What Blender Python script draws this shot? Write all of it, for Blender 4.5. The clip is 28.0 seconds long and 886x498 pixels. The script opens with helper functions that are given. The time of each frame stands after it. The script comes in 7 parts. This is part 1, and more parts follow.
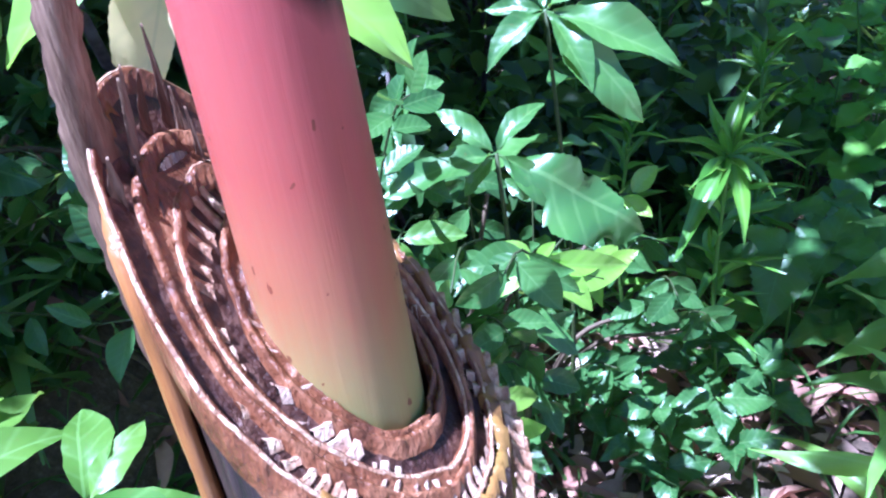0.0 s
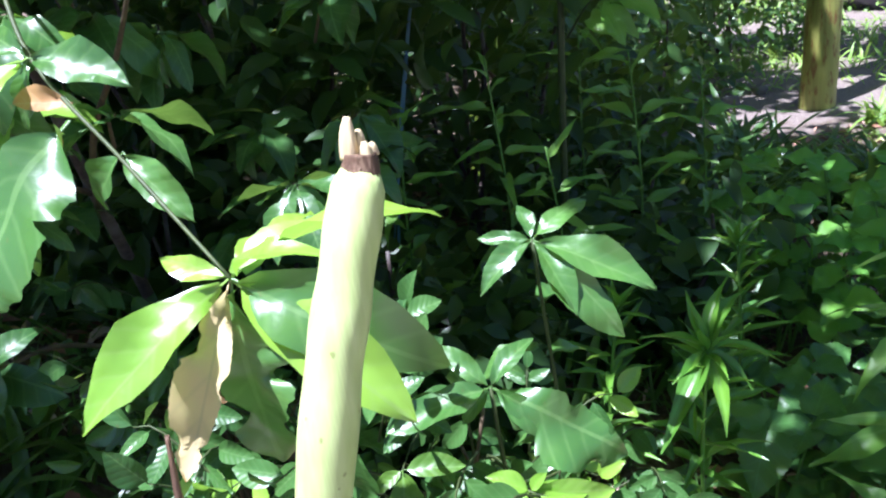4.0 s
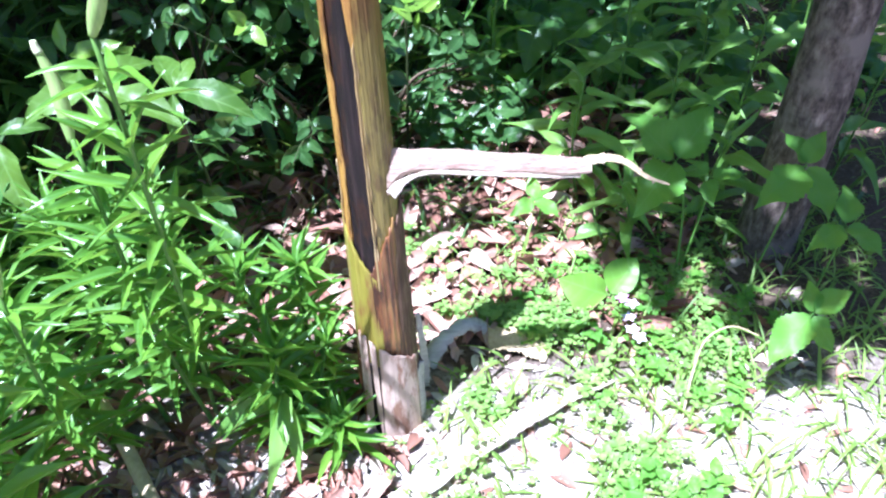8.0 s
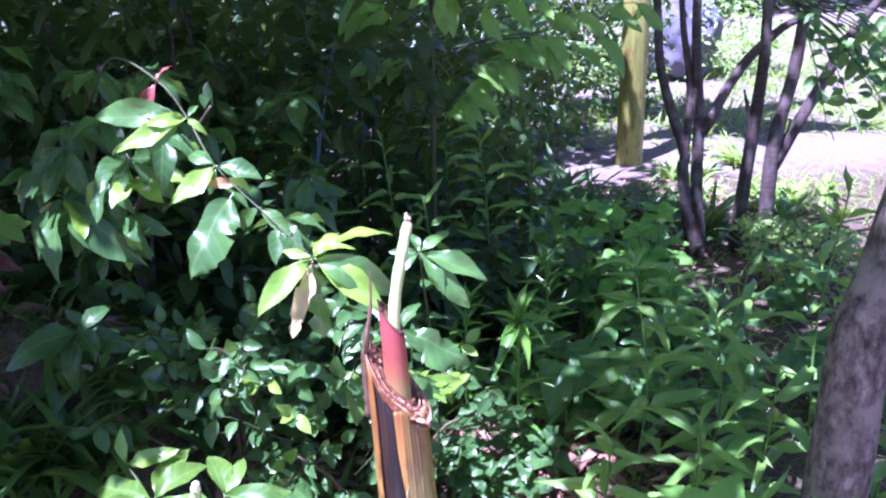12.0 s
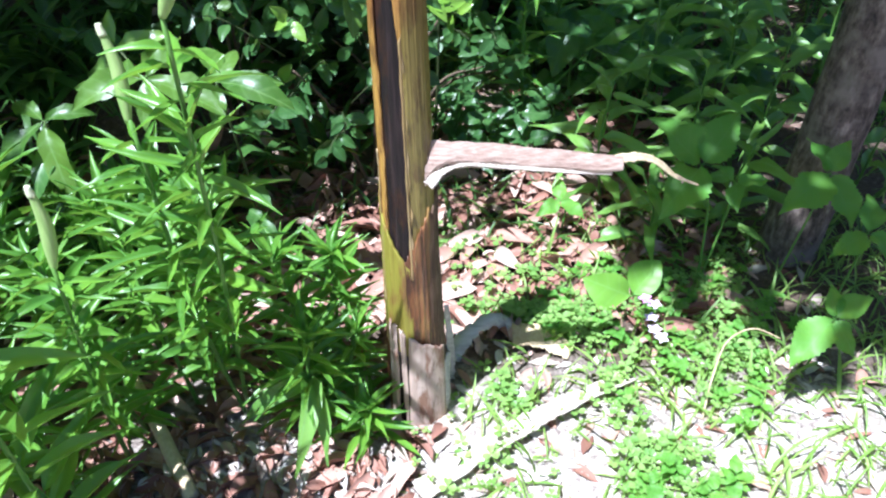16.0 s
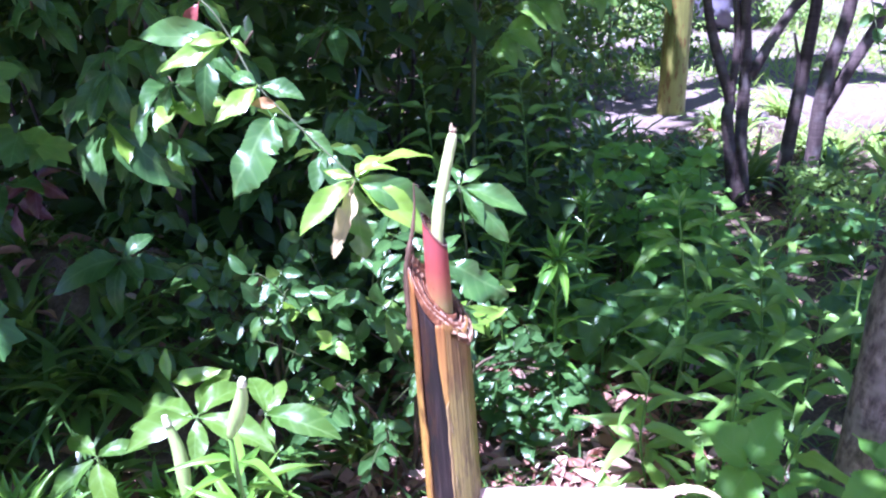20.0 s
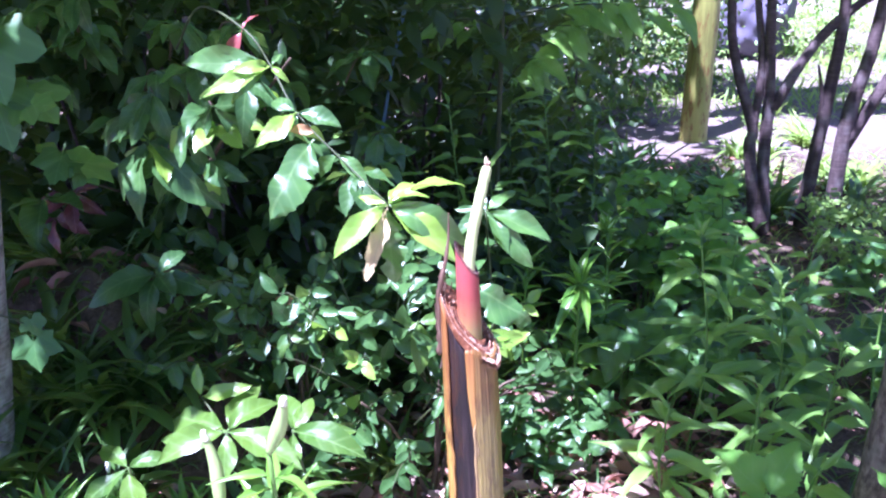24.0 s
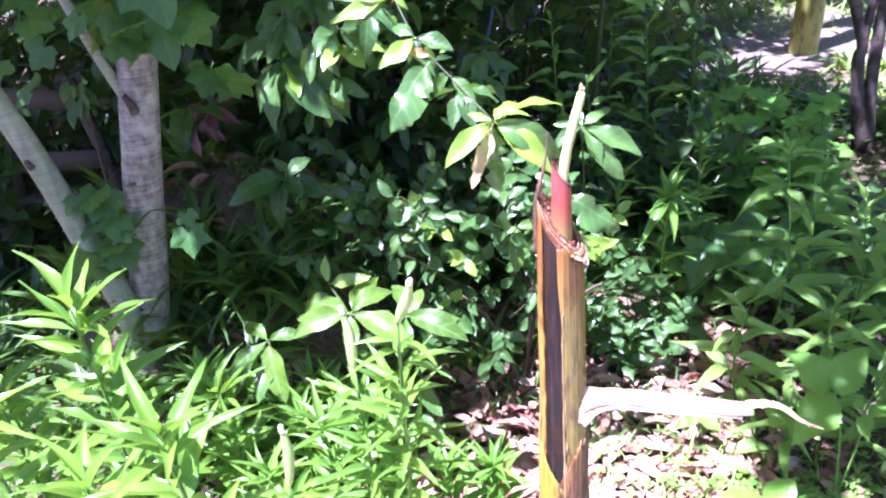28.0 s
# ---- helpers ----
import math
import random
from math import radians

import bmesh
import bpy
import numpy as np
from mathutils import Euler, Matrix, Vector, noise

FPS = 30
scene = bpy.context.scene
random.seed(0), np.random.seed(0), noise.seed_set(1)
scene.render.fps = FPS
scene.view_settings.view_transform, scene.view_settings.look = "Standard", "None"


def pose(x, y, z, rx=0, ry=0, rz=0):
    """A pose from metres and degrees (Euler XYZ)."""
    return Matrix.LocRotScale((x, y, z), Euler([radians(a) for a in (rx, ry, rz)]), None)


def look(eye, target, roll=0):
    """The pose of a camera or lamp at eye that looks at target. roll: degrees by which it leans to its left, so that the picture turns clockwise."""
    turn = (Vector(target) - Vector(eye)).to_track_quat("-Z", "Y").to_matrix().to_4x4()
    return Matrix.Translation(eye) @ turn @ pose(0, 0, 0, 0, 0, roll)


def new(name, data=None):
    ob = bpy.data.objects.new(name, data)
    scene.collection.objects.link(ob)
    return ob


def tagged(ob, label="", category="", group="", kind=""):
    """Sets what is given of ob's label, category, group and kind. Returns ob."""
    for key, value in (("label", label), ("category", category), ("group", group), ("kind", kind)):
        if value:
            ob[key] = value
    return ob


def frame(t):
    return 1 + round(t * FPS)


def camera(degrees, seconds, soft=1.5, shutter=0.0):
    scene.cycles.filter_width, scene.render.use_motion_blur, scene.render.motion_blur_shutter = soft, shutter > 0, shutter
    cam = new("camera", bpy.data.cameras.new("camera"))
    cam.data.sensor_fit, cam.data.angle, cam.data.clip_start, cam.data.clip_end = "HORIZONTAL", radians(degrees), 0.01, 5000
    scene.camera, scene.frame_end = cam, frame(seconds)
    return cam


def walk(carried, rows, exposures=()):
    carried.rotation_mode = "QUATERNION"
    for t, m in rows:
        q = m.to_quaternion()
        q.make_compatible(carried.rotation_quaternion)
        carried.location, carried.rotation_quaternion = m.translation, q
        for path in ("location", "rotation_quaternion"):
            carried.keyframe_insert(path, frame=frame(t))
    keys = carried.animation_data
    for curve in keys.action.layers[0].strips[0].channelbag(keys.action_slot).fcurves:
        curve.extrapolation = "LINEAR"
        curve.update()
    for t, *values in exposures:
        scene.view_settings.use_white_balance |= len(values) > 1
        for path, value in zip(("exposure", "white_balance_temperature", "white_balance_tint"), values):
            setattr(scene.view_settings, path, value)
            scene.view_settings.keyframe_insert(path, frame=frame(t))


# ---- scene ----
cam = camera(57.7, 28.0, 2.25)
PATH = [
    (0, (0.068, -0.191, 1.245), (-0.338, 1.491, 0.243), -8.1),
    (0.5, (0.08, -0.191, 1.259), (-0.314, 1.507, 0.28), -8.4),
    (1, (0.079, -0.186, 1.277), (-0.309, 1.533, 0.332), -8.5),
    (1.5, (0.079, -0.186, 1.31), (-0.302, 1.562, 0.416), -8.7),
    (2, (0.086, -0.184, 1.349), (-0.281, 1.588, 0.499), -8.8),
    (2.5, (0.088, -0.192, 1.399), (-0.277, 1.604, 0.598), -9.0),
    (4.5, (0.095, -0.211, 1.448), (-0.301, 1.59, 0.673), -8.3),
    (5, (0.091, -0.238, 1.433), (-0.312, 1.565, 0.665), -9.4),
    (5.5, (0.125, -0.288, 1.416), (-0.28, 1.482, 0.578), -9.1),
    (6, (0.232, -0.533, 1.47), (-0.282, 1.122, 0.471), -13.9),
    (6.3, (0.26, -0.738, 1.5), (-0.13, 0.901, 0.422), -14.4),
    (6.5, (0.233, -0.875, 1.527), (-0.096, 0.774, 0.444), -14.2),
    (7, (0.135, -1.129, 1.567), (-0.063, 0.555, 0.506), -7.8),
    (7.5, (0.118, -1.171, 1.551), (-0.081, 0.456, 0.406), -5.7),
    (8, (0.164, -1.203, 1.5), (0.114, 0.321, 0.205), -1.8),
    (8.5, (0.162, -1.239, 1.463), (0.107, 0.247, 0.125), -3.9),
    (9, (0.142, -1.249, 1.486), (0.046, 0.273, 0.193), -3.5),
    (9.5, (0.11, -1.224, 1.549), (-0.038, 0.404, 0.397), -4.2),
    (10, (0.082, -1.178, 1.664), (-0.053, 0.575, 0.711), -4.4),
    (10.5, (0.098, -1.151, 1.792), (0.049, 0.71, 1.058), -5.2),
    (11, (0.107, -1.142, 1.79), (0.04, 0.713, 1.048), -4.1),
    (11.5, (0.115, -1.149, 1.793), (0.07, 0.714, 1.066), -3.8),
    (13.5, (0.094, -1.143, 1.706), (-0.019, 0.665, 0.857), -2.8),
    (14, (0.113, -1.21, 1.627), (0.0, 0.551, 0.686), -2.1),
    (14.5, (0.114, -1.241, 1.551), (0.013, 0.426, 0.45), -2.0),
    (15, (0.111, -1.258, 1.515), (-0.001, 0.357, 0.341), -0.9),
    (15.5, (0.131, -1.273, 1.501), (0.059, 0.269, 0.229), -0.1),
    (16, (0.124, -1.26, 1.5), (0.046, 0.279, 0.225), -0.7),
    (16.5, (0.105, -1.252, 1.504), (-0.013, 0.298, 0.246), -0.5),
    (17, (0.108, -1.262, 1.512), (-0.021, 0.305, 0.277), -0.7),
    (17.5, (0.093, -1.247, 1.545), (-0.101, 0.377, 0.395), -2.9),
    (18, (0.08, -1.238, 1.556), (-0.144, 0.393, 0.42), -1.4),
    (18.5, (0.07, -1.235, 1.564), (-0.103, 0.387, 0.407), -1.0),
    (19, (0.091, -1.204, 1.646), (-0.059, 0.527, 0.656), -3.3),
    (19.5, (0.086, -1.161, 1.724), (-0.067, 0.646, 0.881), -4.5),
    (20, (0.093, -1.166, 1.727), (-0.048, 0.649, 0.899), -3.9),
    (20.5, (0.089, -1.176, 1.707), (-0.105, 0.618, 0.845), -2.9),
    (21, (0.095, -1.173, 1.724), (-0.103, 0.636, 0.896), -3.0),
    (21.5, (0.096, -1.189, 1.743), (-0.068, 0.652, 0.98), -2.5),
    (22, (0.077, -1.188, 1.736), (-0.112, 0.648, 0.967), -2.2),
    (22.5, (0.079, -1.185, 1.739), (-0.112, 0.647, 0.96), -2.0),
    (24.5, (0.071, -1.23, 1.781), (-0.121, 0.599, 0.995), -3.5),
    (25, (0.077, -1.278, 1.807), (-0.172, 0.51, 0.946), -4.9),
    (25.5, (0.094, -1.328, 1.822), (-0.249, 0.342, 0.776), -6.9),
    (26, (0.099, -1.369, 1.849), (-0.293, 0.276, 0.781), -6.2),
    (26.5, (0.098, -1.407, 1.852), (-0.393, 0.232, 0.817), -5.3),
    (27, (0.092, -1.421, 1.858), (-0.385, 0.239, 0.85), -3.7),
    (27.5, (0.091, -1.424, 1.862), (-0.376, 0.254, 0.88), -4.0),
    (28, (0.093, -1.423, 1.862), (-0.321, 0.276, 0.89), -4.9),
]
EXPOSURES = [(0.0, 2.07, 4420, 30), (1.0, 2.12, 4520, 36), (2.0, 1.8, 4850, 24), (3.5, 1.75, 5150, 20), (5.0, 1.73, 5480, 26), (6.0, 1.45, 5350, 50), (7.0, 1.8, 5000, 46), (8.0, 1.69, 4950, 22), (9.0, 1.02, 5000, 12),
             (10.0, 1.54, 5050, 36), (11.0, 1.9, 4920, 54), (14.0, 2.2, 4800, 46), (15.0, 1.62, 5050, 22), (16.0, 1.29, 5150, 15), (17.0, 1.22, 4950, 18), (18.0, 1.15, 5100, 24), (19.0, 1.50, 4950, 28), (20.0, 2.12, 4850, 46),
             (22.0, 2.2, 4950, 50), (25.0, 2.25, 4850, 50), (26.0, 2.3, 5080, 46), (28.0, 2.38, 5200, 46)]
walk(cam, [(t, look(eye, target, roll)) for t, eye, target, roll in PATH], EXPOSURES)

# ---- light ----
SUN_AZ, SUN_EL = radians(224), radians(68)      # azimuth counted from +y over +x
to_sun = Vector((math.sin(SUN_AZ) * math.cos(SUN_EL), math.cos(SUN_AZ) * math.cos(SUN_EL), math.sin(SUN_EL)))
sun = new("sun", bpy.data.lights.new("sun", "SUN"))
sun.data.energy, sun.data.angle, sun.data.color = 5.2, radians(0.6), (1.0, 0.965, 0.9)
sun.matrix_world = look(to_sun * 20, (0, 0, 0))
world = bpy.data.worlds.new("sky")
scene.world = world
world.use_nodes = True
wn = world.node_tree
sky = wn.nodes.new("ShaderNodeTexSky")
sky.sky_type, sky.sun_disc, sky.sun_elevation, sky.sun_rotation = "NISHITA", False, SUN_EL, SUN_AZ
wn.nodes["Background"].inputs[1].default_value = 0.040
wn.links.new(sky.outputs[0], wn.nodes["Background"].inputs[0])

rnd = random.Random(7)


# ---- materials ----
class Nodes:
    """A short way to write node trees."""

    def __init__(self, name):
        self.mat = bpy.data.materials.new(name)
        self.mat.use_nodes = True
        self.t = self.mat.node_tree
        self.p = self.t.nodes["Principled BSDF"]
        self.out = self.t.nodes["Material Output"]

    def n(self, kind, **props):
        node = self.t.nodes.new("ShaderNode" + kind)
        for key, value in props.items():
            if key in node.inputs:
                node.inputs[key].default_value = value
        return node

    def link(self, a, b):
        self.t.links.new(a, b)

    def coord(self, scale=(1, 1, 1), world=False):
        c = self.n("NewGeometry").outputs["Position"] if world else self.n("TexCoord").outputs["Object"]
        m = self.n("Mapping")
        m.inputs["Scale"].default_value = scale
        self.link(c, m.inputs["Vector"])
        return m.outputs[0]

    def noise(self, vec, scale, detail=4.0, rough=0.55):
        k = self.n("TexNoise", Scale=scale, Detail=detail, Roughness=rough)
        self.link(vec, k.inputs["Vector"])
        return k.outputs["Fac"]

    def ramp(self, fac, stops):
        r = self.n("ValToRGB")
        e = r.color_ramp.elements
        while len(e) < len(stops):
            e.new(0.5)
        for k, (pos, col) in zip(e, stops):
            k.position, k.color = pos, (*col, 1)
        self.link(fac, r.inputs[0])
        return r.outputs[0]

    def mix(self, fac, a, b, kind="MIX"):
        m = self.n("MixRGB")
        m.blend_type = kind
        for sock, v in zip(m.inputs, (fac, a, b)):
            if isinstance(v, (int, float)):
                sock.default_value = v
            elif isinstance(v, tuple):
                sock.default_value = (*v, 1)
            else:
                self.link(v, sock)
        return m.outputs[0]

    def math(self, op, a, b=0.0):
        m = self.n("Math")
        m.operation = op
        for sock, v in zip(m.inputs, (a, b)):
            if isinstance(v, (int, float)):
                sock.default_value = v
            else:
                self.link(v, sock)
        return m.outputs[0]

    def bump(self, height, strength, distance=0.002):
        b = self.n("Bump", Strength=strength, Distance=distance)
        self.link(height, b.inputs["Height"])
        self.link(b.outputs[0], self.p.inputs["Normal"])
        return b.outputs[0]

    def color(self, c):
        self.link(c, self.p.inputs["Base Color"])


def leaf_material(name, dark, light, rib, rough=0.38, through_light=0.35, veins=34.0, island=False, spots=0.0, glow=(0.55, 0.75, 0.10), spec=0.5):
    """A living leaf: colour by leaf, paler midrib and veins, gloss, light shining through."""
    dark, light = (dark[0] * 1.15, *dark[1:]), (light[0] * 1.15, *light[1:])
    k = Nodes(name)
    obj = k.n("TexCoord").outputs["Object"]
    rand = k.n("NewGeometry").outputs["Random Per Island"] if island else k.n("ObjectInfo").outputs["Random"]
    base = k.mix(rand, dark, light)
    pos = k.coord(world=True)
    patch = k.noise(pos, 16.0, 3)
    base = k.mix(k.math("MULTIPLY", patch, 0.35), base, (light[0] * 1.35, light[1] * 1.12, light[2] * 0.8))
    if not island:
        sep = k.n("SeparateXYZ")
        k.link(obj, sep.inputs[0])
        ax = k.math("ABSOLUTE", sep.outputs[0])
        slant = k.math("SUBTRACT", sep.outputs[1], k.math("MULTIPLY", ax, 0.9))
        wave = k.math("SINE", k.math("MULTIPLY", slant, veins * 3.14))
        vein = k.math("SMOOTH_MAX", k.math("SUBTRACT", wave, 0.86), 0.0)
        ribf = k.math("LESS_THAN", ax, 0.010)
        base = k.mix(k.math("MULTIPLY", ribf, 0.55), base, rib)
        base = k.mix(k.math("MULTIPLY", vein, 1.6), base, rib)
        k.bump(k.math("ADD", k.math("MULTIPLY", wave, -0.5), k.noise(pos, 120.0, 2)), 0.20, 0.0012)
    else:
        k.bump(k.noise(pos, 90.0, 2), 0.25, 0.001)
    if spots:
        fleck = k.math("GREATER_THAN", k.noise(pos, 140.0, 2), 0.70)
        base = k.mix(k.math("MULTIPLY", fleck, spots), base, (0.16, 0.10, 0.04))
    k.color(base)
    k.p.inputs["Roughness"].default_value = rough
    k.p.inputs["Specular IOR Level"].default_value = spec
    tr = k.n("BsdfTranslucent")
    tr_col = k.mix(0.6, base, glow)
    k.link(tr_col, tr.inputs["Color"])
    m = k.n("MixShader")
    m.inputs[0].default_value = through_light
    k.link(k.p.outputs[0], m.inputs[1])
    k.link(tr.outputs[0], m.inputs[2])
    k.link(m.outputs[0], k.out.inputs["Surface"])
    return k.mat


def fibre_material(name, stops, stretch=(60, 60, 2.2), rough=0.6, strength=0.6, spots=None, world=False, through_light=0.0, top=None):
    """Long fibres running along z: sheaths, dry strips and stalks."""
    k = Nodes(name)
    vec = k.coord(stretch, world)
    fib = k.noise(vec, 1.6, 6, 0.6)
    big = k.noise(k.coord((stretch[0] * 0.2, stretch[1] * 0.2, stretch[2] * 1.6), world), 1.0, 3)
    col = k.ramp(k.math("ADD", k.math("MULTIPLY", fib, 0.55), k.math("MULTIPLY", big, 0.45)), stops)
    if spots:
        blot = k.ramp(k.noise(k.coord((22, 22, 7), world), 1.4, 5, 0.65), [(0.52, (0, 0, 0)), (0.64, (1, 1, 1))])
        col = k.mix(k.math("MULTIPLY", blot, 0.85), col, spots)
    if top:
        sep = k.n("SeparateXYZ")
        k.link(k.n("TexCoord").outputs["Object"], sep.inputs[0])
        h = k.math("ADD", k.math("MULTIPLY", k.math("SUBTRACT", sep.outputs[2], 0.93), 5.0), k.math("MULTIPLY", k.math("SUBTRACT", fib, 0.5), 1.6))
        col = k.mix(k.ramp(h, [(0.0, (0, 0, 0)), (0.9, (0.8, 0.8, 0.8))]), col, top)
    k.color(col)
    k.p.inputs["Roughness"].default_value = rough
    k.bump(k.math("ADD", fib, k.math("MULTIPLY", k.noise(k.coord((200, 200, 30), world), 2.0, 3), 0.4)), strength, 0.003)
    if through_light:
        tr = k.n("BsdfTranslucent")
        k.link(col, tr.inputs["Color"])
        m = k.n("MixShader")
        m.inputs[0].default_value = through_light
        k.link(k.p.outputs[0], m.inputs[1])
        k.link(tr.outputs[0], m.inputs[2])
        k.link(m.outputs[0], k.out.inputs["Surface"])
    return k.mat


def bark_material(name, stops, scale=(14, 14, 14), strength=0.8, lichen=None, rough=0.85, rings=0.4):
    k = Nodes(name)
    a = k.noise(k.coord(scale), 1.5, 8, 0.65)
    b = k.noise(k.coord((9, 9, 9)), 1.0, 3)
    ring = k.noise(k.coord((10, 10, 160)), 1.0, 3)
    col = k.ramp(k.math("ADD", k.math("MULTIPLY", a, 1 - rings), k.math("MULTIPLY", ring, rings)), stops)
    if lichen:
        col = k.mix(k.ramp(b, [(0.52, (0, 0, 0)), (0.66, (1, 1, 1))]), col, lichen)
    k.color(col)
    k.p.inputs["Roughness"].default_value = rough
    k.bump(k.math("ADD", a, k.math("MULTIPLY", ring, rings)), strength, 0.006)
    return k.mat


LILY = leaf_material("lily_leaf", (0.040, 0.150, 0.020), (0.135, 0.33, 0.036), (0.15, 0.33, 0.075), 0.32, 0.30, 4.0, glow=(0.46, 0.78, 0.07), spec=0.55)
GLOSSY = leaf_material("glossy_leaf", (0.028, 0.105, 0.024), (0.070, 0.19, 0.040), (0.15, 0.27, 0.08), 0.33, 0.25, 14.0, spots=0.3, glow=(0.42, 0.66, 0.08), spec=0.95)
# darker copy of the glossy leaf, with shade put into its colour
SHADED_GLOSSY = leaf_material("shaded_glossy_leaf", (0.020, 0.076, 0.022), (0.050, 0.140, 0.034), (0.12, 0.22, 0.07), 0.34, 0.20, 14.0, spots=0.3, glow=(0.36, 0.58, 0.08), spec=0.45)
SEEDLING = leaf_material("seedling_leaf", (0.036, 0.118, 0.018), (0.088, 0.195, 0.028), (0.17, 0.30, 0.08), 0.38, 0.28, 12.0, spots=0.2, glow=(0.50, 0.74, 0.08), spec=0.5)
YOUNG = leaf_material("young_leaf", (0.135, 0.33, 0.030), (0.215, 0.43, 0.052), (0.26, 0.40, 0.09), 0.33, 0.36, 14.0, glow=(0.44, 0.76, 0.08), spec=1.0)
LIME_LEAF = leaf_material("lime_leaf", (0.14, 0.36, 0.045), (0.19, 0.43, 0.06), (0.24, 0.46, 0.10), 0.42, 0.35, 9.0, glow=(0.44, 0.76, 0.09), spec=0.4)
BROAD = leaf_material("broad_leaf", (0.034, 0.125, 0.032), (0.075, 0.21, 0.046), (0.11, 0.25, 0.07), 0.40, 0.30, 10.0, spots=0.2)
HERB = leaf_material("herb_leaf", (0.085, 0.25, 0.045), (0.17, 0.38, 0.070), (0.22, 0.40, 0.11), 0.38, 0.36, 5.0, spots=0.15, spec=0.5)
HYDR = leaf_material("soft_leaf", (0.075, 0.26, 0.038), (0.14, 0.36, 0.052), (0.16, 0.34, 0.08), 0.5, 0.34, 9.0, spots=0.15, spec=0.35)
MAPLE = leaf_material("lobed_leaf", (0.024, 0.105, 0.028), (0.055, 0.17, 0.042), (0.13, 0.27, 0.07), 0.45, 0.30, 7.0)
RED_LEAF = leaf_material("red_leaf", (0.20, 0.055, 0.055), (0.34, 0.11, 0.10), (0.36, 0.14, 0.12), 0.4, 0.3, 12.0, glow=(0.6, 0.16, 0.12))
PURPLE_LEAF = leaf_material("purple_leaf", (0.065, 0.026, 0.032), (0.14, 0.060, 0.066), (0.26, 0.12, 0.14), 0.35, 0.25, 12.0, glow=(0.4, 0.10, 0.14))
TAN_LEAF = leaf_material("tan_leaf", (0.30, 0.19, 0.08), (0.44, 0.30, 0.14), (0.5, 0.36, 0.2), 0.5, 0.3, 10.0, glow=(0.5, 0.3, 0.1))
DEAD_LEAF = leaf_material("dead_leaf", (0.56, 0.52, 0.24), (0.68, 0.64, 0.36), (0.6, 0.5, 0.28), 0.5, 0.4, 10.0, glow=(0.8, 0.7, 0.3))
# deep shade of the thicket is put into this near-black leaf colour
SHADE = leaf_material("shaded_thicket_leaf", (0.008, 0.027, 0.010), (0.028, 0.076, 0.021), (0.1, 0.2, 0.06), 0.36, 0.20, island=True, spec=0.3)
STRAP = leaf_material("strap_leaf", (0.020, 0.072, 0.020), (0.062, 0.155, 0.036), (0.1, 0.22, 0.06), 0.34, 0.28, island=True)
CLOVER = leaf_material("clover_leaf", (0.10, 0.28, 0.060), (0.25, 0.45, 0.13), (0.2, 0.4, 0.1), 0.45, 0.35, island=True)
GRASS = leaf_material("grass_blade", (0.10, 0.26, 0.05), (0.24, 0.42, 0.10), (0.2, 0.3, 0.1), 0.45, 0.35, island=True)
SHADING_LEAF = leaf_material("shading_leaf", (0.05, 0.15, 0.03), (0.10, 0.24, 0.05), (0.1, 0.2, 0.05), 0.45, 0.55, island=True)

STEM = fibre_material("green_stem", [(0.3, (0.075, 0.19, 0.028)), (0.7, (0.16, 0.30, 0.050))], (80, 80, 8), 0.5, 0.3)
TWIG = fibre_material("brown_twig", [(0.3, (0.055, 0.035, 0.022)), (0.7, (0.17, 0.12, 0.07))], (90, 90, 20), 0.75, 0.6)
GREEN_TWIG = fibre_material("green_twig", [(0.3, (0.022, 0.036, 0.010)), (0.7, (0.07, 0.09, 0.024))], (90, 90, 20), 0.6, 0.4)
BUD = fibre_material("bud_skin", [(0.35, (0.30, 0.47, 0.12)), (0.65, (0.52, 0.66, 0.24))], (90, 90, 5), 0.40, 0.3, through_light=0.2)
BUD_TIP = fibre_material("bud_tip", [(0.3, (0.60, 0.64, 0.32)), (0.7, (0.80, 0.82, 0.56))], (90, 90, 5), 0.45, 0.2)
ORANGE = fibre_material("yellowed_sheath", [(0.30, (0.15, 0.066, 0.014)), (0.48, (0.38, 0.20, 0.040)), (0.68, (0.60, 0.38, 0.085))], (60, 60, 2.2), 0.45, 0.5, (0.10, 0.040, 0.014), top=(0.26, 0.095, 0.026))
OLIVE = fibre_material("olive_sheath", [(0.30, (0.13, 0.090, 0.020)), (0.48, (0.22, 0.165, 0.036)), (0.70, (0.33, 0.27, 0.065))], (45, 45, 1.6), 0.34, 0.35, (0.105, 0.060, 0.016), top=(0.20, 0.075, 0.022))
LIME = fibre_material("lime_sheath", [(0.30, (0.17, 0.13, 0.018)), (0.50, (0.28, 0.25, 0.035)), (0.72, (0.38, 0.36, 0.06))], (60, 60, 2.0), 0.42, 0.4, (0.20, 0.10, 0.03))
BLOTCH = fibre_material("blotched_sheath", [(0.32, (0.035, 0.014, 0.008)), (0.48, (0.21, 0.085, 0.030)), (0.66, (0.40, 0.26, 0.075))], (40, 40, 3.5), 0.45, 0.5, (0.030, 0.012, 0.007))
ROT = fibre_material("rotten_streak", [(0.36, (0.003, 0.002, 0.002)), (0.50, (0.013, 0.007, 0.007)), (0.64, (0.050, 0.030, 0.028))], (90, 90, 3.0), 0.58, 1.0, (0.04, 0.014, 0.005))
TAN = fibre_material("dry_tan_sheath", [(0.28, (0.16, 0.08, 0.04)), (0.50, (0.36, 0.23, 0.13)), (0.72, (0.55, 0.41, 0.28))], (70, 70, 3.0), 0.75, 0.9, (0.14, 0.06, 0.025))
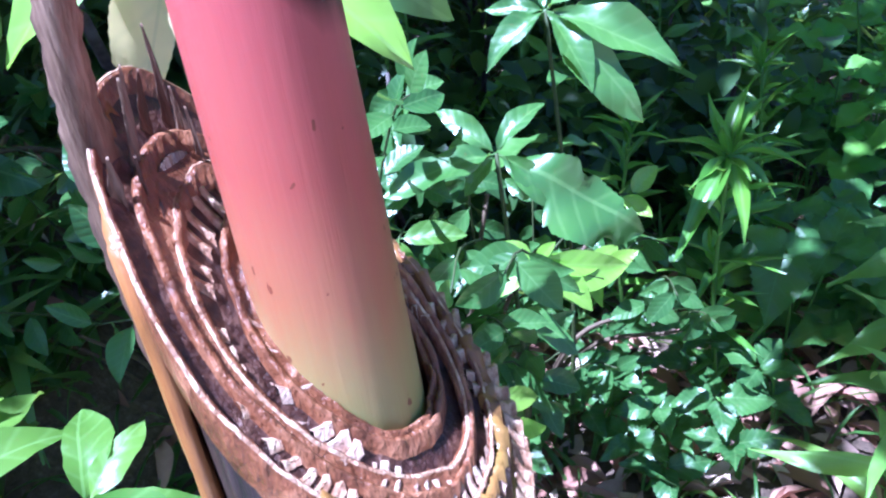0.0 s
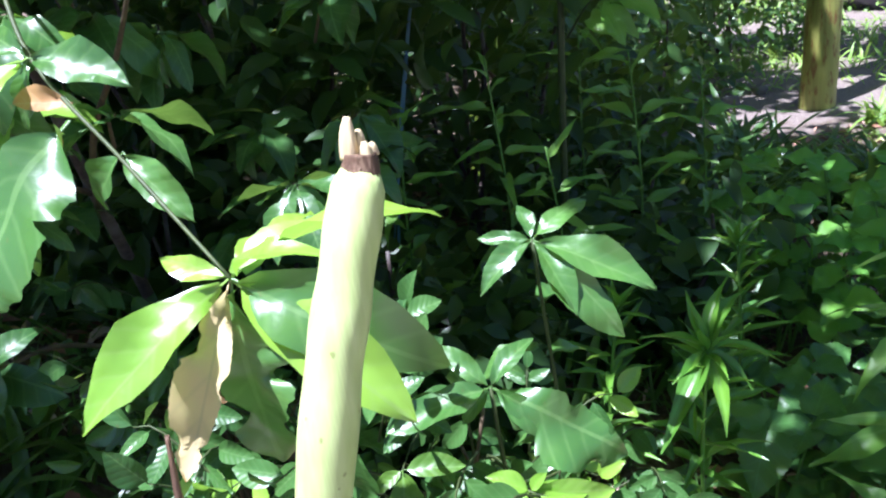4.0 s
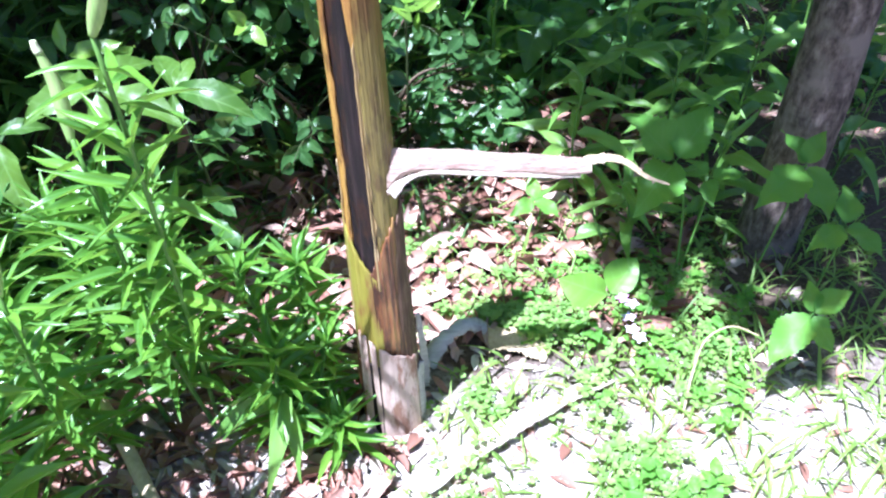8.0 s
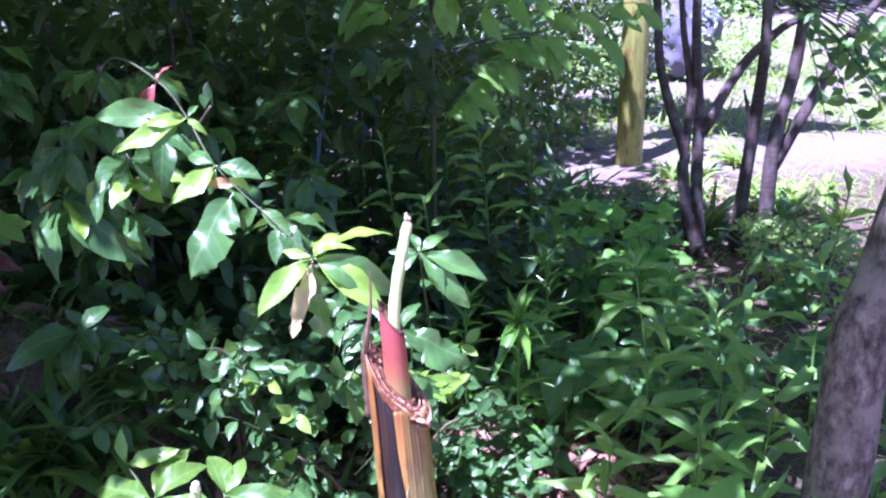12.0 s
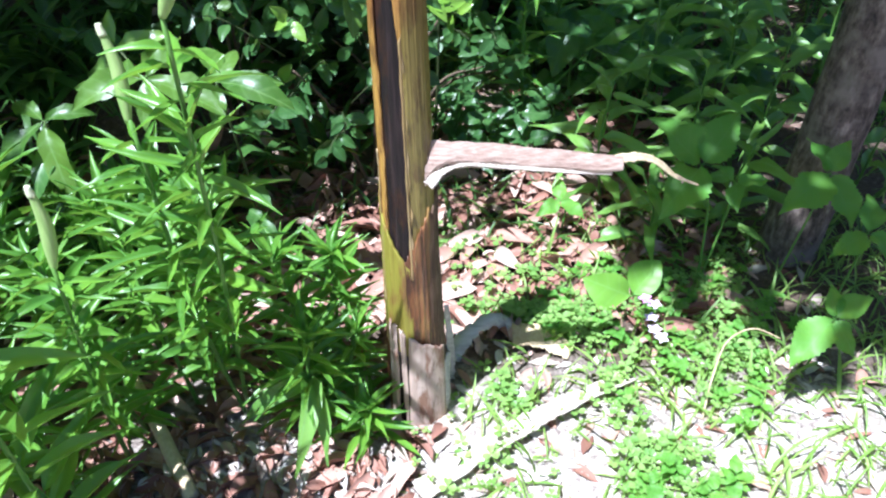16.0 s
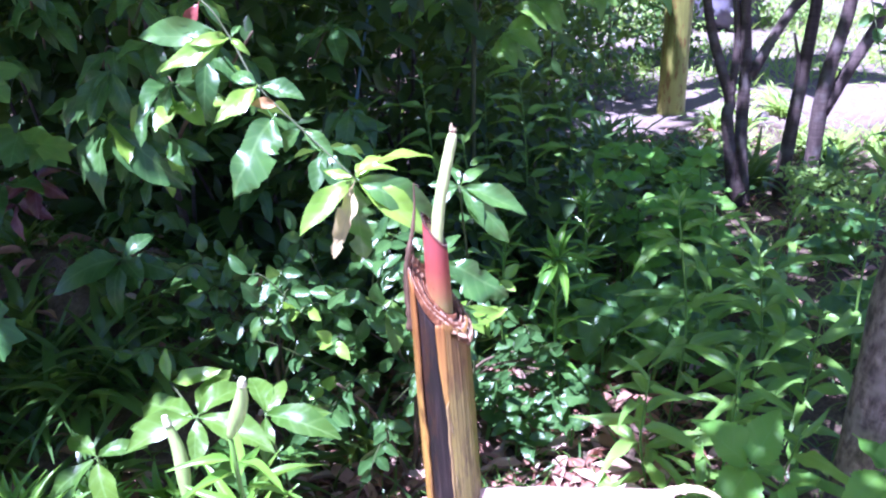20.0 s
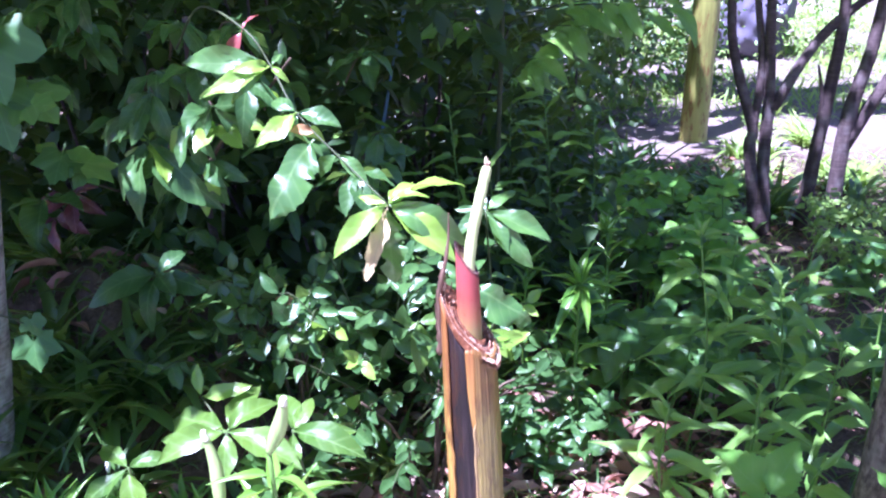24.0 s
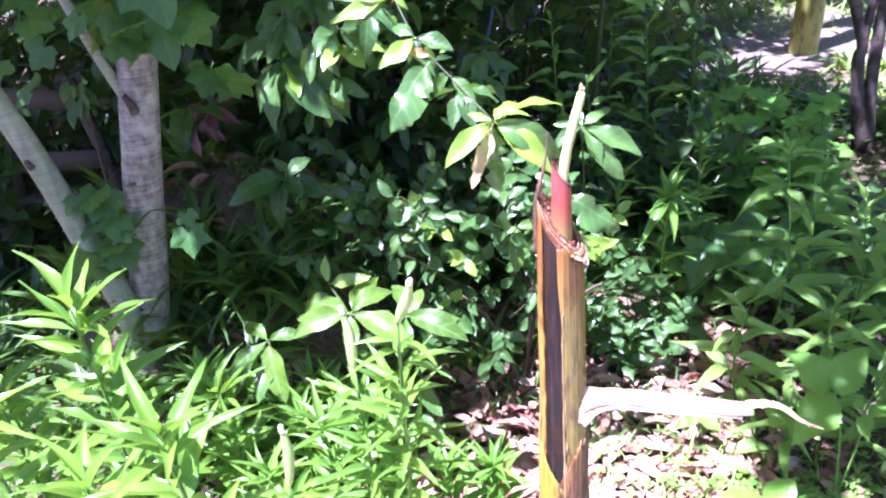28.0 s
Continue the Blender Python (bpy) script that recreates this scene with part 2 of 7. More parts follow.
SKIRT = fibre_material("pale_dry_skirt", [(0.28, (0.33, 0.21, 0.15)), (0.50, (0.58, 0.43, 0.335)), (0.72, (0.74, 0.61, 0.51))], (70, 70, 3.0), 0.75, 0.9, (0.24, 0.11, 0.055))
PALE = fibre_material("pale_torn_edge", [(0.3, (0.45, 0.32, 0.16)), (0.7, (0.72, 0.60, 0.38))], (80, 80, 6), 0.7, 0.7)
MARGIN = fibre_material("torn_margin", [(0.3, (0.20, 0.11, 0.035)), (0.5, (0.38, 0.26, 0.10)), (0.72, (0.66, 0.52, 0.30))], (80, 80, 5), 0.65, 0.9)
BROWN = fibre_material("brown_dry_strip", [(0.28, (0.035, 0.016, 0.009)), (0.50, (0.11, 0.058, 0.032)), (0.72, (0.32, 0.21, 0.13))], (140, 140, 8), 0.75, 1.0)
STRIP = fibre_material("dry_brown_strip", [(0.34, (0.040, 0.018, 0.010)), (0.50, (0.14, 0.078, 0.044)), (0.68, (0.34, 0.23, 0.15))], (160, 160, 5), 0.7, 1.0)
FLAP = fibre_material("papery_flap", [(0.28, (0.25, 0.15, 0.11)), (0.48, (0.46, 0.32, 0.245)), (0.70, (0.66, 0.52, 0.42))], (1.2, 120, 120), 0.55, 0.6, through_light=0.15)
BLEACHED = fibre_material("bleached_stalk", [(0.28, (0.36, 0.28, 0.20)), (0.50, (0.58, 0.49, 0.39)), (0.72, (0.76, 0.69, 0.59))], (60, 60, 60), 0.7, 0.8)
GREY_DRY = fibre_material("grey_dry_sheath", [(0.28, (0.32, 0.29, 0.27)), (0.50, (0.54, 0.50, 0.47)), (0.72, (0.68, 0.65, 0.61))], (5, 60, 60), 0.7, 0.7)
CELL = fibre_material("cut_cell_wall", [(0.28, (0.040, 0.013, 0.007)), (0.50, (0.17, 0.060, 0.024)), (0.72, (0.42, 0.20, 0.10))], (120, 120, 60), 0.30, 1.0)
RIM = fibre_material("withered_rim", [(0.36, (0.016, 0.006, 0.005)), (0.50, (0.075, 0.034, 0.024)), (0.66, (0.42, 0.30, 0.23))], (380, 380, 300), 0.5, 1.0)
CELL_MID = fibre_material("cut_cell_septum", [(0.30, (0.11, 0.042, 0.020)), (0.46, (0.36, 0.19, 0.105)), (0.66, (0.76, 0.58, 0.40))], (260, 260, 120), 0.35, 0.8)
CELL_PALE = fibre_material("cut_cell_pale", [(0.28, (0.20, 0.09, 0.055)), (0.46, (0.44, 0.27, 0.18)), (0.66, (0.72, 0.58, 0.44))], (240, 240, 160), 0.4, 0.7)
# the cells are shallow; shade of deep holes is put into this floor colour
CELL_SHADE = fibre_material("shaded_cell_floor", [(0.36, (0.012, 0.004, 0.003)), (0.50, (0.045, 0.016, 0.010)), (0.66, (0.16, 0.08, 0.05))], (150, 150, 90), 0.4, 0.8)


def red_stem_material():
    """Smooth red sheath, yellow-green where it leaves the stump."""
    k = Nodes("red_sheath")
    sep = k.n("SeparateXYZ")
    k.link(k.n("TexCoord").outputs["Object"], sep.inputs[0])
    fib = k.noise(k.coord((120, 120, 6)), 1.3, 5)
    h = k.math("ADD", k.math("MULTIPLY", k.math("SUBTRACT", sep.outputs[2], 1.086), 8.0), k.math("MULTIPLY", k.math("SUBTRACT", fib, 0.5), 0.16))
    h = k.math("ADD", h, k.math("MULTIPLY", k.math("ADD", sep.outputs[0], 0.0), 2.0))
    col = k.ramp(h, [(0.03, (0.31, 0.32, 0.095)), (0.19, (0.35, 0.27, 0.09)), (0.40, (0.38, 0.155, 0.066)), (0.68, (0.38, 0.084, 0.060)), (1.0, (0.42, 0.085, 0.083))])
    fine = k.noise(k.coord((300, 300, 14)), 1.5, 4)
    col = k.mix(k.math("MULTIPLY", fine, 0.25), col, (0.32, 0.13, 0.09))
    mark = k.math("GREATER_THAN", k.noise(k.coord((260, 260, 190)), 1.0, 1), 0.752)
    col = k.mix(k.math("MULTIPLY", mark, 0.8), col, (0.16, 0.04, 0.02))
    top = k.math("ADD", sep.outputs[2], k.math("MULTIPLY", k.math("ADD", sep.outputs[0], 0.0077), 1.42))
    top = k.math("ADD", top, k.math("MULTIPLY", k.math("SUBTRACT", k.noise(k.coord((90, 90, 20)), 1.5, 4), 0.5), 0.010))
    col = k.mix(k.ramp(k.math("MULTIPLY", k.math("SUBTRACT", top, 1.2265), 110.0), [(0.0, (0, 0, 0)), (0.9, (0.92, 0.92, 0.92))]), col, (0.045, 0.010, 0.008))
    k.color(col)
    k.p.inputs["Roughness"].default_value = 0.42
    k.p.inputs["Specular IOR Level"].default_value = 0.3
    k.p.inputs["Subsurface Weight"].default_value = 0.30
    k.p.inputs["Subsurface Radius"].default_value = (0.008, 0.003, 0.002)
    k.p.inputs["Subsurface Scale"].default_value = 1.0
    k.bump(fine, 0.18, 0.001)
    return k.mat


def green_core_material():
    k = Nodes("green_core")
    fib = k.noise(k.coord((200, 200, 8)), 1.3, 4)
    knot = k.noise(k.coord((60, 60, 40)), 1.2, 2)
    col = k.ramp(k.math("ADD", k.math("MULTIPLY", fib, 0.6), k.math("MULTIPLY", knot, 0.4)), [(0.3, (0.38, 0.48, 0.15)), (0.7, (0.56, 0.64, 0.28))])
    dot = k.math("GREATER_THAN", k.noise(k.coord((240, 240, 160)), 1.0, 1), 0.74)
    k.color(k.mix(k.math("MULTIPLY", dot, 0.6), col, (0.16, 0.17, 0.04)))
    k.p.inputs["Roughness"].default_value = 0.42
    k.bump(k.math("ADD", fib, knot), 0.25, 0.0015)
    return k.mat


BANANA = fibre_material("weathered_banana_stem", [(0.30, (0.040, 0.036, 0.010)), (0.50, (0.13, 0.125, 0.028)), (0.72, (0.27, 0.25, 0.055))], (16, 16, 1.0), 0.5, 0.4, (0.10, 0.035, 0.015))
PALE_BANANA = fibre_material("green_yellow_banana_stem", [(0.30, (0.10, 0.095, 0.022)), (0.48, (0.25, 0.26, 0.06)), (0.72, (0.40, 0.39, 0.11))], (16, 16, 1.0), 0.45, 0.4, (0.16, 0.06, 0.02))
RED = red_stem_material()
CORE = green_core_material()
SMOOTH_BARK = bark_material("smooth_grey_bark", [(0.36, (0.12, 0.098, 0.088)), (0.50, (0.29, 0.255, 0.235)), (0.64, (0.48, 0.44, 0.41))], (26, 26, 12), 0.6, (0.50, 0.49, 0.44))
LIMB_BARK = bark_material("green_grey_bark", [(0.32, (0.19, 0.20, 0.14)), (0.54, (0.33, 0.35, 0.26)), (0.72, (0.48, 0.48, 0.38))], (30, 30, 8), 0.4)
ROUGH_BARK = bark_material("rough_brown_bark", [(0.36, (0.036, 0.027, 0.023)), (0.50, (0.135, 0.102, 0.084)), (0.66, (0.29, 0.235, 0.20))], (30, 30, 14), 1.0, (0.24, 0.20, 0.17), rings=0.10)
DARK_BARK = bark_material("dark_bark", [(0.32, (0.03, 0.02, 0.02)), (0.52, (0.085, 0.06, 0.055)), (0.70, (0.17, 0.13, 0.11))], (30, 30, 10), 0.9, (0.15, 0.13, 0.12))


def ground_material():
    """Humus with crumbs, paler dust where it is trodden, path dust toned darker for shade."""
    k = Nodes("humus")
    pos = k.coord(world=True)
    fine = k.noise(pos, 70.0, 8, 0.7)
    mid = k.noise(pos, 9.0, 4)
    sep = k.n("SeparateXYZ")
    k.link(pos, sep.inputs[0])
    soil = k.ramp(fine, [(0.3, (0.045, 0.030, 0.020)), (0.55, (0.13, 0.09, 0.06)), (0.75, (0.27, 0.20, 0.14))])
    dust = k.ramp(fine, [(0.36, (0.22, 0.17, 0.14)), (0.50, (0.50, 0.43, 0.37)), (0.64, (0.68, 0.63, 0.56))])
    # dust of the path, its shade put into a darker tone
    shaded_dust = k.ramp(fine, [(0.3, (0.10, 0.075, 0.062)), (0.55, (0.22, 0.175, 0.155)), (0.75, (0.34, 0.285, 0.25))])
    path = k.ramp(k.math("ADD", k.math("MULTIPLY", mid, 1.2), k.math("MULTIPLY", k.math("SUBTRACT", sep.outputs[1], 4.4), 0.9)), [(0.45, (0, 0, 0)), (0.9, (1, 1, 1))])
    front = k.ramp(k.math("SUBTRACT", k.math("MULTIPLY", mid, 1.0), k.math("MULTIPLY", k.math("ADD", sep.outputs[1], -0.17), 2.0)), [(0.55, (0, 0, 0)), (0.95, (1, 1, 1))])
    far = k.ramp(k.math("ADD", k.math("MULTIPLY", mid, 0.8), k.math("MULTIPLY", k.math("ADD", sep.outputs[0], -0.2), 0.5)), [(0.40, (0, 0, 0)), (0.7, (1, 1, 1))])
    spot = k.n("VectorMath")
    spot.operation = "DISTANCE"
    k.link(pos, spot.inputs[0])
    spot.inputs[1].default_value = (0.45, -0.55, 0)
    near = k.ramp(k.math("ADD", k.math("MULTIPLY", spot.outputs["Value"], 0.6), k.math("MULTIPLY", mid, 0.3)), [(0.72, (1, 1, 1)), (0.95, (0, 0, 0))])
    k.color(k.mix(k.math("MULTIPLY", front, near), k.mix(k.math("MULTIPLY", path, far), soil, shaded_dust), dust))
    k.p.inputs["Roughness"].default_value = 0.95
    k.bump(k.math("ADD", fine, k.math("MULTIPLY", mid, 0.7)), 0.9, 0.012)
    return k.mat


GROUND = ground_material()


def litter_material(name, stops, through_light=0.12):
    k = Nodes(name)
    rand = k.n("NewGeometry").outputs["Random Per Island"]
    col = k.ramp(rand, stops)
    pos = k.coord(world=True)
    col = k.mix(k.math("MULTIPLY", k.noise(pos, 60.0, 4), 0.6), col, (0.18, 0.10, 0.06))
    k.color(col)
    k.p.inputs["Roughness"].default_value = 0.7
    k.bump(k.noise(pos, 150.0, 3), 0.4, 0.002)
    return k.mat


LITTER = litter_material("leaf_litter", [(0.0, (0.19, 0.078, 0.052)), (0.35, (0.37, 0.175, 0.125)), (0.7, (0.54, 0.32, 0.24)), (1.0, (0.70, 0.53, 0.44))])
PALE_LITTER = litter_material("bleached_litter", [(0.0, (0.36, 0.27, 0.20)), (0.4, (0.58, 0.50, 0.42)), (0.75, (0.72, 0.66, 0.58)), (1.0, (0.82, 0.78, 0.71))])


def plain(name, col, rough=0.5, vary=0.25, scale=40.0):
    k = Nodes(name)
    pos = k.coord(world=True)
    k.color(k.mix(k.math("MULTIPLY", k.noise(pos, scale, 4), vary * 2), col, tuple(c * 0.5 for c in col)))
    k.p.inputs["Roughness"].default_value = rough
    k.bump(k.noise(pos, scale * 3, 3), 0.3, 0.002)
    return k.mat


PETAL = plain("pale_petal", (0.80, 0.66, 0.82), 0.5, 0.1)
PINK_PETAL = plain("pink_petal", (0.66, 0.30, 0.62), 0.5, 0.15)
CORD = plain("blue_cord", (0.16, 0.30, 0.46), 0.6, 0.2)
STONE = plain("dark_stone", (0.17, 0.15, 0.14), 0.9, 0.4, 12.0)
GREY_OBJECT = plain("grey_violet_surface", (0.15, 0.14, 0.19), 0.85, 0.45, 5.0)
PLANK = plain("weathered_plank", (0.085, 0.066, 0.055), 0.85, 0.4, 20.0)


# ---- mesh helpers ----
def mesh_of(name, verts, faces, mat=None, smooth=True):
    me = bpy.data.meshes.new(name)
    me.from_pydata([tuple(v) for v in verts], [], faces)
    if smooth:
        me.shade_smooth()
    if mat:
        me.materials.append(mat)
    return me


def part(name, data, mat, parent, label=""):
    """One mesh object, linked under a thing or a part. data: a bmesh or a mesh."""
    if isinstance(data, bmesh.types.BMesh):
        me = bpy.data.meshes.new(name)
        data.to_mesh(me)
        data.free()
        me.shade_smooth()
    else:
        me = data
    if mat and not me.materials:
        me.materials.append(mat)
    ob = new(name, me)
    ob.parent = parent
    return tagged(ob, label)


def thing(name, label, category, at=(0, 0, 0), group="", kind=""):
    ob = new(name)
    ob.location = at
    ob.empty_display_size = 0.05
    return tagged(ob, label, category, group, kind)


def origin(ob):
    """Where a thing stands; parts lie in their thing's own place."""
    v = Vector()
    while ob:
        v += ob.location
        ob = ob.parent
    return v


def curve_points(points, steps=6):
    """A smooth run (Catmull-Rom) through points."""
    p = [Vector(q) for q in points]
    p = [p[0] * 2 - p[1], *p, p[-1] * 2 - p[-2]]
    out = []
    for a, b, c, d in zip(p, p[1:], p[2:], p[3:]):
        for i in range(steps):
            t = i / steps
            out.append(0.5 * ((2 * b) + (c - a) * t + (2 * a - 5 * b + 4 * c - d) * t * t + (3 * b - a - 3 * c + d) * t ** 3))
    return out + [p[-2]]


def tube(points, radius, sides=8, steps=6, wobble=0.0, seed=0, cap=True):
    """Vertices and faces of a tapered tube; radius: a function of 0..1, or two ends."""
    run = curve_points(points, steps)
    r = radius if callable(radius) else (lambda s: radius[0] + (radius[1] - radius[0]) * s)
    verts, faces = [], []
    side = Vector((1, 0, 0))
    for i, q in enumerate(run):
        d = (run[min(i + 1, len(run) - 1)] - run[max(i - 1, 0)]).normalized()
        side = (side - d * side.dot(d))
        side = side.normalized() if side.length > 1e-4 else d.orthogonal().normalized()
        other = d.cross(side)
        for j in range(sides):
            a = 2 * math.pi * j / sides
            k = r(i / (len(run) - 1))
            if wobble:
                k *= 1 + wobble * noise.noise(Vector((math.cos(a) * 1.3 + seed, math.sin(a) * 1.3, q.z * 5 + seed)))
            verts.append(q + (side * math.cos(a) + other * math.sin(a)) * k)
    n = len(run)
    for i in range(n - 1):
        for j in range(sides):
            k = (j + 1) % sides
            faces.append((i * sides + j, i * sides + k, (i + 1) * sides + k, (i + 1) * sides + j))
    if cap:
        faces += [tuple(range(sides - 1, -1, -1)), tuple(range((n - 1) * sides, n * sides))]
    return verts, faces


def tube_part(name, points, radius, mat, parent, label="", local=True, **kw):
    """A tube under a thing; its points are in the world."""
    v, f = tube(points, radius, **kw)
    off = origin(parent) if parent and local else Vector()
    return part(name, mesh_of(name, [q - off for q in v], f), mat, parent, label)


# ---- leaves ----
def outline(shape):
    """Half width along a leaf of length 1."""
    return {
        "lance": lambda t: 0.105 * math.sin(math.pi * t ** 0.62) ** 0.9 * (1 - 0.25 * t),
        "strap": lambda t: 0.045 * min(1, t * 9 + 0.5) * (1 - t ** 3),
        "oval": lambda t: 0.24 * math.sin(math.pi * t ** 0.85) ** 0.8,
        "ovate": lambda t: 0.29 * math.sin(math.pi * t ** 0.66) ** 1.05,
        "heart": lambda t: 0.37 * math.sin(math.pi * min(1, t * 0.94 + 0.06) ** 0.58) ** 0.9,
        "long": lambda t: 0.19 * math.sin(math.pi * t ** 0.95) ** 0.85,
    }[shape]


def leaf_geometry(shape, droop=0.3, fold=0.3, wave=0.1, teeth=0.0, bites=0, seed=0, rows=10, stalk=0.06):
    """A leaf of length 1 along +y, upper side +z: five points across, drooping, folded at the midrib, with waved or toothed edges."""
    r = random.Random(seed)
    w = outline(shape)
    cuts = [(r.uniform(0.25, 0.95), r.choice((-1, 1)), r.uniform(0.12, 0.50), r.uniform(0.02, 0.06)) for _ in range(bites)]
    verts, faces = [], []
    side = r.uniform(-0.08, 0.08)
    for i in range(rows + 1):
        t = i / rows
        a = droop * t
        y = stalk + (1 - stalk) * (t - droop * droop * t ** 3 / 6)
        z = -droop * t * t * 0.5
        for c in (-1, -0.5, 0, 0.5, 1):
            half = max(w(t), 0.004)
            if c and teeth:
                half *= 1 + teeth * (0.5 if i % 2 else -0.5) * abs(c)
            for ct, cs, depth, wide in cuts:
                if c * cs > 0 and abs(t - ct) < wide:
                    half *= 1 - depth * abs(c) * math.sqrt(1 - ((t - ct) / wide) ** 2)
            x = c * half
            lift = fold * abs(x) + wave * 0.12 * math.sin(t * 11 + c * 2 + seed) * abs(c)
            verts.append((x + side * math.sin(t * 3), y - math.sin(a) * lift * 0.3, z + lift * math.cos(a)))
    for i in range(rows):
        for j in range(4):
            k = i * 5 + j
            faces.append((k, k + 1, k + 6, k + 5))
    n = len(verts)
    s = 0.010
    verts += [(-s, 0, 0), (s, 0, 0), (0, 0, -s), (-s * 0.7, stalk + 0.03, 0.002), (s * 0.7, stalk + 0.03, 0.002), (0, stalk + 0.03, -s)]
    faces += [(n, n + 1, n + 4, n + 3), (n + 1, n + 2, n + 5, n + 4), (n + 2, n, n + 3, n + 5)]
    return verts, faces


def lobed_geometry(seed=0):
    """A five-lobed maple leaf of length 1 along +y, with a long stalk."""
    r = random.Random(seed)
    pts = []
    for a, rad in ((-150, 0.34), (-118, 0.50), (-100, 0.44), (-78, 0.56), (-62, 0.66), (-48, 0.54), (-34, 0.47), (-20, 0.60), (-9, 0.64), (0, 0.78),
                   (9, 0.64), (20, 0.60), (34, 0.47), (48, 0.54), (62, 0.66), (78, 0.56), (100, 0.44), (118, 0.50), (150, 0.34)):
        rad *= r.uniform(0.92, 1.06)
        a = radians(a)
        pts.append((math.sin(a) * rad, 0.35 + math.cos(a) * rad * 0.85))
    verts = [(0, 0.33, 0)]
    for x, y in pts:
        verts.append((x * 0.5, 0.33 + (y - 0.33) * 0.5, 0.03 * math.sin(x * 9 + seed)))
    for x, y in pts:
        verts.append((x, y, -0.14 * (x * x + (y - 0.35) ** 2) + 0.03 * math.sin(x * 12 + y * 7 + seed)))
    m, faces = len(pts), []
    for i in range(m - 1):
        faces += [(0, 1 + i, 2 + i), (1 + i, 1 + m + i, 2 + m + i, 2 + i)]
    n = len(verts)
    verts += [(-0.012, 0, 0.05), (0.012, 0, 0.05), (0.012, 0.33, -0.004), (-0.012, 0.33, -0.004)]
    faces.append((n, n + 1, n + 2, n + 3))
    return verts, faces


LEAVES = {}


def leaf_mesh(kind, mat, variant):
    """Meshes of leaves, each made once and shared."""
    key = (kind, mat.name, variant)
    if key not in LEAVES:
        r = random.Random(hash((len(kind), variant)) % 1000 + variant)
        if kind == "maple":
            v, f = lobed_geometry(variant)
        elif kind == "eaten":
            v, f = leaf_geometry("long", 0.5, 0.25, 0.6, 0.03, 8, variant + 3, 44)
        else:
            shape, droop, fold, wave, teeth = {
                "lily": ("lance", 0.42, 0.70, 0.15, 0), "herb": ("lance", 0.95, 0.40, 0.35, 0.04), "long": ("long", 0.75, 0.34, 0.40, 0.05), "oval": ("oval", 0.35, 0.30, 0.15, 0),
                "ovate": ("ovate", 0.45, 0.22, 0.5, 0.13), "heart": ("heart", 0.40, 0.18, 0.5, 0.12), "strap": ("strap", 1.1, 0.5, 0.1, 0)}[kind]
            v, f = leaf_geometry(shape, droop * r.uniform(0.5, 1.5), fold * r.uniform(0.6, 1.4), wave, teeth, 0, variant, 26 if teeth > 0.06 else 10)
        LEAVES[key] = mesh_of(kind + "_leaf", v, f, mat)
    return LEAVES[key]


def aim(base, way, up=(0, 0, 1), size=1.0, wide=1.0, roll=0.0):
    """The pose of a leaf at base that points along way, its face towards up."""
    y = Vector(way).normalized()
    z = Vector(up) - y * y.dot(Vector(up))
    z = z.normalized() if z.length > 1e-3 else y.orthogonal().normalized()
    x = y.cross(z)
    m = Matrix((x, y, z)).transposed().to_4x4()
    return Matrix.Translation(base) @ m @ Matrix.Rotation(roll, 4, "Y") @ Matrix.Diagonal((size * wide, size, size, 1))


def put_leaf(parent, kind, mat, base, way, size, wide=1.0, up=(0, 0, 1), roll=0.0, name="leaf", variants=5, label=""):
    ob = new(name, leaf_mesh(kind, mat, rnd.randrange(variants)))
    ob.parent = parent
    ob.matrix_local = Matrix.Translation(-origin(parent)) @ aim(base, way, up, size, wide, roll)
    return tagged(ob, label)


def tips(parent, kind, mat, centre, ways, wide=1.0, up=(0, 0, 1), variants=5):
    """Leaves of a whorl, each given by the offset of its tip."""
    for w in ways:
        w = Vector(w)
        me = leaf_mesh(kind, mat, rnd.randrange(variants))
        end = me.vertices[max(range(len(me.vertices)), key=lambda i: me.vertices[i].co.y)].co
        size = w.length / math.hypot(end.y, end.z)
        ob = new("leaf", me)
        ob.parent = parent
        face = (up[0] + rnd.uniform(-0.2, 0.2), up[1] + rnd.uniform(-0.2, 0.2), up[2])
        ob.matrix_local = Matrix.Translation(-origin(parent)) @ aim(centre, w, face, size, 1.0) @ Matrix.Rotation(math.atan2(-end.z, end.y), 4, "X") @ Matrix.Rotation(rnd.uniform(-0.2, 0.2), 4, "Y") @ Matrix.Diagonal((wide * rnd.uniform(0.92, 1.08), 1, 1, 1))


def joined_leaves(name, placed, mat, parent=None, rows=4, shape="oval", droop=0.5, fold=0.3, seed=0):
    """Many leaves in one mesh. placed: a run of (base, way, size, wide, up)."""
    protos = []
    for s in range(4):
        v, f = leaf_geometry(shape, droop * (0.5 + 0.33 * s), fold, 0.2, 0, 0, seed + s, rows, 0.05)
        f = f[:-3]
        v = v[:-6]
        keep = [i for i in range(len(v)) if i % 5 in (0, 2, 4)]
        at = {i: n for n, i in enumerate(keep)}
        faces = []
        for i in range(rows):
            a = i * 5
            faces += [(at[a], at[a + 2], at[a + 7], at[a + 5]), (at[a + 2], at[a + 4], at[a + 9], at[a + 7])]
        protos.append((np.array([v[i] for i in keep]), np.array(faces)))
    verts, faces, n = [], [], 0
    for i, (base, way, size, wide, up) in enumerate(placed):
        pv, pf = protos[i % 4]
        m = np.array(aim(base, way, up, size, wide))
        verts.append(pv @ m[:3, :3].T + m[:3, 3])
        faces.append(pf + n)
        n += len(pv)
    off = np.array(origin(parent)) if parent else np.zeros(3)
    return mesh_of(name, (np.concatenate(verts) - off).tolist(), np.concatenate(faces).tolist(), mat)


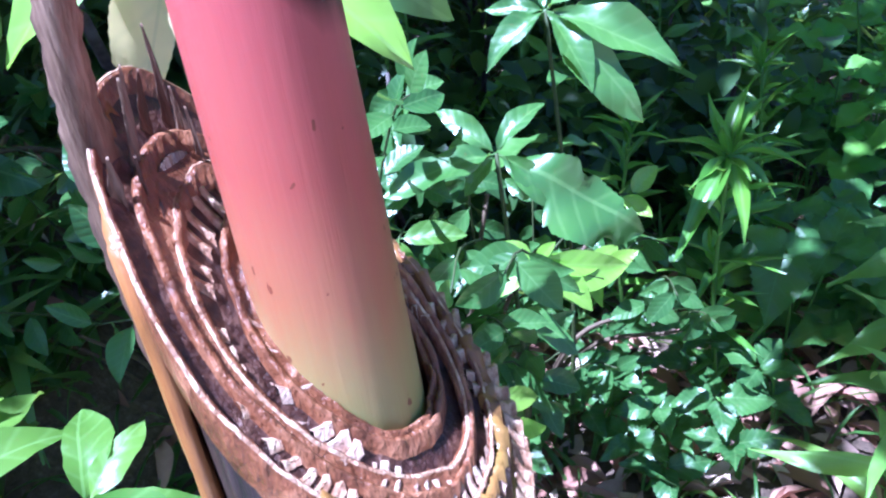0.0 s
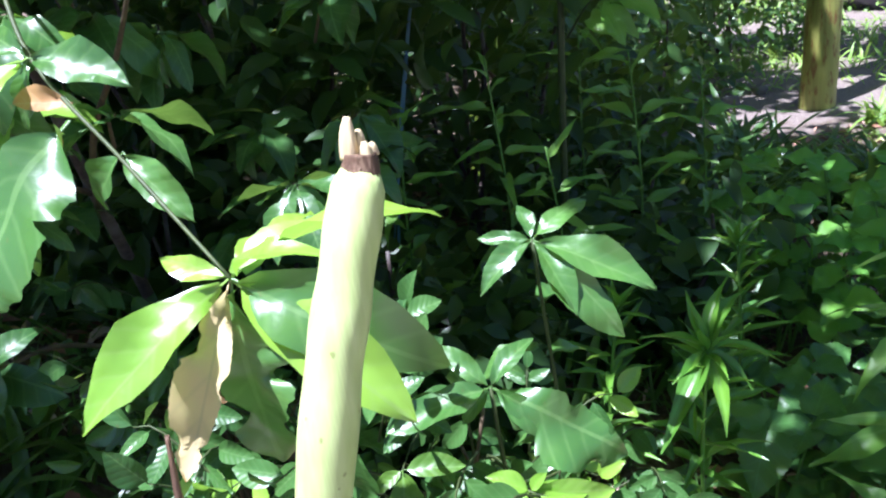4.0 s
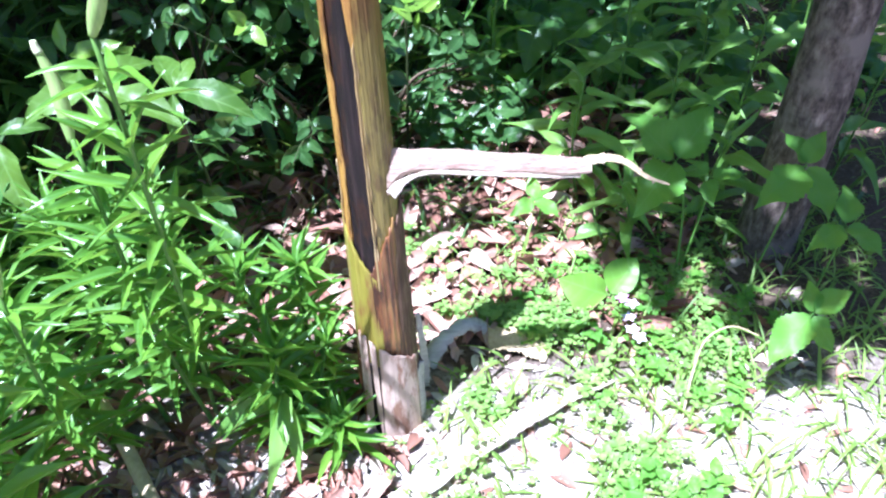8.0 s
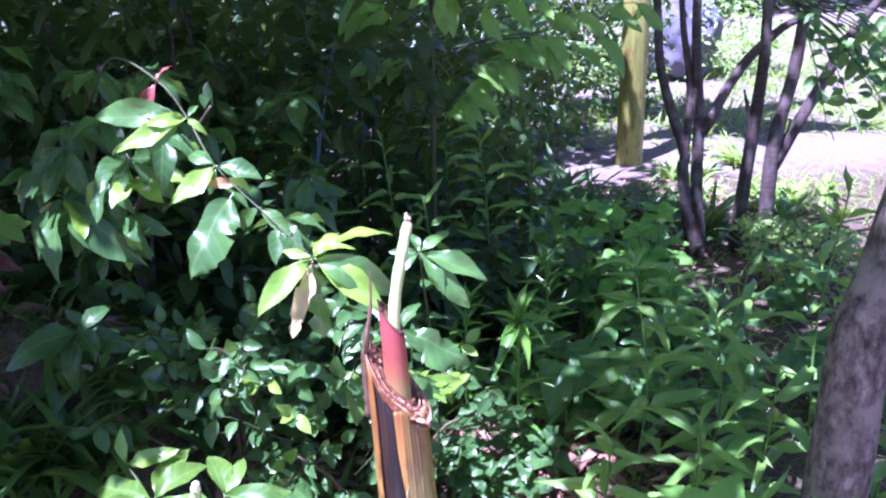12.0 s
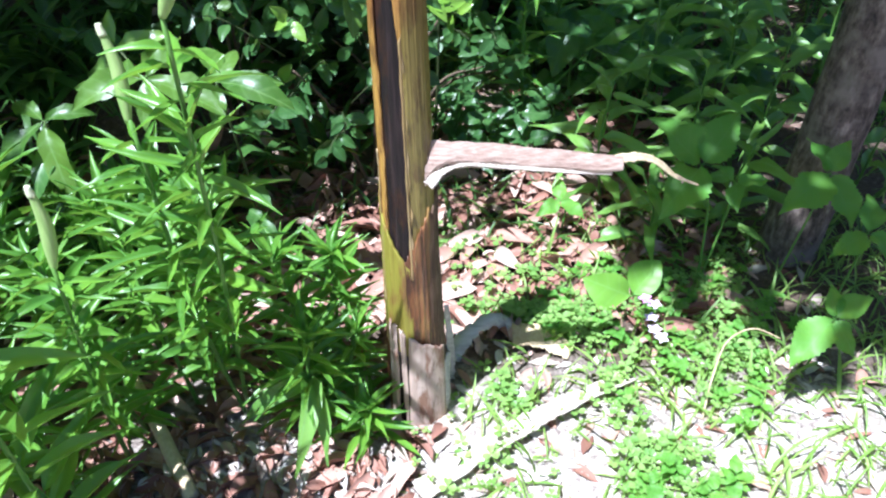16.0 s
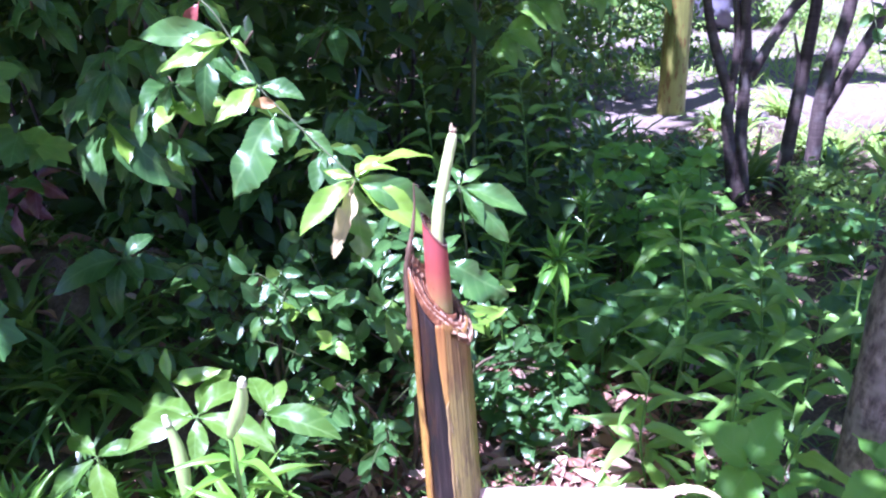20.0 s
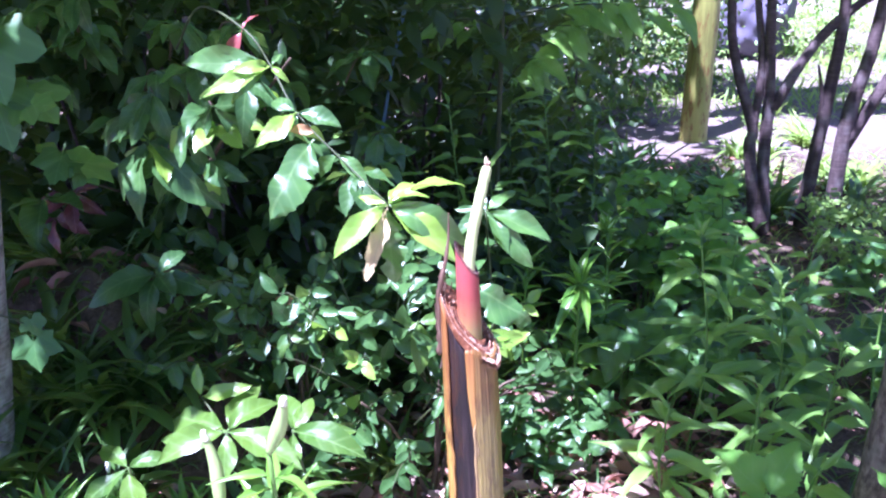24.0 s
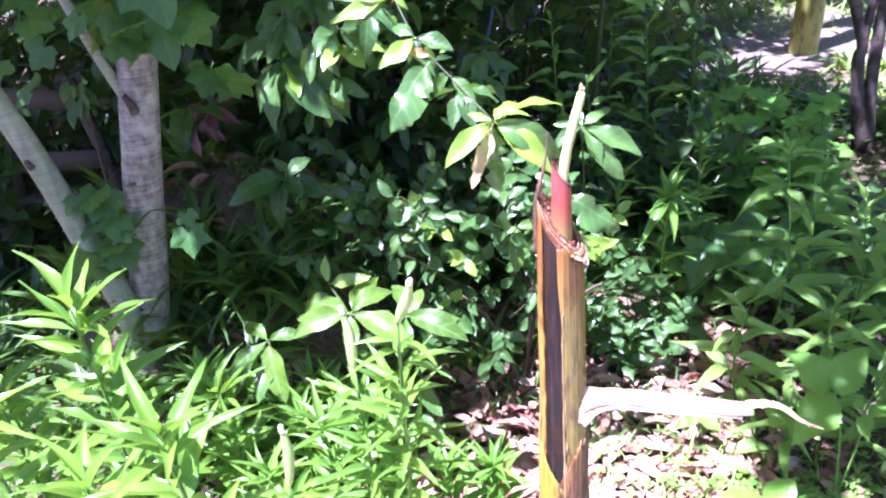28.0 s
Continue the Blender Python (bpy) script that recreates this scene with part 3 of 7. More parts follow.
def direction(az, el):
    return Vector((math.sin(az) * math.cos(el), math.cos(az) * math.cos(el), math.sin(el)))


# ---- ground ----
def bank_height(x, y):
    """A steep bank of soil under the maple and the evergreen shrub."""
    r = math.hypot((x + 1.42) / (0.62 if x < -1.42 else 0.85), (y - 1.2) / 0.85)
    return 0.72 * max(0, 1 - r ** 2.6) * (0.85 + 0.3 * noise.noise(Vector((x * 3, y * 3, 1)))) + (0.02 * noise.noise(Vector((x * 9, y * 9, 4))) if r < 1 else 0)


def ground_height(x, y):
    return bank_height(x, y) + 0.012 * noise.noise(Vector((x * 2.2, y * 2.2, 0))) + 0.03 * noise.noise(Vector((x * 0.5, y * 0.5, 3))) * min(1, (x * x + y * y) / 2)


def build_ground():
    xs = sorted({*np.round(np.linspace(-3, 3, 121), 3), *[s * v for s in (-1, 1) for v in (3.5, 4, 5, 6, 8, 11, 16, 24, 40, 80, 200, 600, 2000)]})
    ys = sorted({*np.round(np.linspace(-2, 4, 121), 3), *[4.25, 4.5, 5, 5.5, 6, 7, 8, 10, 13, 18, 26, 40, 80, 200, 600, 2000], *[-v for v in (2.5, 3, 4, 6, 9, 14, 24, 60, 200, 600, 2000)]})
    verts = [(x, y, ground_height(x, y) if abs(x) < 30 and abs(y) < 30 else 0) for y in ys for x in xs]
    w = len(xs)
    faces = [(j * w + i, j * w + i + 1, (j + 1) * w + i + 1, (j + 1) * w + i) for j in range(len(ys) - 1) for i in range(w - 1)]
    ob = new("ground", mesh_of("ground", verts, faces, GROUND))
    tagged(ob, "dark crumbly garden soil with pale trodden patches", "ground", kind="structure")


build_ground()


# ---- the banana stump ----
def stem_axis(z):
    return Vector((0.002 - 0.011 * z, -0.02, z))


def stem_radius(z):
    return 0.0435 + 0.0185 * max(0, 1 - z / 1.12) ** 0.9 + 0.001 * math.sin(z * 7)


def cut_height(x, y):
    """The slanting cut across the outer sheaths."""
    return 1.119 - 1.20 * (x + 0.008) + 0.30 * (y + 0.02) + 16 * max(0, -0.02 - x) ** 2


def round_stem(phi, z, r):
    a = radians(phi)
    c = stem_axis(z)
    return Vector((c.x + r * math.sin(a), c.y - r * math.cos(a), z))


def shell(phi0, phi1, low, high, out, thick, cols=28, rows=40, rough=0.0012, seed=0, radius=stem_radius):
    """A piece of a leaf sheath round the stem. phi0, phi1: its edges (degrees from the front, to the right) by height; low, high: its ends by angle; out: how far it stands off."""
    verts, faces = [], []
    for layer in (0, 1):
        for i in range(rows + 1):
            for j in range(cols + 1):
                s, t = j / cols, i / rows
                pm = phi0(0.5) + (phi1(0.5) - phi0(0.5)) * s
                z = low(pm) + (high(pm) - low(pm)) * t
                phi = phi0(z) + (phi1(z) - phi0(z)) * s
                r = radius(z) + out + rough * noise.noise(Vector((phi * 0.06 + seed, z * 9, seed))) + rough * 1.6 * noise.noise(Vector((phi * 0.25, z * 1.6, seed + 4)))
                verts.append(round_stem(phi, z, r - layer * thick))
    w, n = cols + 1, (cols + 1) * (rows + 1)
    for i in range(rows):
        for j in range(cols):
            a = i * w + j
            faces += [(a, a + 1, a + w + 1, a + w), (n + a + w, n + a + w + 1, n + a + 1, n + a)]
    for j in range(cols):
        a, b = j, rows * w + j
        faces += [(n + a, n + a + 1, a + 1, a), (b, b + 1, n + b + 1, n + b)]
    for i in range(rows):
        a, b = i * w, i * w + cols
        faces += [(a, a + w, n + a + w, n + a), (b + w, b, n + b, n + b + w)]
    return mesh_of("sheath", verts, faces)


def cut_at(phi, grow=0.0):
    p = round_stem(phi, 1.1, 0.0435)
    return cut_height(p.x, p.y) + grow


def edge(mid, swing, seed, fine=1.0):
    return lambda z: mid + swing * noise.noise(Vector((z * 2.1, seed, 0))) + fine * swing * 0.35 * noise.noise(Vector((z * 26, seed, 5)))


def ragged(base, swing, seed, rate=0.12):
    return lambda phi: base(phi) + swing * noise.noise(Vector((phi * rate, seed, 1))) + swing * 0.5 * noise.noise(Vector((phi * rate * 4, seed, 2))) + swing * 0.4 * noise.noise(Vector((phi * rate * 11, seed, 3)))


def build_stump():
    s = thing("banana_stump", "cut banana stem with yellowing peeling sheaths standing in soil", "plant stump")
    ground = lambda phi: -0.03
    core = part("rotten_core", shell(lambda z: -180, lambda z: 180, ground, lambda p: cut_at(p, -0.022), -0.006, 0.006, 48, 60, 0.002, 3), ROT, s, "blackened rotten inner sheath")
    part("left_sheath", shell(edge(-215, 2, 1), edge(-49, 7, 2, 1.8), lambda p: 0.0, ragged(lambda p: cut_at(p, -0.006 if p > -90 else -0.011), 0.004, 3), 0.0, 0.004, 80, 70, 0.0015, 1), ORANGE, s, "yellow-orange dying sheath with brown stains")
    part("right_sheath", shell(edge(11, 5, 6, 1.6), edge(178, 2, 7), lambda p: 0.0, ragged(lambda p: cut_at(p), 0.004, 8), 0.0005, 0.004, 80, 70, 0.0015, 2), OLIVE, s, "olive-yellow sheath")
    part("torn_margin", shell(edge(4, 5, 6), edge(12, 6, 11, 2.4), lambda p: 0.44, lambda p: 0.93 + p * 0.002, 0.0042, 0.003, 6, 80, 0.003, 5), MARGIN, s, "pale curled torn sheath margin")
    part("inner_margin", shell(lambda z: -4 + 15 * max(0, min(1, (1.02 - z) / 0.16)) + 3 * noise.noise(Vector((z * 20, 3, 0))), lambda z: 15 - 3 * max(0, min(1, (1.02 - z) / 0.16)), lambda p: 0.86, ragged(lambda p: cut_at(p, -0.008), 0.006, 9), 0.0, 0.004, 6, 30, 0.002, 6), ORANGE, s)
    part("edge_strip", shell(edge(-70, 4, 31), edge(-64, 4, 32, 2), lambda p: 0.35, lambda p: 0.72, 0.003, 0.002, 4, 50, 0.002, 8), MARGIN, s)
    part("lime_sheath", shell(edge(-120, 3, 12), edge(2, 4, 13), lambda p: 0.0, ragged(lambda p: 0.50 - (p + 20) * 0.0017, 0.008, 14), 0.0035, 0.004, 24, 40, 0.0015, 9), LIME, s, "yellow-green lower sheath")
    part("brown_sheath", shell(edge(22, 6, 15), edge(125, 3, 16), lambda p: 0.0, ragged(lambda p: 0.60 + (p - 70) * 0.0012, 0.02, 17), 0.003, 0.004, 20, 44, 0.0025, 10), BROWN, s, "brown dried sheath")
    part("front_sheath", shell(edge(-8, 4, 18), edge(48, 5, 19), lambda p: 0.0, ragged(lambda p: 0.50 + p * 0.0020, 0.04, 20), 0.0045, 0.003, 24, 44, 0.002, 11), BLOTCH, s)
    part("dry_skirt", shell(edge(-74, 5, 23), edge(-40, 7, 24, 1.6), ground, ragged(lambda p: 0.215 - (p + 50) * 0.0010, 0.010, 25), 0.0070, 0.002, 22, 24, 0.003, 12), BLOTCH, s, "blotched orange-brown skirt sheath")
    # added dark layer: the slits' shade is put into its colour
    part("slit_shade_backing", shell(edge(-48, 3, 37), edge(68, 3, 38), ground, lambda p: 0.24 - (p + 40) * 0.0006, 0.0062, 0.001, 24, 20, 0.001, 16), ROT, s, "black backing that puts shade into the skirt's slits")
    for k, (a, b, out) in enumerate(((-47, -30, 0.0105), (-25, -12, 0.0115), (-8, 66, 0.0100))):
        part("dry_skirt", shell(lambda z, a=a, k=k: a + 6 * (0.30 - z) * (k % 2 * 2 - 1) * 3 + 1.6 * noise.noise(Vector((z * 16, k, 0))), lambda z, b=b, k=k: b - 8 * (0.32 - z) + 1.8 * noise.noise(Vector((z * 14, k, 7))), ground, ragged(lambda p: 0.318 - (p + 40) * 0.00085, 0.008, 26 + k), out, 0.002, 12, 30, 0.0025, 14 + k), SKIRT, s, "split pale dry skirt sheath")
    part("dry_skirt", shell(edge(70, 5, 33), edge(150, 5, 34), ground, ragged(lambda p: 0.17, 0.03, 35), 0.009, 0.002, 14, 20, 0.004, 13), GREY_DRY, s)
    # the cut: thin walls in curved rows, with small open cells between them
    cx, cy = 0.0045, 0.0030
    walls = 5

    def ring(k, phi, z):
        f = k / (walls - 1)
        a = radians(phi)
        c = stem_axis(z)
        r = 0.0200 if k < 0 else (0.0220, 0.0250, 0.0325, 0.0362, 0.0425)[k]
        r *= 1 + 0.018 * math.sin(a * 3 + k * 1.7)
        return Vector((c.x + cx * (1 - f) + r * math.sin(a), c.y + cy * (1 - f) - r * math.cos(a), z))

    def even_angles(n):
        """Angles that lie evenly along the slanting cut."""
        fine = [360 * i / 720 for i in range(720)]
        step = [math.hypot(1.55 * math.cos(radians(a)), math.sin(radians(a))) for a in fine]
        total, run, out = sum(step), 0.0, []
        for a, w in zip(fine, step):
            if run >= len(out) * total / n:
                out.append(a)
            run += w
        return out

    for k in range(walls):
        verts, faces, n = [], [], 180
        for j in range(n):
            phi = 360 * j / n
            p = ring(k, phi, 1.1)
            d = Vector((math.sin(radians(phi)), -math.cos(radians(phi)), 0))
            jag = 0.0016 * noise.noise(Vector((phi * 0.05, k * 3, 0))) + 0.0014 * noise.noise(Vector((phi * 0.5, k * 3, 2))) + 0.0008 * noise.noise(Vector((phi * 2.3, k * 3, 5)))
            top = cut_height(p.x, p.y) + jag + (0.0012 if k % 2 else 0.0)
            half = (0.0009, 0.0011, 0.0013, 0.0012, 0.0008)[k] + 0.0003 * noise.noise(Vector((phi * 0.2, k, 4)))
            lean = d * (0.0012 * noise.noise(Vector((phi * 0.06, k, 6))))
            z = Vector((0, 0, top - p.z))
            verts += [p + d * half + z - Vector((0, 0, 0.02)), p + d * half * 0.9 + lean + z - Vector((0, 0, 0.0006)), p + lean + z, p - d * half * 0.9 + lean + z - Vector((0, 0, 0.0006)), p - d * half + z - Vector((0, 0, 0.02))]
        for j in range(n):
            a, b = 5 * j, 5 * ((j + 1) % n)
            faces += [(a + q, b + q, b + q + 1, a + q + 1) for q in range(4)]
        part("cut_wall", mesh_of("cut_wall", verts, faces), CELL, s, "brown fibrous cut sheath wall")
        if k not in (2, 4):
            continue
        lip, rim_faces = [], []
        for j in range(n):
            e, d = verts[5 * j + 2], Vector((math.sin(radians(2 * j)), -math.cos(radians(2 * j)), 0))
            w = 0.00035 + 0.0003 * noise.noise(Vector((j * 0.3, k, 9)))
            lip += [e + d * (0.0007 + w) - Vector((0, 0, 0.0006)), e + d * 0.0006 + Vector((0, 0, 0.0004)), e + d * (0.0004 - w) + Vector((0, 0, 0.0002))]
        for j in range(n):
            a, q = 3 * j, 3 * ((j + 1) % n)
            rim_faces += [(a, q, q + 1, a + 1), (a + 1, q + 1, q + 2, a + 2)]
        part("cut_lip", mesh_of("cut_lip", lip, rim_faces), CELL_MID, s, "thin pale edge of a cut sheath wall")
    r2 = random.Random(4)
    for k, cells in ((1, 44), (3, 66)):
        verts, faces = [], []
        for phi in even_angles(cells):
            phi += r2.uniform(-0.7, 0.7)
            a, b = ring(k, phi, 0), ring(k + 1, phi + r2.uniform(-1.0, 1.0), 0)
            d = (b - a).normalized()
            side = Vector((-d.y, d.x, 0)) * r2.uniform(0.0007, 0.0012)
            low = r2.uniform(-0.0004, 0.0008) + (0.005 if r2.random() < 0.12 else 0) + (0.0018 if k == 3 else 0)
            n = len(verts)
            for t in (0, 0.25, 0.5, 0.75, 1):
                q = a.lerp(b, t)
                z = cut_height(q.x, q.y) - low - 0.0012 * math.sin(math.pi * t)
                for w, dz in ((-1, -0.012), (-1, 0), (1, 0), (1, -0.012)):
                    verts.append((q.x + side.x * w, q.y + side.y * w, z + dz))
            for t in range(4):
                faces += [(n + 4 * t + q, n + 4 * t + q + 1, n + 4 * t + q + 5, n + 4 * t + q + 4) for q in range(3)]
        tagged(part("cut_ring", mesh_of("cut_ring", verts, faces), CELL_PALE if k == 1 else CELL_MID, s, "pale ring of open cut cells"), kind="stuff")
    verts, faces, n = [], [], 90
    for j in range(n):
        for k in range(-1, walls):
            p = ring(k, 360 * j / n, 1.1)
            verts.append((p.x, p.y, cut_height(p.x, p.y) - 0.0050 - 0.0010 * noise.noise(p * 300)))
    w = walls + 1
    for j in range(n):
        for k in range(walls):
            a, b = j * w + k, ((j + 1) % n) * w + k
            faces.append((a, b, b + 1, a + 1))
    for k in (0, 2):
        bands, band_faces = [], []
        for j in range(180):
            for f in (0, 0.33, 0.67, 1):
                p = ring(k, 2 * j, 1.1).lerp(ring(k + 1, 2 * j, 1.1), f)
                dip = 0.0006 + 0.0007 * math.sin(math.pi * f) + 0.0006 * noise.noise(Vector((j * 0.12, f * 2, k)))
                bands.append((p.x, p.y, cut_height(p.x, p.y) - dip))
        for j in range(180):
            for q in range(3):
                a, b = j * 4 + q, ((j + 1) % 180) * 4 + q
                band_faces.append((a, b, b + 1, a + 1))
        part("cut_band", mesh_of("cut_band", bands, band_faces), CELL, s, "smooth brown band of a cut sheath")
    part("cut_floor", mesh_of("cut_floor", verts, faces), CELL_SHADE, s)

    # the red inner stem
    def red_centre(z):
        return Vector((-0.0072 - 0.004 * (z - 1.1), -0.0175 - 0.02 * (z - 1.1), z))

    def red_top(phi):
        a = radians(phi)
        return 1.236 - 1.42 * 0.0190 * math.sin(a) - 0.15 * 0.02 * math.cos(a) + 0.0016 * noise.noise(Vector((phi * 0.08, 2, 0))) + 0.004 * max(0, math.cos(radians(phi + 95))) ** 12

    verts, faces, cols, rows = [], [], 56, 30
    for layer in (0, 1):
        for i in range(rows + 1):
            for j in range(cols):
                phi = 360 * j / cols
                a = radians(phi)
                z = 1.0 + (red_top(phi) - 1.0) * i / rows
                r = 0.0212 - 0.017 * (z - 1.08) - layer * 0.0042 + 0.0003 * math.sin(a * 2 + 1)
                c = red_centre(z)
                verts.append((c.x + r * math.sin(a), c.y - r * math.cos(a), z - layer * 0.0012))
    n = cols * (rows + 1)
    for i in range(rows):
        for j in range(cols):
            a, b = i * cols + j, i * cols + (j + 1) % cols
            faces += [(a, b, b + cols, a + cols), (n + a + cols, n + b + cols, n + b, n + a)]
    red = part("red_stem", mesh_of("red_stem", verts, faces), RED, s, "smooth red inner stem, yellow-green at its foot")
    verts, faces = [], []
    for j in range(112):
        phi = 360 * j / 112
        a = radians(phi)
        z = red_top(phi)
        c = red_centre(z)
        for r, dz in ((0.0189, -0.0008), (0.0189, 0.0006), (0.0178, 0.0010), (0.0165, -0.0002), (0.0150, -0.0016), (0.0135, -0.0028), (0.0100, -0.0035)):
            k = 1 + 0.018 * noise.noise(Vector((phi * 0.3, r * 900, 0)))
            verts.append((c.x + r * k * math.sin(a), c.y - r * k * math.cos(a), z + (r - 0.0189) * -1.42 * math.sin(a) + dz + 0.0014 * noise.noise(Vector((phi * 0.4, r * 700, 3)))))
    for j in range(112):
        for k in range(6):
            a, b = j * 7 + k, ((j + 1) % 112) * 7 + k
            faces.append((a, b, b + 1, a + 1))
    part("rim", mesh_of("rim", verts, faces), RIM, red, "dark withered cut rim")
    verts, faces = [], []
    for j in range(56):
        a = 2 * math.pi * j / 56
        for r, dz in ((0.0128, -0.008), (0.0126, 0.0012), (0.0120, 0.0020), (0.0108, 0.0014), (0.0104, -0.008)):
            z = 1.2305 - 1.42 * r * math.sin(a) + dz + 0.0006 * noise.noise(Vector((j * 0.4, r * 600, 3)))
            q = red_centre(z)
            verts.append((q.x + 0.0012 + r * math.sin(a), q.y - 0.0005 - r * math.cos(a), z))
    for j in range(56):
        for k in range(4):
            a, b = j * 5 + k, ((j + 1) % 56) * 5 + k
            faces.append((a, b, b + 1, a + 1))
    part("inner_collar", mesh_of("inner_collar", verts, faces), TAN, red, "tan inner sheath ring")
    # the green core and its broken top
    run = [(-0.0075, -0.022, 1.13), (-0.0055, -0.021, 1.20), (0.0002, -0.016, 1.262), (0.0125, -0.009, 1.32), (0.0212, -0.001, 1.354), (0.0285, 0.0075, 1.3825)]
    v, f = tube(run, lambda t: 0.0102 - 0.0022 * t + 0.0003 * math.sin(t * 37) - 0.0022 * max(0, t - 0.97) / 0.03, 24, 12, 0.03, 2)
    stalk = part("core_stalk", mesh_of("core_stalk", v, f), CORE, s, "pale green inner stalk with a broken tip")
    tube_part("broken_collar", [(0.0281, 0.0070, 1.3805), (0.0287, 0.0078, 1.3840), (0.0290, 0.0082, 1.3875)], lambda t: 0.0061 - 0.0012 * t, BROWN, stalk, "brown withered ring", sides=20, wobble=0.12)
    for x, y, r, h, lean in ((-0.0030, -0.0010, 0.0030, 0.0105, 0.0012), (-0.0006, 0.0020, 0.0024, 0.0060, 0.0004), (0.0024, -0.0018, 0.0020, 0.0034, -0.0004), (0.0034, 0.0014, 0.0016, 0.0022, -0.0006)):
        o = Vector((0.0292 + x, 0.0082 + y, 1.3860))
        tube_part("splinter", [o, o + Vector((lean * 0.4, 0, 0.0015 + h * 0.5)), o + Vector((lean, 0, 0.0015 + h))], lambda t: r * (1 - 0.65 * t ** 2), PALE, stalk, "pale broken splinter", sides=9, wobble=0.35, seed=h * 900)
    # dry strips standing up beside the cut
    ribbon("dry_strip", [(-0.052, -0.026, 1.06), (-0.0525, -0.032, 1.16), (-0.047, -0.036, 1.205), (-0.038, -0.036, 1.245), (-0.0335, -0.033, 1.280), (-0.0325, -0.027, 1.318)], lambda t: 0.0068 * (1 - t) ** 1.1 + 0.0008, STRIP, s, (0.6, -1, 0), 0.0015, "upright brown dry strip", curl=-0.85)
    r3 = random.Random(31)
    for k in range(12):
        a = r3.uniform(-120, -58) if k % 3 else r3.uniform(-175, -110)
        q = round_stem(a, 1.1, 0.0395 + r3.uniform(-0.006, 0.002))
        z = cut_height(q.x, q.y)
        h = r3.uniform(0.003, 0.011) + (0.012 if r3.random() < 0.15 else 0)
        o = Vector((q.x, q.y, z - 0.012))
        w = r3.uniform(0.0010, 0.0026)
        tip = o + Vector((r3.uniform(-0.001, 0.006), r3.uniform(-0.003, 0.003), 0.012 + h))
        ribbon("torn_fibre", [o, o.lerp(tip, 0.5) + Vector((r3.uniform(-0.001, 0.001), 0, 0)), tip], lambda t, w=w: w * (1 - t) + 0.0003, BROWN if k % 4 else STRIP, s, (0.6, -1, 0.2), 0.0012)
    build_flap(s)


def ribbon(name, points, half, mat, parent, face, thick, label="", curl=0.25):
    """A thin dry strip along points; face: the way its broad side looks."""
    run = curve_points(points, 16)
    verts, faces = [], []
    face = Vector(face).normalized()
    for i, q in enumerate(run):
        d = (run[min(i + 1, len(run) - 1)] - run[max(i - 1, 0)]).normalized()
        x = d.cross(face).normalized()
        z = x.cross(d)
        w = half(i / (len(run) - 1)) * (1 + 0.25 * noise.noise(q * 60) + 0.3 * noise.noise(q * 260))
        for c in (-1, -0.5, 0, 0.5, 1):
            verts.append(q + x * w * c + z * (curl * w * c * c))
        for c in (1, 0.5, 0, -0.5, -1):
            verts.append(q + x * w * c + z * (curl * w * c * c - thick))
    for i in range(len(run) - 1):
        for j in range(10):
            k = (j + 1) % 10
            faces.append((i * 10 + j, i * 10 + k, (i + 1) * 10 + k, (i + 1) * 10 + j))
    faces += [tuple(range(9, -1, -1)), tuple(range(len(verts) - 10, len(verts)))]
    off = origin(parent)
    return part(name, mesh_of(name, [q - off for q in verts], faces), mat, parent, label)


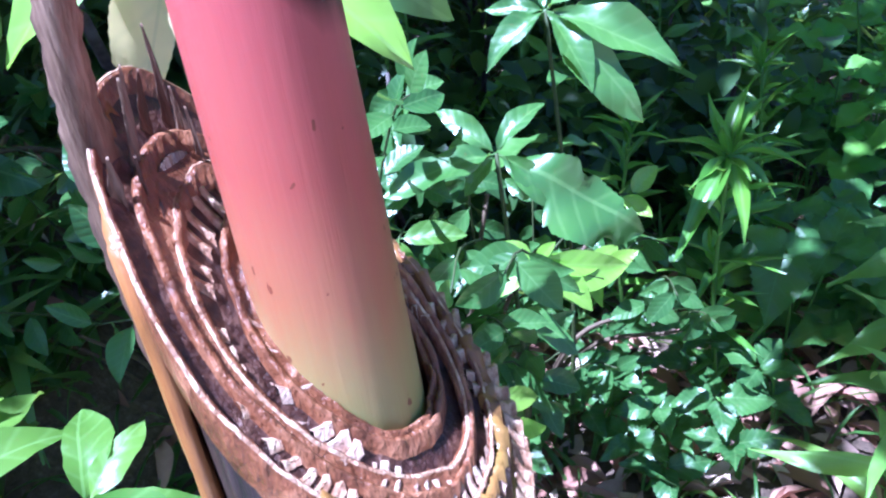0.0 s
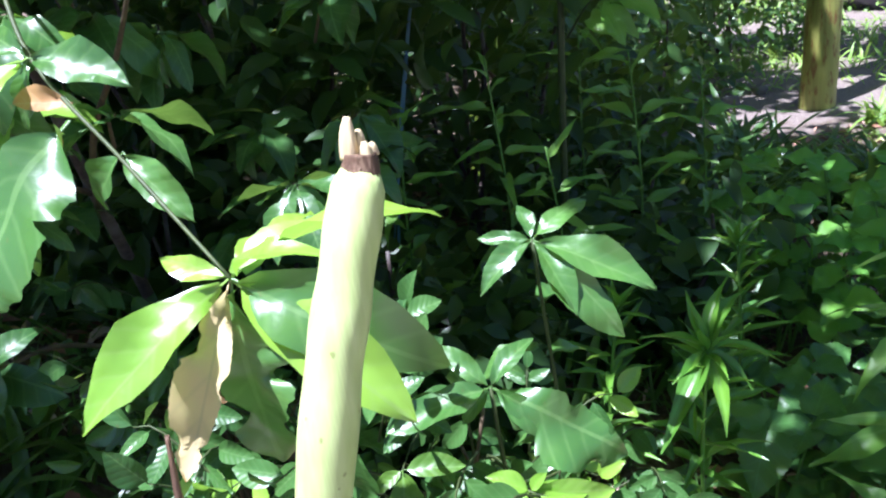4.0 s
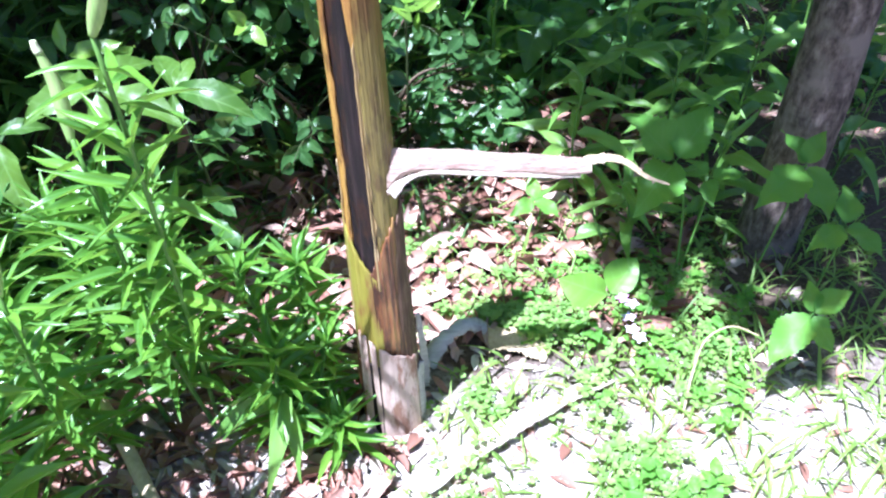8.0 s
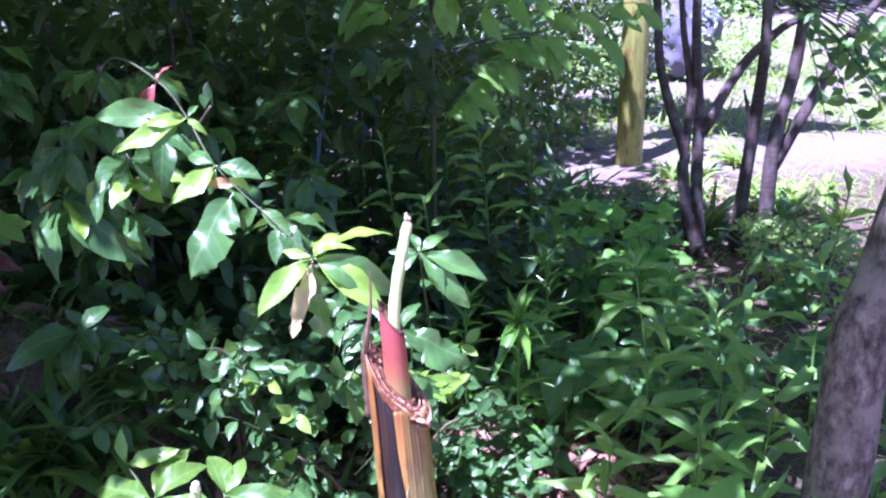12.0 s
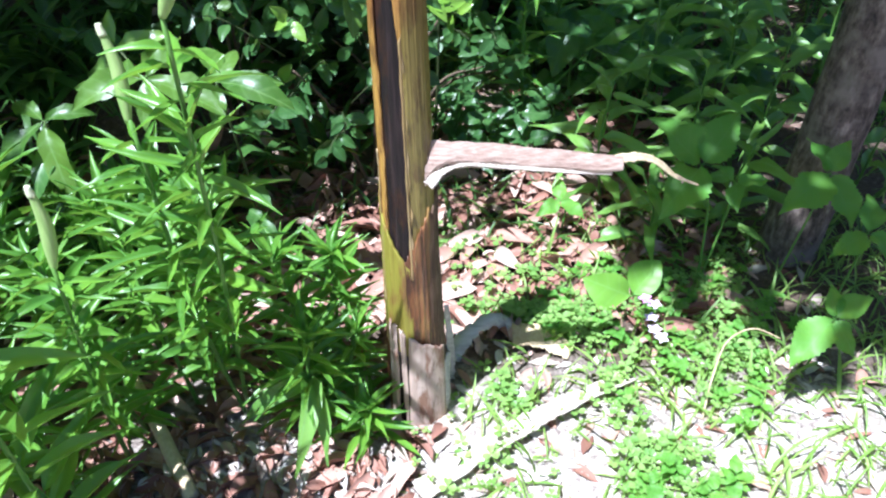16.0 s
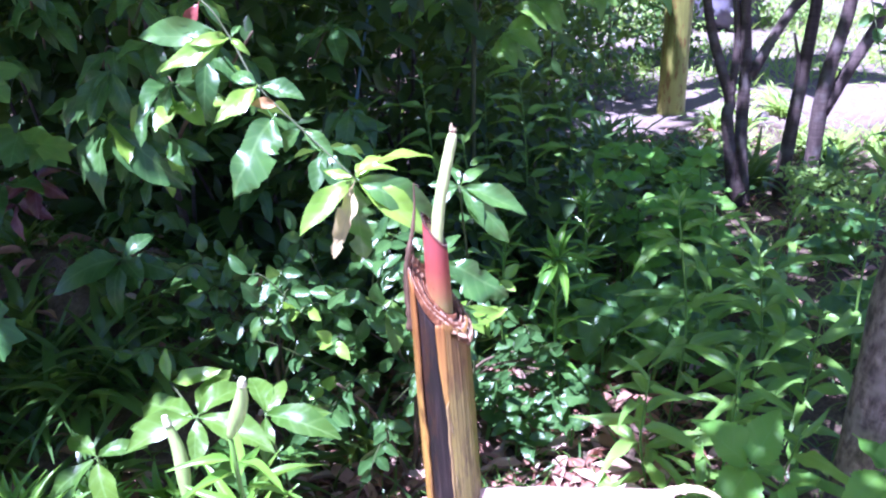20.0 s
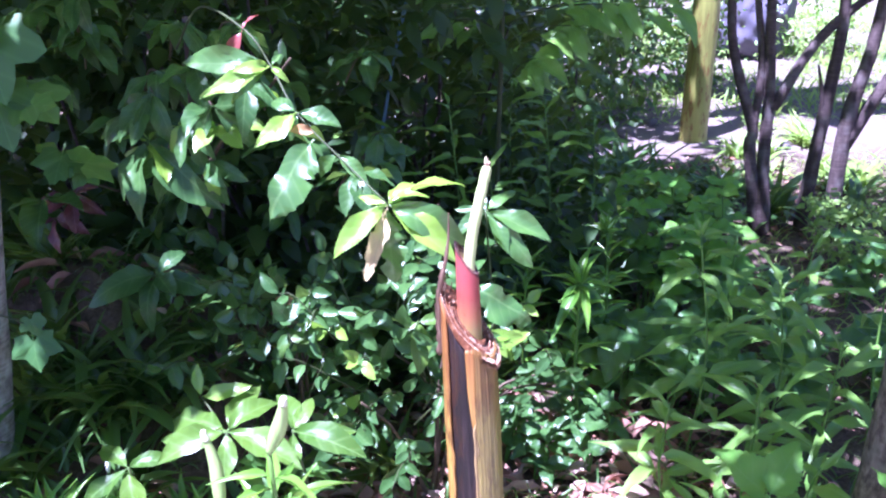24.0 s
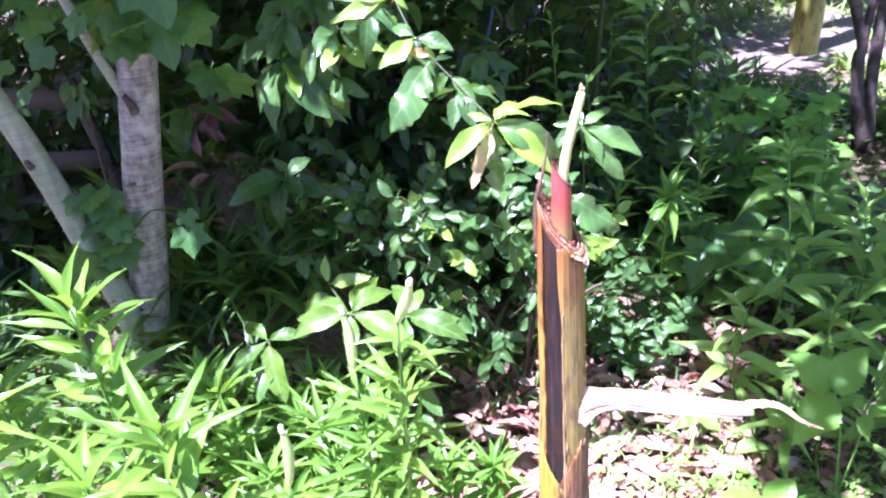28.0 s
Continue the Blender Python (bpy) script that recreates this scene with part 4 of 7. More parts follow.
def build_flap(s):
    """The dry folded sheath that stands out from the stem like an arm."""
    spine = curve_points([(0.032, -0.036, 0.735), (0.085, -0.022, 0.727), (0.16, -0.004, 0.711), (0.28, 0.022, 0.684), (0.405, 0.050, 0.654)], 9)
    verts, faces, n = [], [], len(spine)
    for i, q in enumerate(spine):
        t = i / (n - 1)
        drop = 0.036 - 0.004 * t + 0.048 * max(0, 1 - t * 5.0) ** 1.5
        if t > 0.88:
            drop *= 1 - 2.5 * (t - 0.88)
        wav = 0.003 * noise.noise(Vector((t * 7, 0, 0))) + 0.0015 * noise.noise(Vector((t * 25, 1, 0)))
        prof = [(0.016, -0.016 - 0.006 * t), (0.006, -0.003), (0.0, 0.0), (-0.010, -drop * 0.30), (-0.018, -drop * 0.55), (-0.023, -drop * 0.80), (-0.022, -drop)]
        for a, b in prof:
            verts.append(q + Vector((0, a * (1 - 0.25 * t) + wav, b + wav * 0.6)))
    w = 7
    faces += [(i * w + j, i * w + j + 1, (i + 1) * w + j + 1, (i + 1) * w + j) for i in range(n - 1) for j in range(w - 1)]
    ob = part("dry_flap", mesh_of("dry_flap", verts, faces, None, False), FLAP, s, "pale papery dry sheath sticking out sideways")
    solid = ob.modifiers.new("thickness", "SOLIDIFY")
    solid.thickness = 0.0016
    # sun on the upturned lip is put into its paler colour
    ribbon("sunlit_flap_lip", [(0.038, -0.064, 0.658), (0.062, -0.058, 0.683), (0.105, -0.042, 0.690), (0.18, -0.023, 0.674), (0.28, 0.003, 0.650), (0.385, 0.031, 0.627)], lambda t: 0.0080 * max(0, 1 - 3.5 * t) + 0.0036, BLEACHED, ob, (0, -1, 0.5), 0.0012, "turned-out lower lip of the flap, pale for the sun on it")
    ribbon("flap_strand", [(0.390, 0.052, 0.646), (0.44, 0.058, 0.648), (0.475, 0.062, 0.634), (0.515, 0.066, 0.600), (0.566, 0.070, 0.576)], lambda t: 0.008 * (1 - t) ** 0.8 + 0.0016, PALE, ob, (0, -1, 0.5), 0.0012, "frayed strand at the flap's end")
    ribbon("flap_fork", [(0.522, 0.066, 0.596), (0.530, 0.067, 0.590), (0.533, 0.067, 0.582)], lambda t: 0.002, FLAP, ob, (0, -1, 0.3), 0.001)
    tube_part("flap_fibre", [(0.045, -0.026, 0.655), (0.10, -0.012, 0.664), (0.20, 0.006, 0.648), (0.29, 0.02, 0.636)], (0.0012, 0.0006), PALE, ob, sides=5)


build_stump()


# ---- lilies ----
def lily_bud(parent, base, tip, r=0.009):
    base, tip = Vector(base), Vector(tip)
    d = tip - base
    side = d.orthogonal().normalized() * d.length * 0.05
    bud = tube_part("bud", [base, base + d * 0.25 + side * 0.6, base + d * 0.6 + side, tip], lambda t: r * (0.42 + 0.62 * math.sin(math.pi * min(1, t * 0.85 + 0.04)) ** 1.2) * (1 - 0.45 * t ** 4), BUD, parent, "pale green lily bud", sides=12, steps=5)
    tube_part("bud_tip", [tip - d * 0.10 + side * 0.25, tip - d * 0.03, tip + d * 0.02], lambda t: r * (0.60 - 0.22 * t), BUD_TIP, bud, "cream bud tip", sides=10, steps=3)


def lily(base, top, count, size=(0.115, 0.155), buds=(), label="leafy green lily stem growing in soil", bend=0.03, crown=True, wide=(0.66, 0.90), more=1.5, start=0.10):
    base, top = Vector(base), Vector(top)
    p = thing("lily_plant", label, "lily", base, "lilies beside the stump")
    mid = (base + top) / 2 + Vector((rnd.uniform(-bend, bend), rnd.uniform(-bend, bend), 0))
    run = [base - Vector((0, 0, 0.02)), mid, top]
    tube_part("stem", run, (0.0055, 0.0035), STEM, p, sides=8)
    pts = curve_points(run, 20)
    az = rnd.uniform(0, 6.28)
    count = int(count * more)
    for i in range(count):
        t = start + (0.98 - start) * (i + 0.5) / count
        q = pts[min(int(t * (len(pts) - 1)), len(pts) - 1)]
        az += 2.4 + rnd.uniform(-0.35, 0.35)
        el = rnd.uniform(0.12, 0.75) + (0.75 * max(0, t - 0.72) / 0.28 if crown else 0)
        if buds and t > 0.86:
            el = rnd.uniform(-0.1, 0.5)
        L = rnd.uniform(*size) * (1.0 if t < 0.8 else 1.0 - 0.30 * (t - 0.8) / 0.2)
        put_leaf(p, "lily", LILY, q, direction(az, el), L, rnd.uniform(*wide), roll=rnd.uniform(-0.6, 0.6))
    turn = rnd.uniform(0, 6.28)
    for k in range(9 if crown and not buds else 0):
        turn += 2.4
        put_leaf(p, "lily", LILY, pts[-1 - k // 3], direction(turn, 0.25 + 0.10 * (8 - k) + rnd.uniform(-0.1, 0.15)), size[0] * rnd.uniform(0.75, 1.0), rnd.uniform(0.75, 0.95), roll=rnd.uniform(-0.3, 0.3))
    for a, b, r in buds:
        lily_bud(p, a, b, r)
    return p


lily((-0.40, -0.07, 0), (-0.408, -0.206, 0.870), 46, more=1.5, start=0.25, buds=[((-0.413, -0.202, 0.864), (-0.424, -0.184, 1.014), 0.0112)], label="leafy lily with one long pale bud")
lily((-0.64, -0.20, 0), (-0.528, -0.345, 0.690), 36, start=0.22, buds=[((-0.529, -0.342, 0.684), (-0.524, -0.334, 0.832), 0.0112)], label="leafy lily with one slender pale bud")
lily((-0.41, -0.04, 0), (-0.262, -0.340, 1.10), 46, more=1.0, start=0.34, buds=[((-0.262, -0.340, 1.096), (-0.229, -0.346, 1.186), 0.0105)], label="tall leafy lily with a plump green bud")
lily((-0.20, 0.04, 0), (-0.184, 0.05, 0.40), 38, (0.11, 0.15), label="young bushy lily shoot beside the stump")
lily((-0.24, -0.07, 0), (-0.215, -0.12, 0.31), 30, (0.12, 0.16), label="low lily shoot near the stump foot")
lily((-0.14, -0.02, 0), (-0.13, -0.03, 0.24), 22, (0.10, 0.14), label="bushy lily shoot close to the stump")
lily((-0.09, -0.12, 0), (-0.098, -0.14, 0.11), 14, (0.11, 0.16), label="small lily sprout at the stump foot")
for b, t, n in (((-0.30, 0.02, 0), (-0.29, -0.02, 0.44), 26), ((-0.44, 0.05, 0), (-0.45, 0.02, 0.56), 30), ((-0.52, -0.05, 0), (-0.55, -0.10, 0.62), 32), ((-0.62, -0.12, 0), (-0.64, -0.22, 0.58), 30), ((-0.68, -0.34, 0), (-0.70, -0.38, 0.42), 24),
                ((-0.88, 0.30, 0), (-0.89, 0.28, 0.42), 24), ((-1.02, 0.22, 0), (-1.03, 0.20, 0.50), 26), ((-0.70, 0.36, 0), (-0.71, 0.34, 0.36), 20), ((-0.64, 0.10, 0), (-0.68, 0.06, 0.50), 26), ((-0.76, -0.02, 0), (-0.80, -0.08, 0.56), 28)):
    lily(b, t, n)
# tall ones in full sun, further along the bed
for b, t, n in (((-0.62, -0.48, 0), (-0.58, -0.60, 1.04), 44), ((-0.98, -0.22, 0), (-0.95, -0.28, 1.04), 42), ((-0.80, -0.46, 0), (-0.79, -0.56, 0.86), 36), ((-1.08, -0.42, 0), (-1.06, -0.50, 0.95), 38),
                ((-1.15, 0.05, 0), (-1.16, 0.02, 0.62), 26), ((-0.92, 0.12, 0), (-0.92, 0.08, 0.54), 24), ((-1.25, -0.2, 0), (-1.26, -0.24, 0.76), 30), ((-1.38, -0.45, 0), (-1.38, -0.52, 0.84), 32), ((-1.45, 0.0, 0), (-1.47, -0.05, 0.60), 26), ((-1.62, -0.25, 0), (-1.64, -0.30, 0.70), 28)):
    lily(b, t, n, (0.17, 0.22), label="tall sunlit leafy lily growing in the bed", wide=(0.80, 1.0), more=1.0)


# ---- the glossy shrub over the stump ----
def build_glossy_shrub():
    s = thing("evergreen_shrub", "glossy large-leaved evergreen shrub with chewed leaves", "shrub", (-1.05, 1.15, 0))
    tube_part("trunk", [(-1.05, 1.55, -0.05), (-1.04, 1.50, 0.5), (-0.98, 1.30, 1.0), (-0.80, 0.95, 1.52)], (0.020, 0.009), DARK_BARK, s, sides=10, wobble=0.1)
    tube_part("branch", [(-0.78, 0.81, 1.46), (-0.66, 0.70, 1.57), (-0.512, 0.560, 1.531), (-0.455, 0.525, 1.460), (-0.388, 0.447, 1.373), (-0.293, 0.390, 1.290), (-0.186, 0.317, 1.210)], (0.0030, 0.0016), GREEN_TWIG, s, sides=8)
    tube_part("branch", [(-0.98, 1.30, 0.98), (-0.92, 0.95, 1.16), (-0.868, 0.745, 1.235)], (0.007, 0.004), TWIG, s, sides=7)
    tube_part("branch", [(-1.04, 1.50, 0.45), (-1.0, 1.1, 0.72), (-0.978, 0.87, 0.80)], (0.007, 0.004), TWIG, s, sides=7)
    tube_part("branch", [(-0.98, 1.30, 0.95), (-0.8, 1.1, 1.15), (-0.62, 0.95, 1.30), (-0.5, 0.85, 1.42)], (0.008, 0.003), TWIG, s, sides=7)
    c = Vector((-0.186, 0.317, 1.210))
    tips(s, "long", YOUNG, c, [(-0.104, -0.081, -0.087), (0.131, -0.025, -0.126), (-0.064, 0.020, 0.012)], 0.84, (0, -0.9, 0.8))
    tips(s, "long", YOUNG, c, [(0.087, -0.007, 0.014), (0.148, 0.092, 0.006), (0.040, 0.093, 0.012)], 0.70, (0, -0.25, 1))
    put_leaf(s, "eaten", DEAD_LEAF, c, (-0.026, -0.087, -0.120), 0.165, 0.62, (0.5, -1, 0.3), label="chewed yellow leaf")
    put_leaf(s, "eaten", GLOSSY, c, (-0.001, -0.030, -0.164), 0.185, 1.0, (0, -1, 0.2), label="chewed dark leaf")
    tips(s, "long", GLOSSY, c, [(0.149, 0.034, -0.115)], 1.0, (0, -1, 0.6))
    a = Vector((-0.385, 0.439, 1.375))
    tips(s, "long", YOUNG, a, [(-0.076, -0.072, -0.058)], 1.0, (0, -1, 0.6))
    tips(s, "long", GLOSSY, a, [(0.095, -0.003, -0.031), (-0.026, 0.002, -0.061), (-0.06, 0.05, 0.02)], 1.05, (0, -1, 0.6))
    b = Vector((-0.350, 0.419, 1.322))
    put_leaf(s, "eaten", GLOSSY, b, (-0.080, -0.109, -0.100), 0.195, 1.3, (0, -0.75, 0.7), label="large chewed glossy leaf")
    tips(s, "long", GLOSSY, (-0.297, 0.400, 1.294), [(0.058, -0.021, -0.063), (-0.05, 0.03, -0.06)], 1.05, (0, -1, 0.6))
    d = Vector((-0.455, 0.525, 1.458))
    tips(s, "long", YOUNG, d, [(-0.149, -0.056, -0.050), (-0.080, -0.039, -0.003), (0.039, -0.012, -0.038)], 0.78, (0, -1, 0.6))
    tips(s, "long", GLOSSY, d, [(-0.204, 0.008, -0.003), (0.017, 0.039, 0.018), (-0.096, -0.008, 0.014), (-0.10, 0.03, -0.09)], 0.78, (0, -1, 0.6))
    put_leaf(s, "long", RED_LEAF, (-0.518, 0.558, 1.532), (-0.031, -0.031, -0.066), 0.085, 0.9, (0, -1, 0), label="new red leaf hanging down")
    put_leaf(s, "long", RED_LEAF, (-0.518, 0.558, 1.534), (0.024, 0.021, 0.044), 0.05, 0.8)
    e = Vector((-0.868, 0.740, 1.241))
    tips(s, "long", SHADED_GLOSSY, e, [(0.108, -0.009, -0.046), (-0.021, -0.088, -0.205), (0.191, -0.029, -0.186), (0.151, 0.067, -0.019), (-0.085, -0.040, -0.145), (0.092, 0.045, -0.105)], 0.78, (0, -1, 0.6))
    tips(s, "long", YOUNG, e, [(0.059, 0.064, 0.020), (0.070, -0.083, -0.094), (-0.086, -0.008, 0.003)], 1.0)
    f = Vector((-0.978, 0.865, 0.805))
    tips(s, "long", SHADED_GLOSSY, f, [(0.147, -0.006, -0.050), (-0.180, -0.095, -0.063), (-0.025, -0.069, -0.158), (0.067, 0.083, 0.037), (-0.154, -0.001, -0.036), (0.09, -0.09, -0.03)], 1.15, (0, -0.8, 0.8))
    for q in ((-1.29, 1.045, 0.995), (-1.40, 1.10, 0.90)):
        tips(s, "long", PURPLE_LEAF, q, [(0.120, -0.03, -0.056), (-0.071, -0.05, -0.046), (-0.115, -0.02, -0.02), (0.02, -0.05, -0.11), (0.08, 0.02, 0.01)], 0.9, (0, -0.8, 0.7))
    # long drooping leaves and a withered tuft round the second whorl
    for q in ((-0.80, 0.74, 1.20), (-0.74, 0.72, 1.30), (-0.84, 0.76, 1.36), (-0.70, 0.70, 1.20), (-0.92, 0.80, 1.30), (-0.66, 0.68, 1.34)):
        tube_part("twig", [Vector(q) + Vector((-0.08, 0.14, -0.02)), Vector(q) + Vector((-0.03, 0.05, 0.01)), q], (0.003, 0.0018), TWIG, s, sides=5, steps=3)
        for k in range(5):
            put_leaf(s, "long", YOUNG if rnd.random() < 0.10 else SHADED_GLOSSY, q, (rnd.uniform(-0.8, 0.8), rnd.uniform(-0.7, 0.2), rnd.uniform(-0.9, 0.1)), rnd.uniform(0.11, 0.165), rnd.uniform(0.75, 0.95), (0, -1, 0.6), roll=rnd.uniform(-0.3, 0.3))
    for k in range(6):
        put_leaf(s, "eaten", TAN_LEAF if k % 2 else DEAD_LEAF, (-0.845 + 0.012 * k, 0.735, 1.235), (rnd.uniform(-0.4, 0.4), -0.4, rnd.uniform(-1, -0.4)), rnd.uniform(0.05, 0.09), 0.7, (0, -1, 0.3), label="withered brown leaf")
    for q, d in (((-0.345, 0.425, 1.335), (-0.5, -0.2, 0.1)), ((-0.37, 0.43, 1.31), (-0.2, -0.3, -0.7))):
        put_leaf(s, "long", TAN_LEAF, q, d, 0.06, 1.0, (0, -1, 0.3), label="small dry tan leaf")
    tube_part("twig", [(-1.30, 1.35, 0.9), (-1.31, 1.2, 0.98), (-1.317, 1.073, 0.989)], (0.004, 0.002), TWIG, s, sides=5)
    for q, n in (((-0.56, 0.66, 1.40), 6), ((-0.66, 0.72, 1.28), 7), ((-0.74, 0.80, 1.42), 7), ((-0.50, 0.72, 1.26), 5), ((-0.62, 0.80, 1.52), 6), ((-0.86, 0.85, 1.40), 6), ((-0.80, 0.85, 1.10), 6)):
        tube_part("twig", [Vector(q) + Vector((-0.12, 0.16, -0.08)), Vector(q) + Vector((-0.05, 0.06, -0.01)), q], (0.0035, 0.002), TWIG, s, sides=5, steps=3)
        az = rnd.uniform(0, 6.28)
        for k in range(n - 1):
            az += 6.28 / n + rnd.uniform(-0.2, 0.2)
            put_leaf(s, "long", SHADED_GLOSSY if rnd.random() < 0.85 else YOUNG, q, direction(az, rnd.uniform(-0.8, 0.15)), rnd.uniform(0.10, 0.16), rnd.uniform(0.85, 1.05), roll=rnd.uniform(-0.4, 0.4))
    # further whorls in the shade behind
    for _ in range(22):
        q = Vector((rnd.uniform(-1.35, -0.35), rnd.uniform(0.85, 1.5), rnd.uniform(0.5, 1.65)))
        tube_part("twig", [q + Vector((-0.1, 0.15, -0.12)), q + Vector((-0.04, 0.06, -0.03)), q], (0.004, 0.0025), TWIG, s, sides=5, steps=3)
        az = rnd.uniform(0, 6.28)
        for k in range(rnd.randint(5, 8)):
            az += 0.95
            put_leaf(s, "long", SHADED_GLOSSY, q, direction(az, rnd.uniform(-0.7, 0.25)), rnd.uniform(0.11, 0.17), rnd.uniform(0.9, 1.2), roll=rnd.uniform(-0.4, 0.4))


build_glossy_shrub()


def build_seedlings():
    """Young plants of the same glossy kind behind the lilies and the stump."""
    for base, top, ways in (
        ((-0.02, 1.06, 0), (-0.016, 0.984, 0.941), [(0.191, -0.007, -0.096), (0.068, -0.060, -0.107), (-0.084, -0.055, -0.072), (-0.091, 0.011, 0.002), (0.133, -0.029, -0.172), (0.084, 0.086, 0.034), (-0.024, 0.064, 0.038)]),
        ((-0.10, 0.80, 0), (-0.068, 0.723, 0.837), [(-0.081, 0.035, 0.045), (0.062, 0.062, 0.037), (-0.138, -0.073, -0.025), (0.098, 0.011, -0.097), (-0.046, -0.008, -0.054)]),
        ((-0.60, 0.30, 0), (-0.578, 0.245, 0.703), [(0.04, 0.15, 0.02), (0.181, -0.053, -0.060), (0.008, -0.074, -0.085), (-0.145, -0.062, -0.060), (-0.155, -0.003, -0.030), (0.09, 0.11, 0.0)]),
        ((-0.44, 0.34, 0), (-0.440, 0.285, 0.675), [(0.145, 0.020, -0.020), (0.165, -0.045, -0.060), (0.03, 0.09, 0.03), (-0.06, 0.12, 0.02), (0.0, -0.06, -0.09)]),
        ((-0.84, 0.32, 0), (-0.839, 0.260, 0.587), [(0.051, -0.080, -0.159), (-0.127, -0.060, -0.106), (0.105, 0.04, -0.008), (-0.091, 0.08, 0.006)]),
    ):
        p = thing("shrub_seedling", "young glossy-leaved seedling with a whorl of leaves", "seedling", base, "glossy seedlings")
        m = (Vector(base) + Vector(top)) / 2 + Vector((0.02, 0.01, 0))
        tube_part("stem", [Vector(base) - Vector((0, 0, 0.02)), m, top], (0.005, 0.003), GREEN_TWIG, p, sides=7)
        far = top[1] > 0.5
        tips(p, "long", GLOSSY if far else SEEDLING, top, ways, 0.84 if far else 0.95, (0, -0.7, 0.85) if far else (0, -0.45, 0.9))
        for k in range(7):
            q = Vector(base).lerp(Vector(top), rnd.uniform(0.45, 0.92))
            put_leaf(p, "long", GLOSSY, q, direction(rnd.uniform(0, 6.28), rnd.uniform(-0.4, 0.3)), rnd.uniform(0.09, 0.14), 1.15)
    p = bpy.data.objects["shrub_seedling.002"]
    put_leaf(p, "eaten", SEEDLING, (-0.578, 0.245, 0.703), (-0.19, 0.09, 0.01), 0.20, 1.2, (0, -0.4, 0.9), label="ragged chewed leaf")
    tube_part("twig", [(-0.578, 0.245, 0.690), (-0.63, 0.30, 0.72), (-0.665, 0.336, 0.733)], (0.003, 0.002), GREEN_TWIG, p, sides=6)
    tips(p, "long", YOUNG, (-0.665, 0.336, 0.733), [(0.122, 0.012, 0.020), (-0.015, 0.055, 0.060)], 0.85, (0, -0.45, 0.9))
    p = bpy.data.objects["shrub_seedling.001"]
    put_leaf(p, "eaten", GLOSSY, (-0.068, 0.723, 0.837), (0.180, -0.018, -0.090), 0.225, 1.15, (0, -0.8, 0.8), label="large chewed leaf")


build_seedlings()


def small_leaf_shrub(name, label, base, lo, hi, twigs, leaf=(0.04, 0.06), young=0.25, per=9, kind="oval", mats=None, wide=1.0):
    """A bushy shrub: fine twigs with leaves in two ranks, each leaf its own."""
    mats = mats or (GLOSSY, YOUNG)
    s = thing(name, label, "shrub", base)
    root = Vector(base)
    for i in range(4):
        q = Vector((rnd.uniform(lo[0], hi[0]), rnd.uniform(lo[1], hi[1]), lo[2] + (hi[2] - lo[2]) * rnd.uniform(0.4, 0.8)))
        tube_part("stem", [root + Vector((rnd.uniform(-0.03, 0.03), rnd.uniform(-0.03, 0.03), -0.03)), root.lerp(q, 0.5) + Vector((0, 0, 0.08)), q], (0.008, 0.003), TWIG, s, sides=6)
    for i in range(twigs):
        q = Vector((rnd.uniform(lo[0], hi[0]), rnd.uniform(lo[1], hi[1]), rnd.uniform(lo[2], hi[2])))
        d = (q - root).normalized() * 0.5 + Vector((rnd.uniform(-0.6, 0.6), rnd.uniform(-0.9, 0.2), rnd.uniform(-0.2, 0.4)))
        d.normalize()
        L = rnd.uniform(0.12, 0.20)
        e = q + d * L - Vector((0, 0, 0.03))
        m = q + d * L * 0.5 + Vector((0, 0, 0.012))
        tube_part("twig", [q - d * 0.08, m, e], (0.0022, 0.0011), GREEN_TWIG, s, sides=5, steps=3)
        fresh = rnd.random() < young * 2
        side = d.cross(Vector((0, 0, 1))).normalized()
        for k in range(per):
            t = (k + 1) / per
            b = (q - d * 0.04).lerp(m, min(1, t * 2)) if t < 0.5 else m.lerp(e, t * 2 - 1)
            w = side * (1 if k % 2 else -1) + d * rnd.uniform(0.3, 0.9) + Vector((0, 0, rnd.uniform(-1.5, -0.1)))
            if k == per - 1:
                w = d
            put_leaf(s, kind, mats[1] if fresh and k >= per - 3 else mats[0], b, w, rnd.uniform(*leaf), rnd.uniform(0.85, 1.15) * wide, (rnd.uniform(-0.4, 0.2), -1.0, 0.45), roll=rnd.uniform(-0.5, 0.5))
    return s


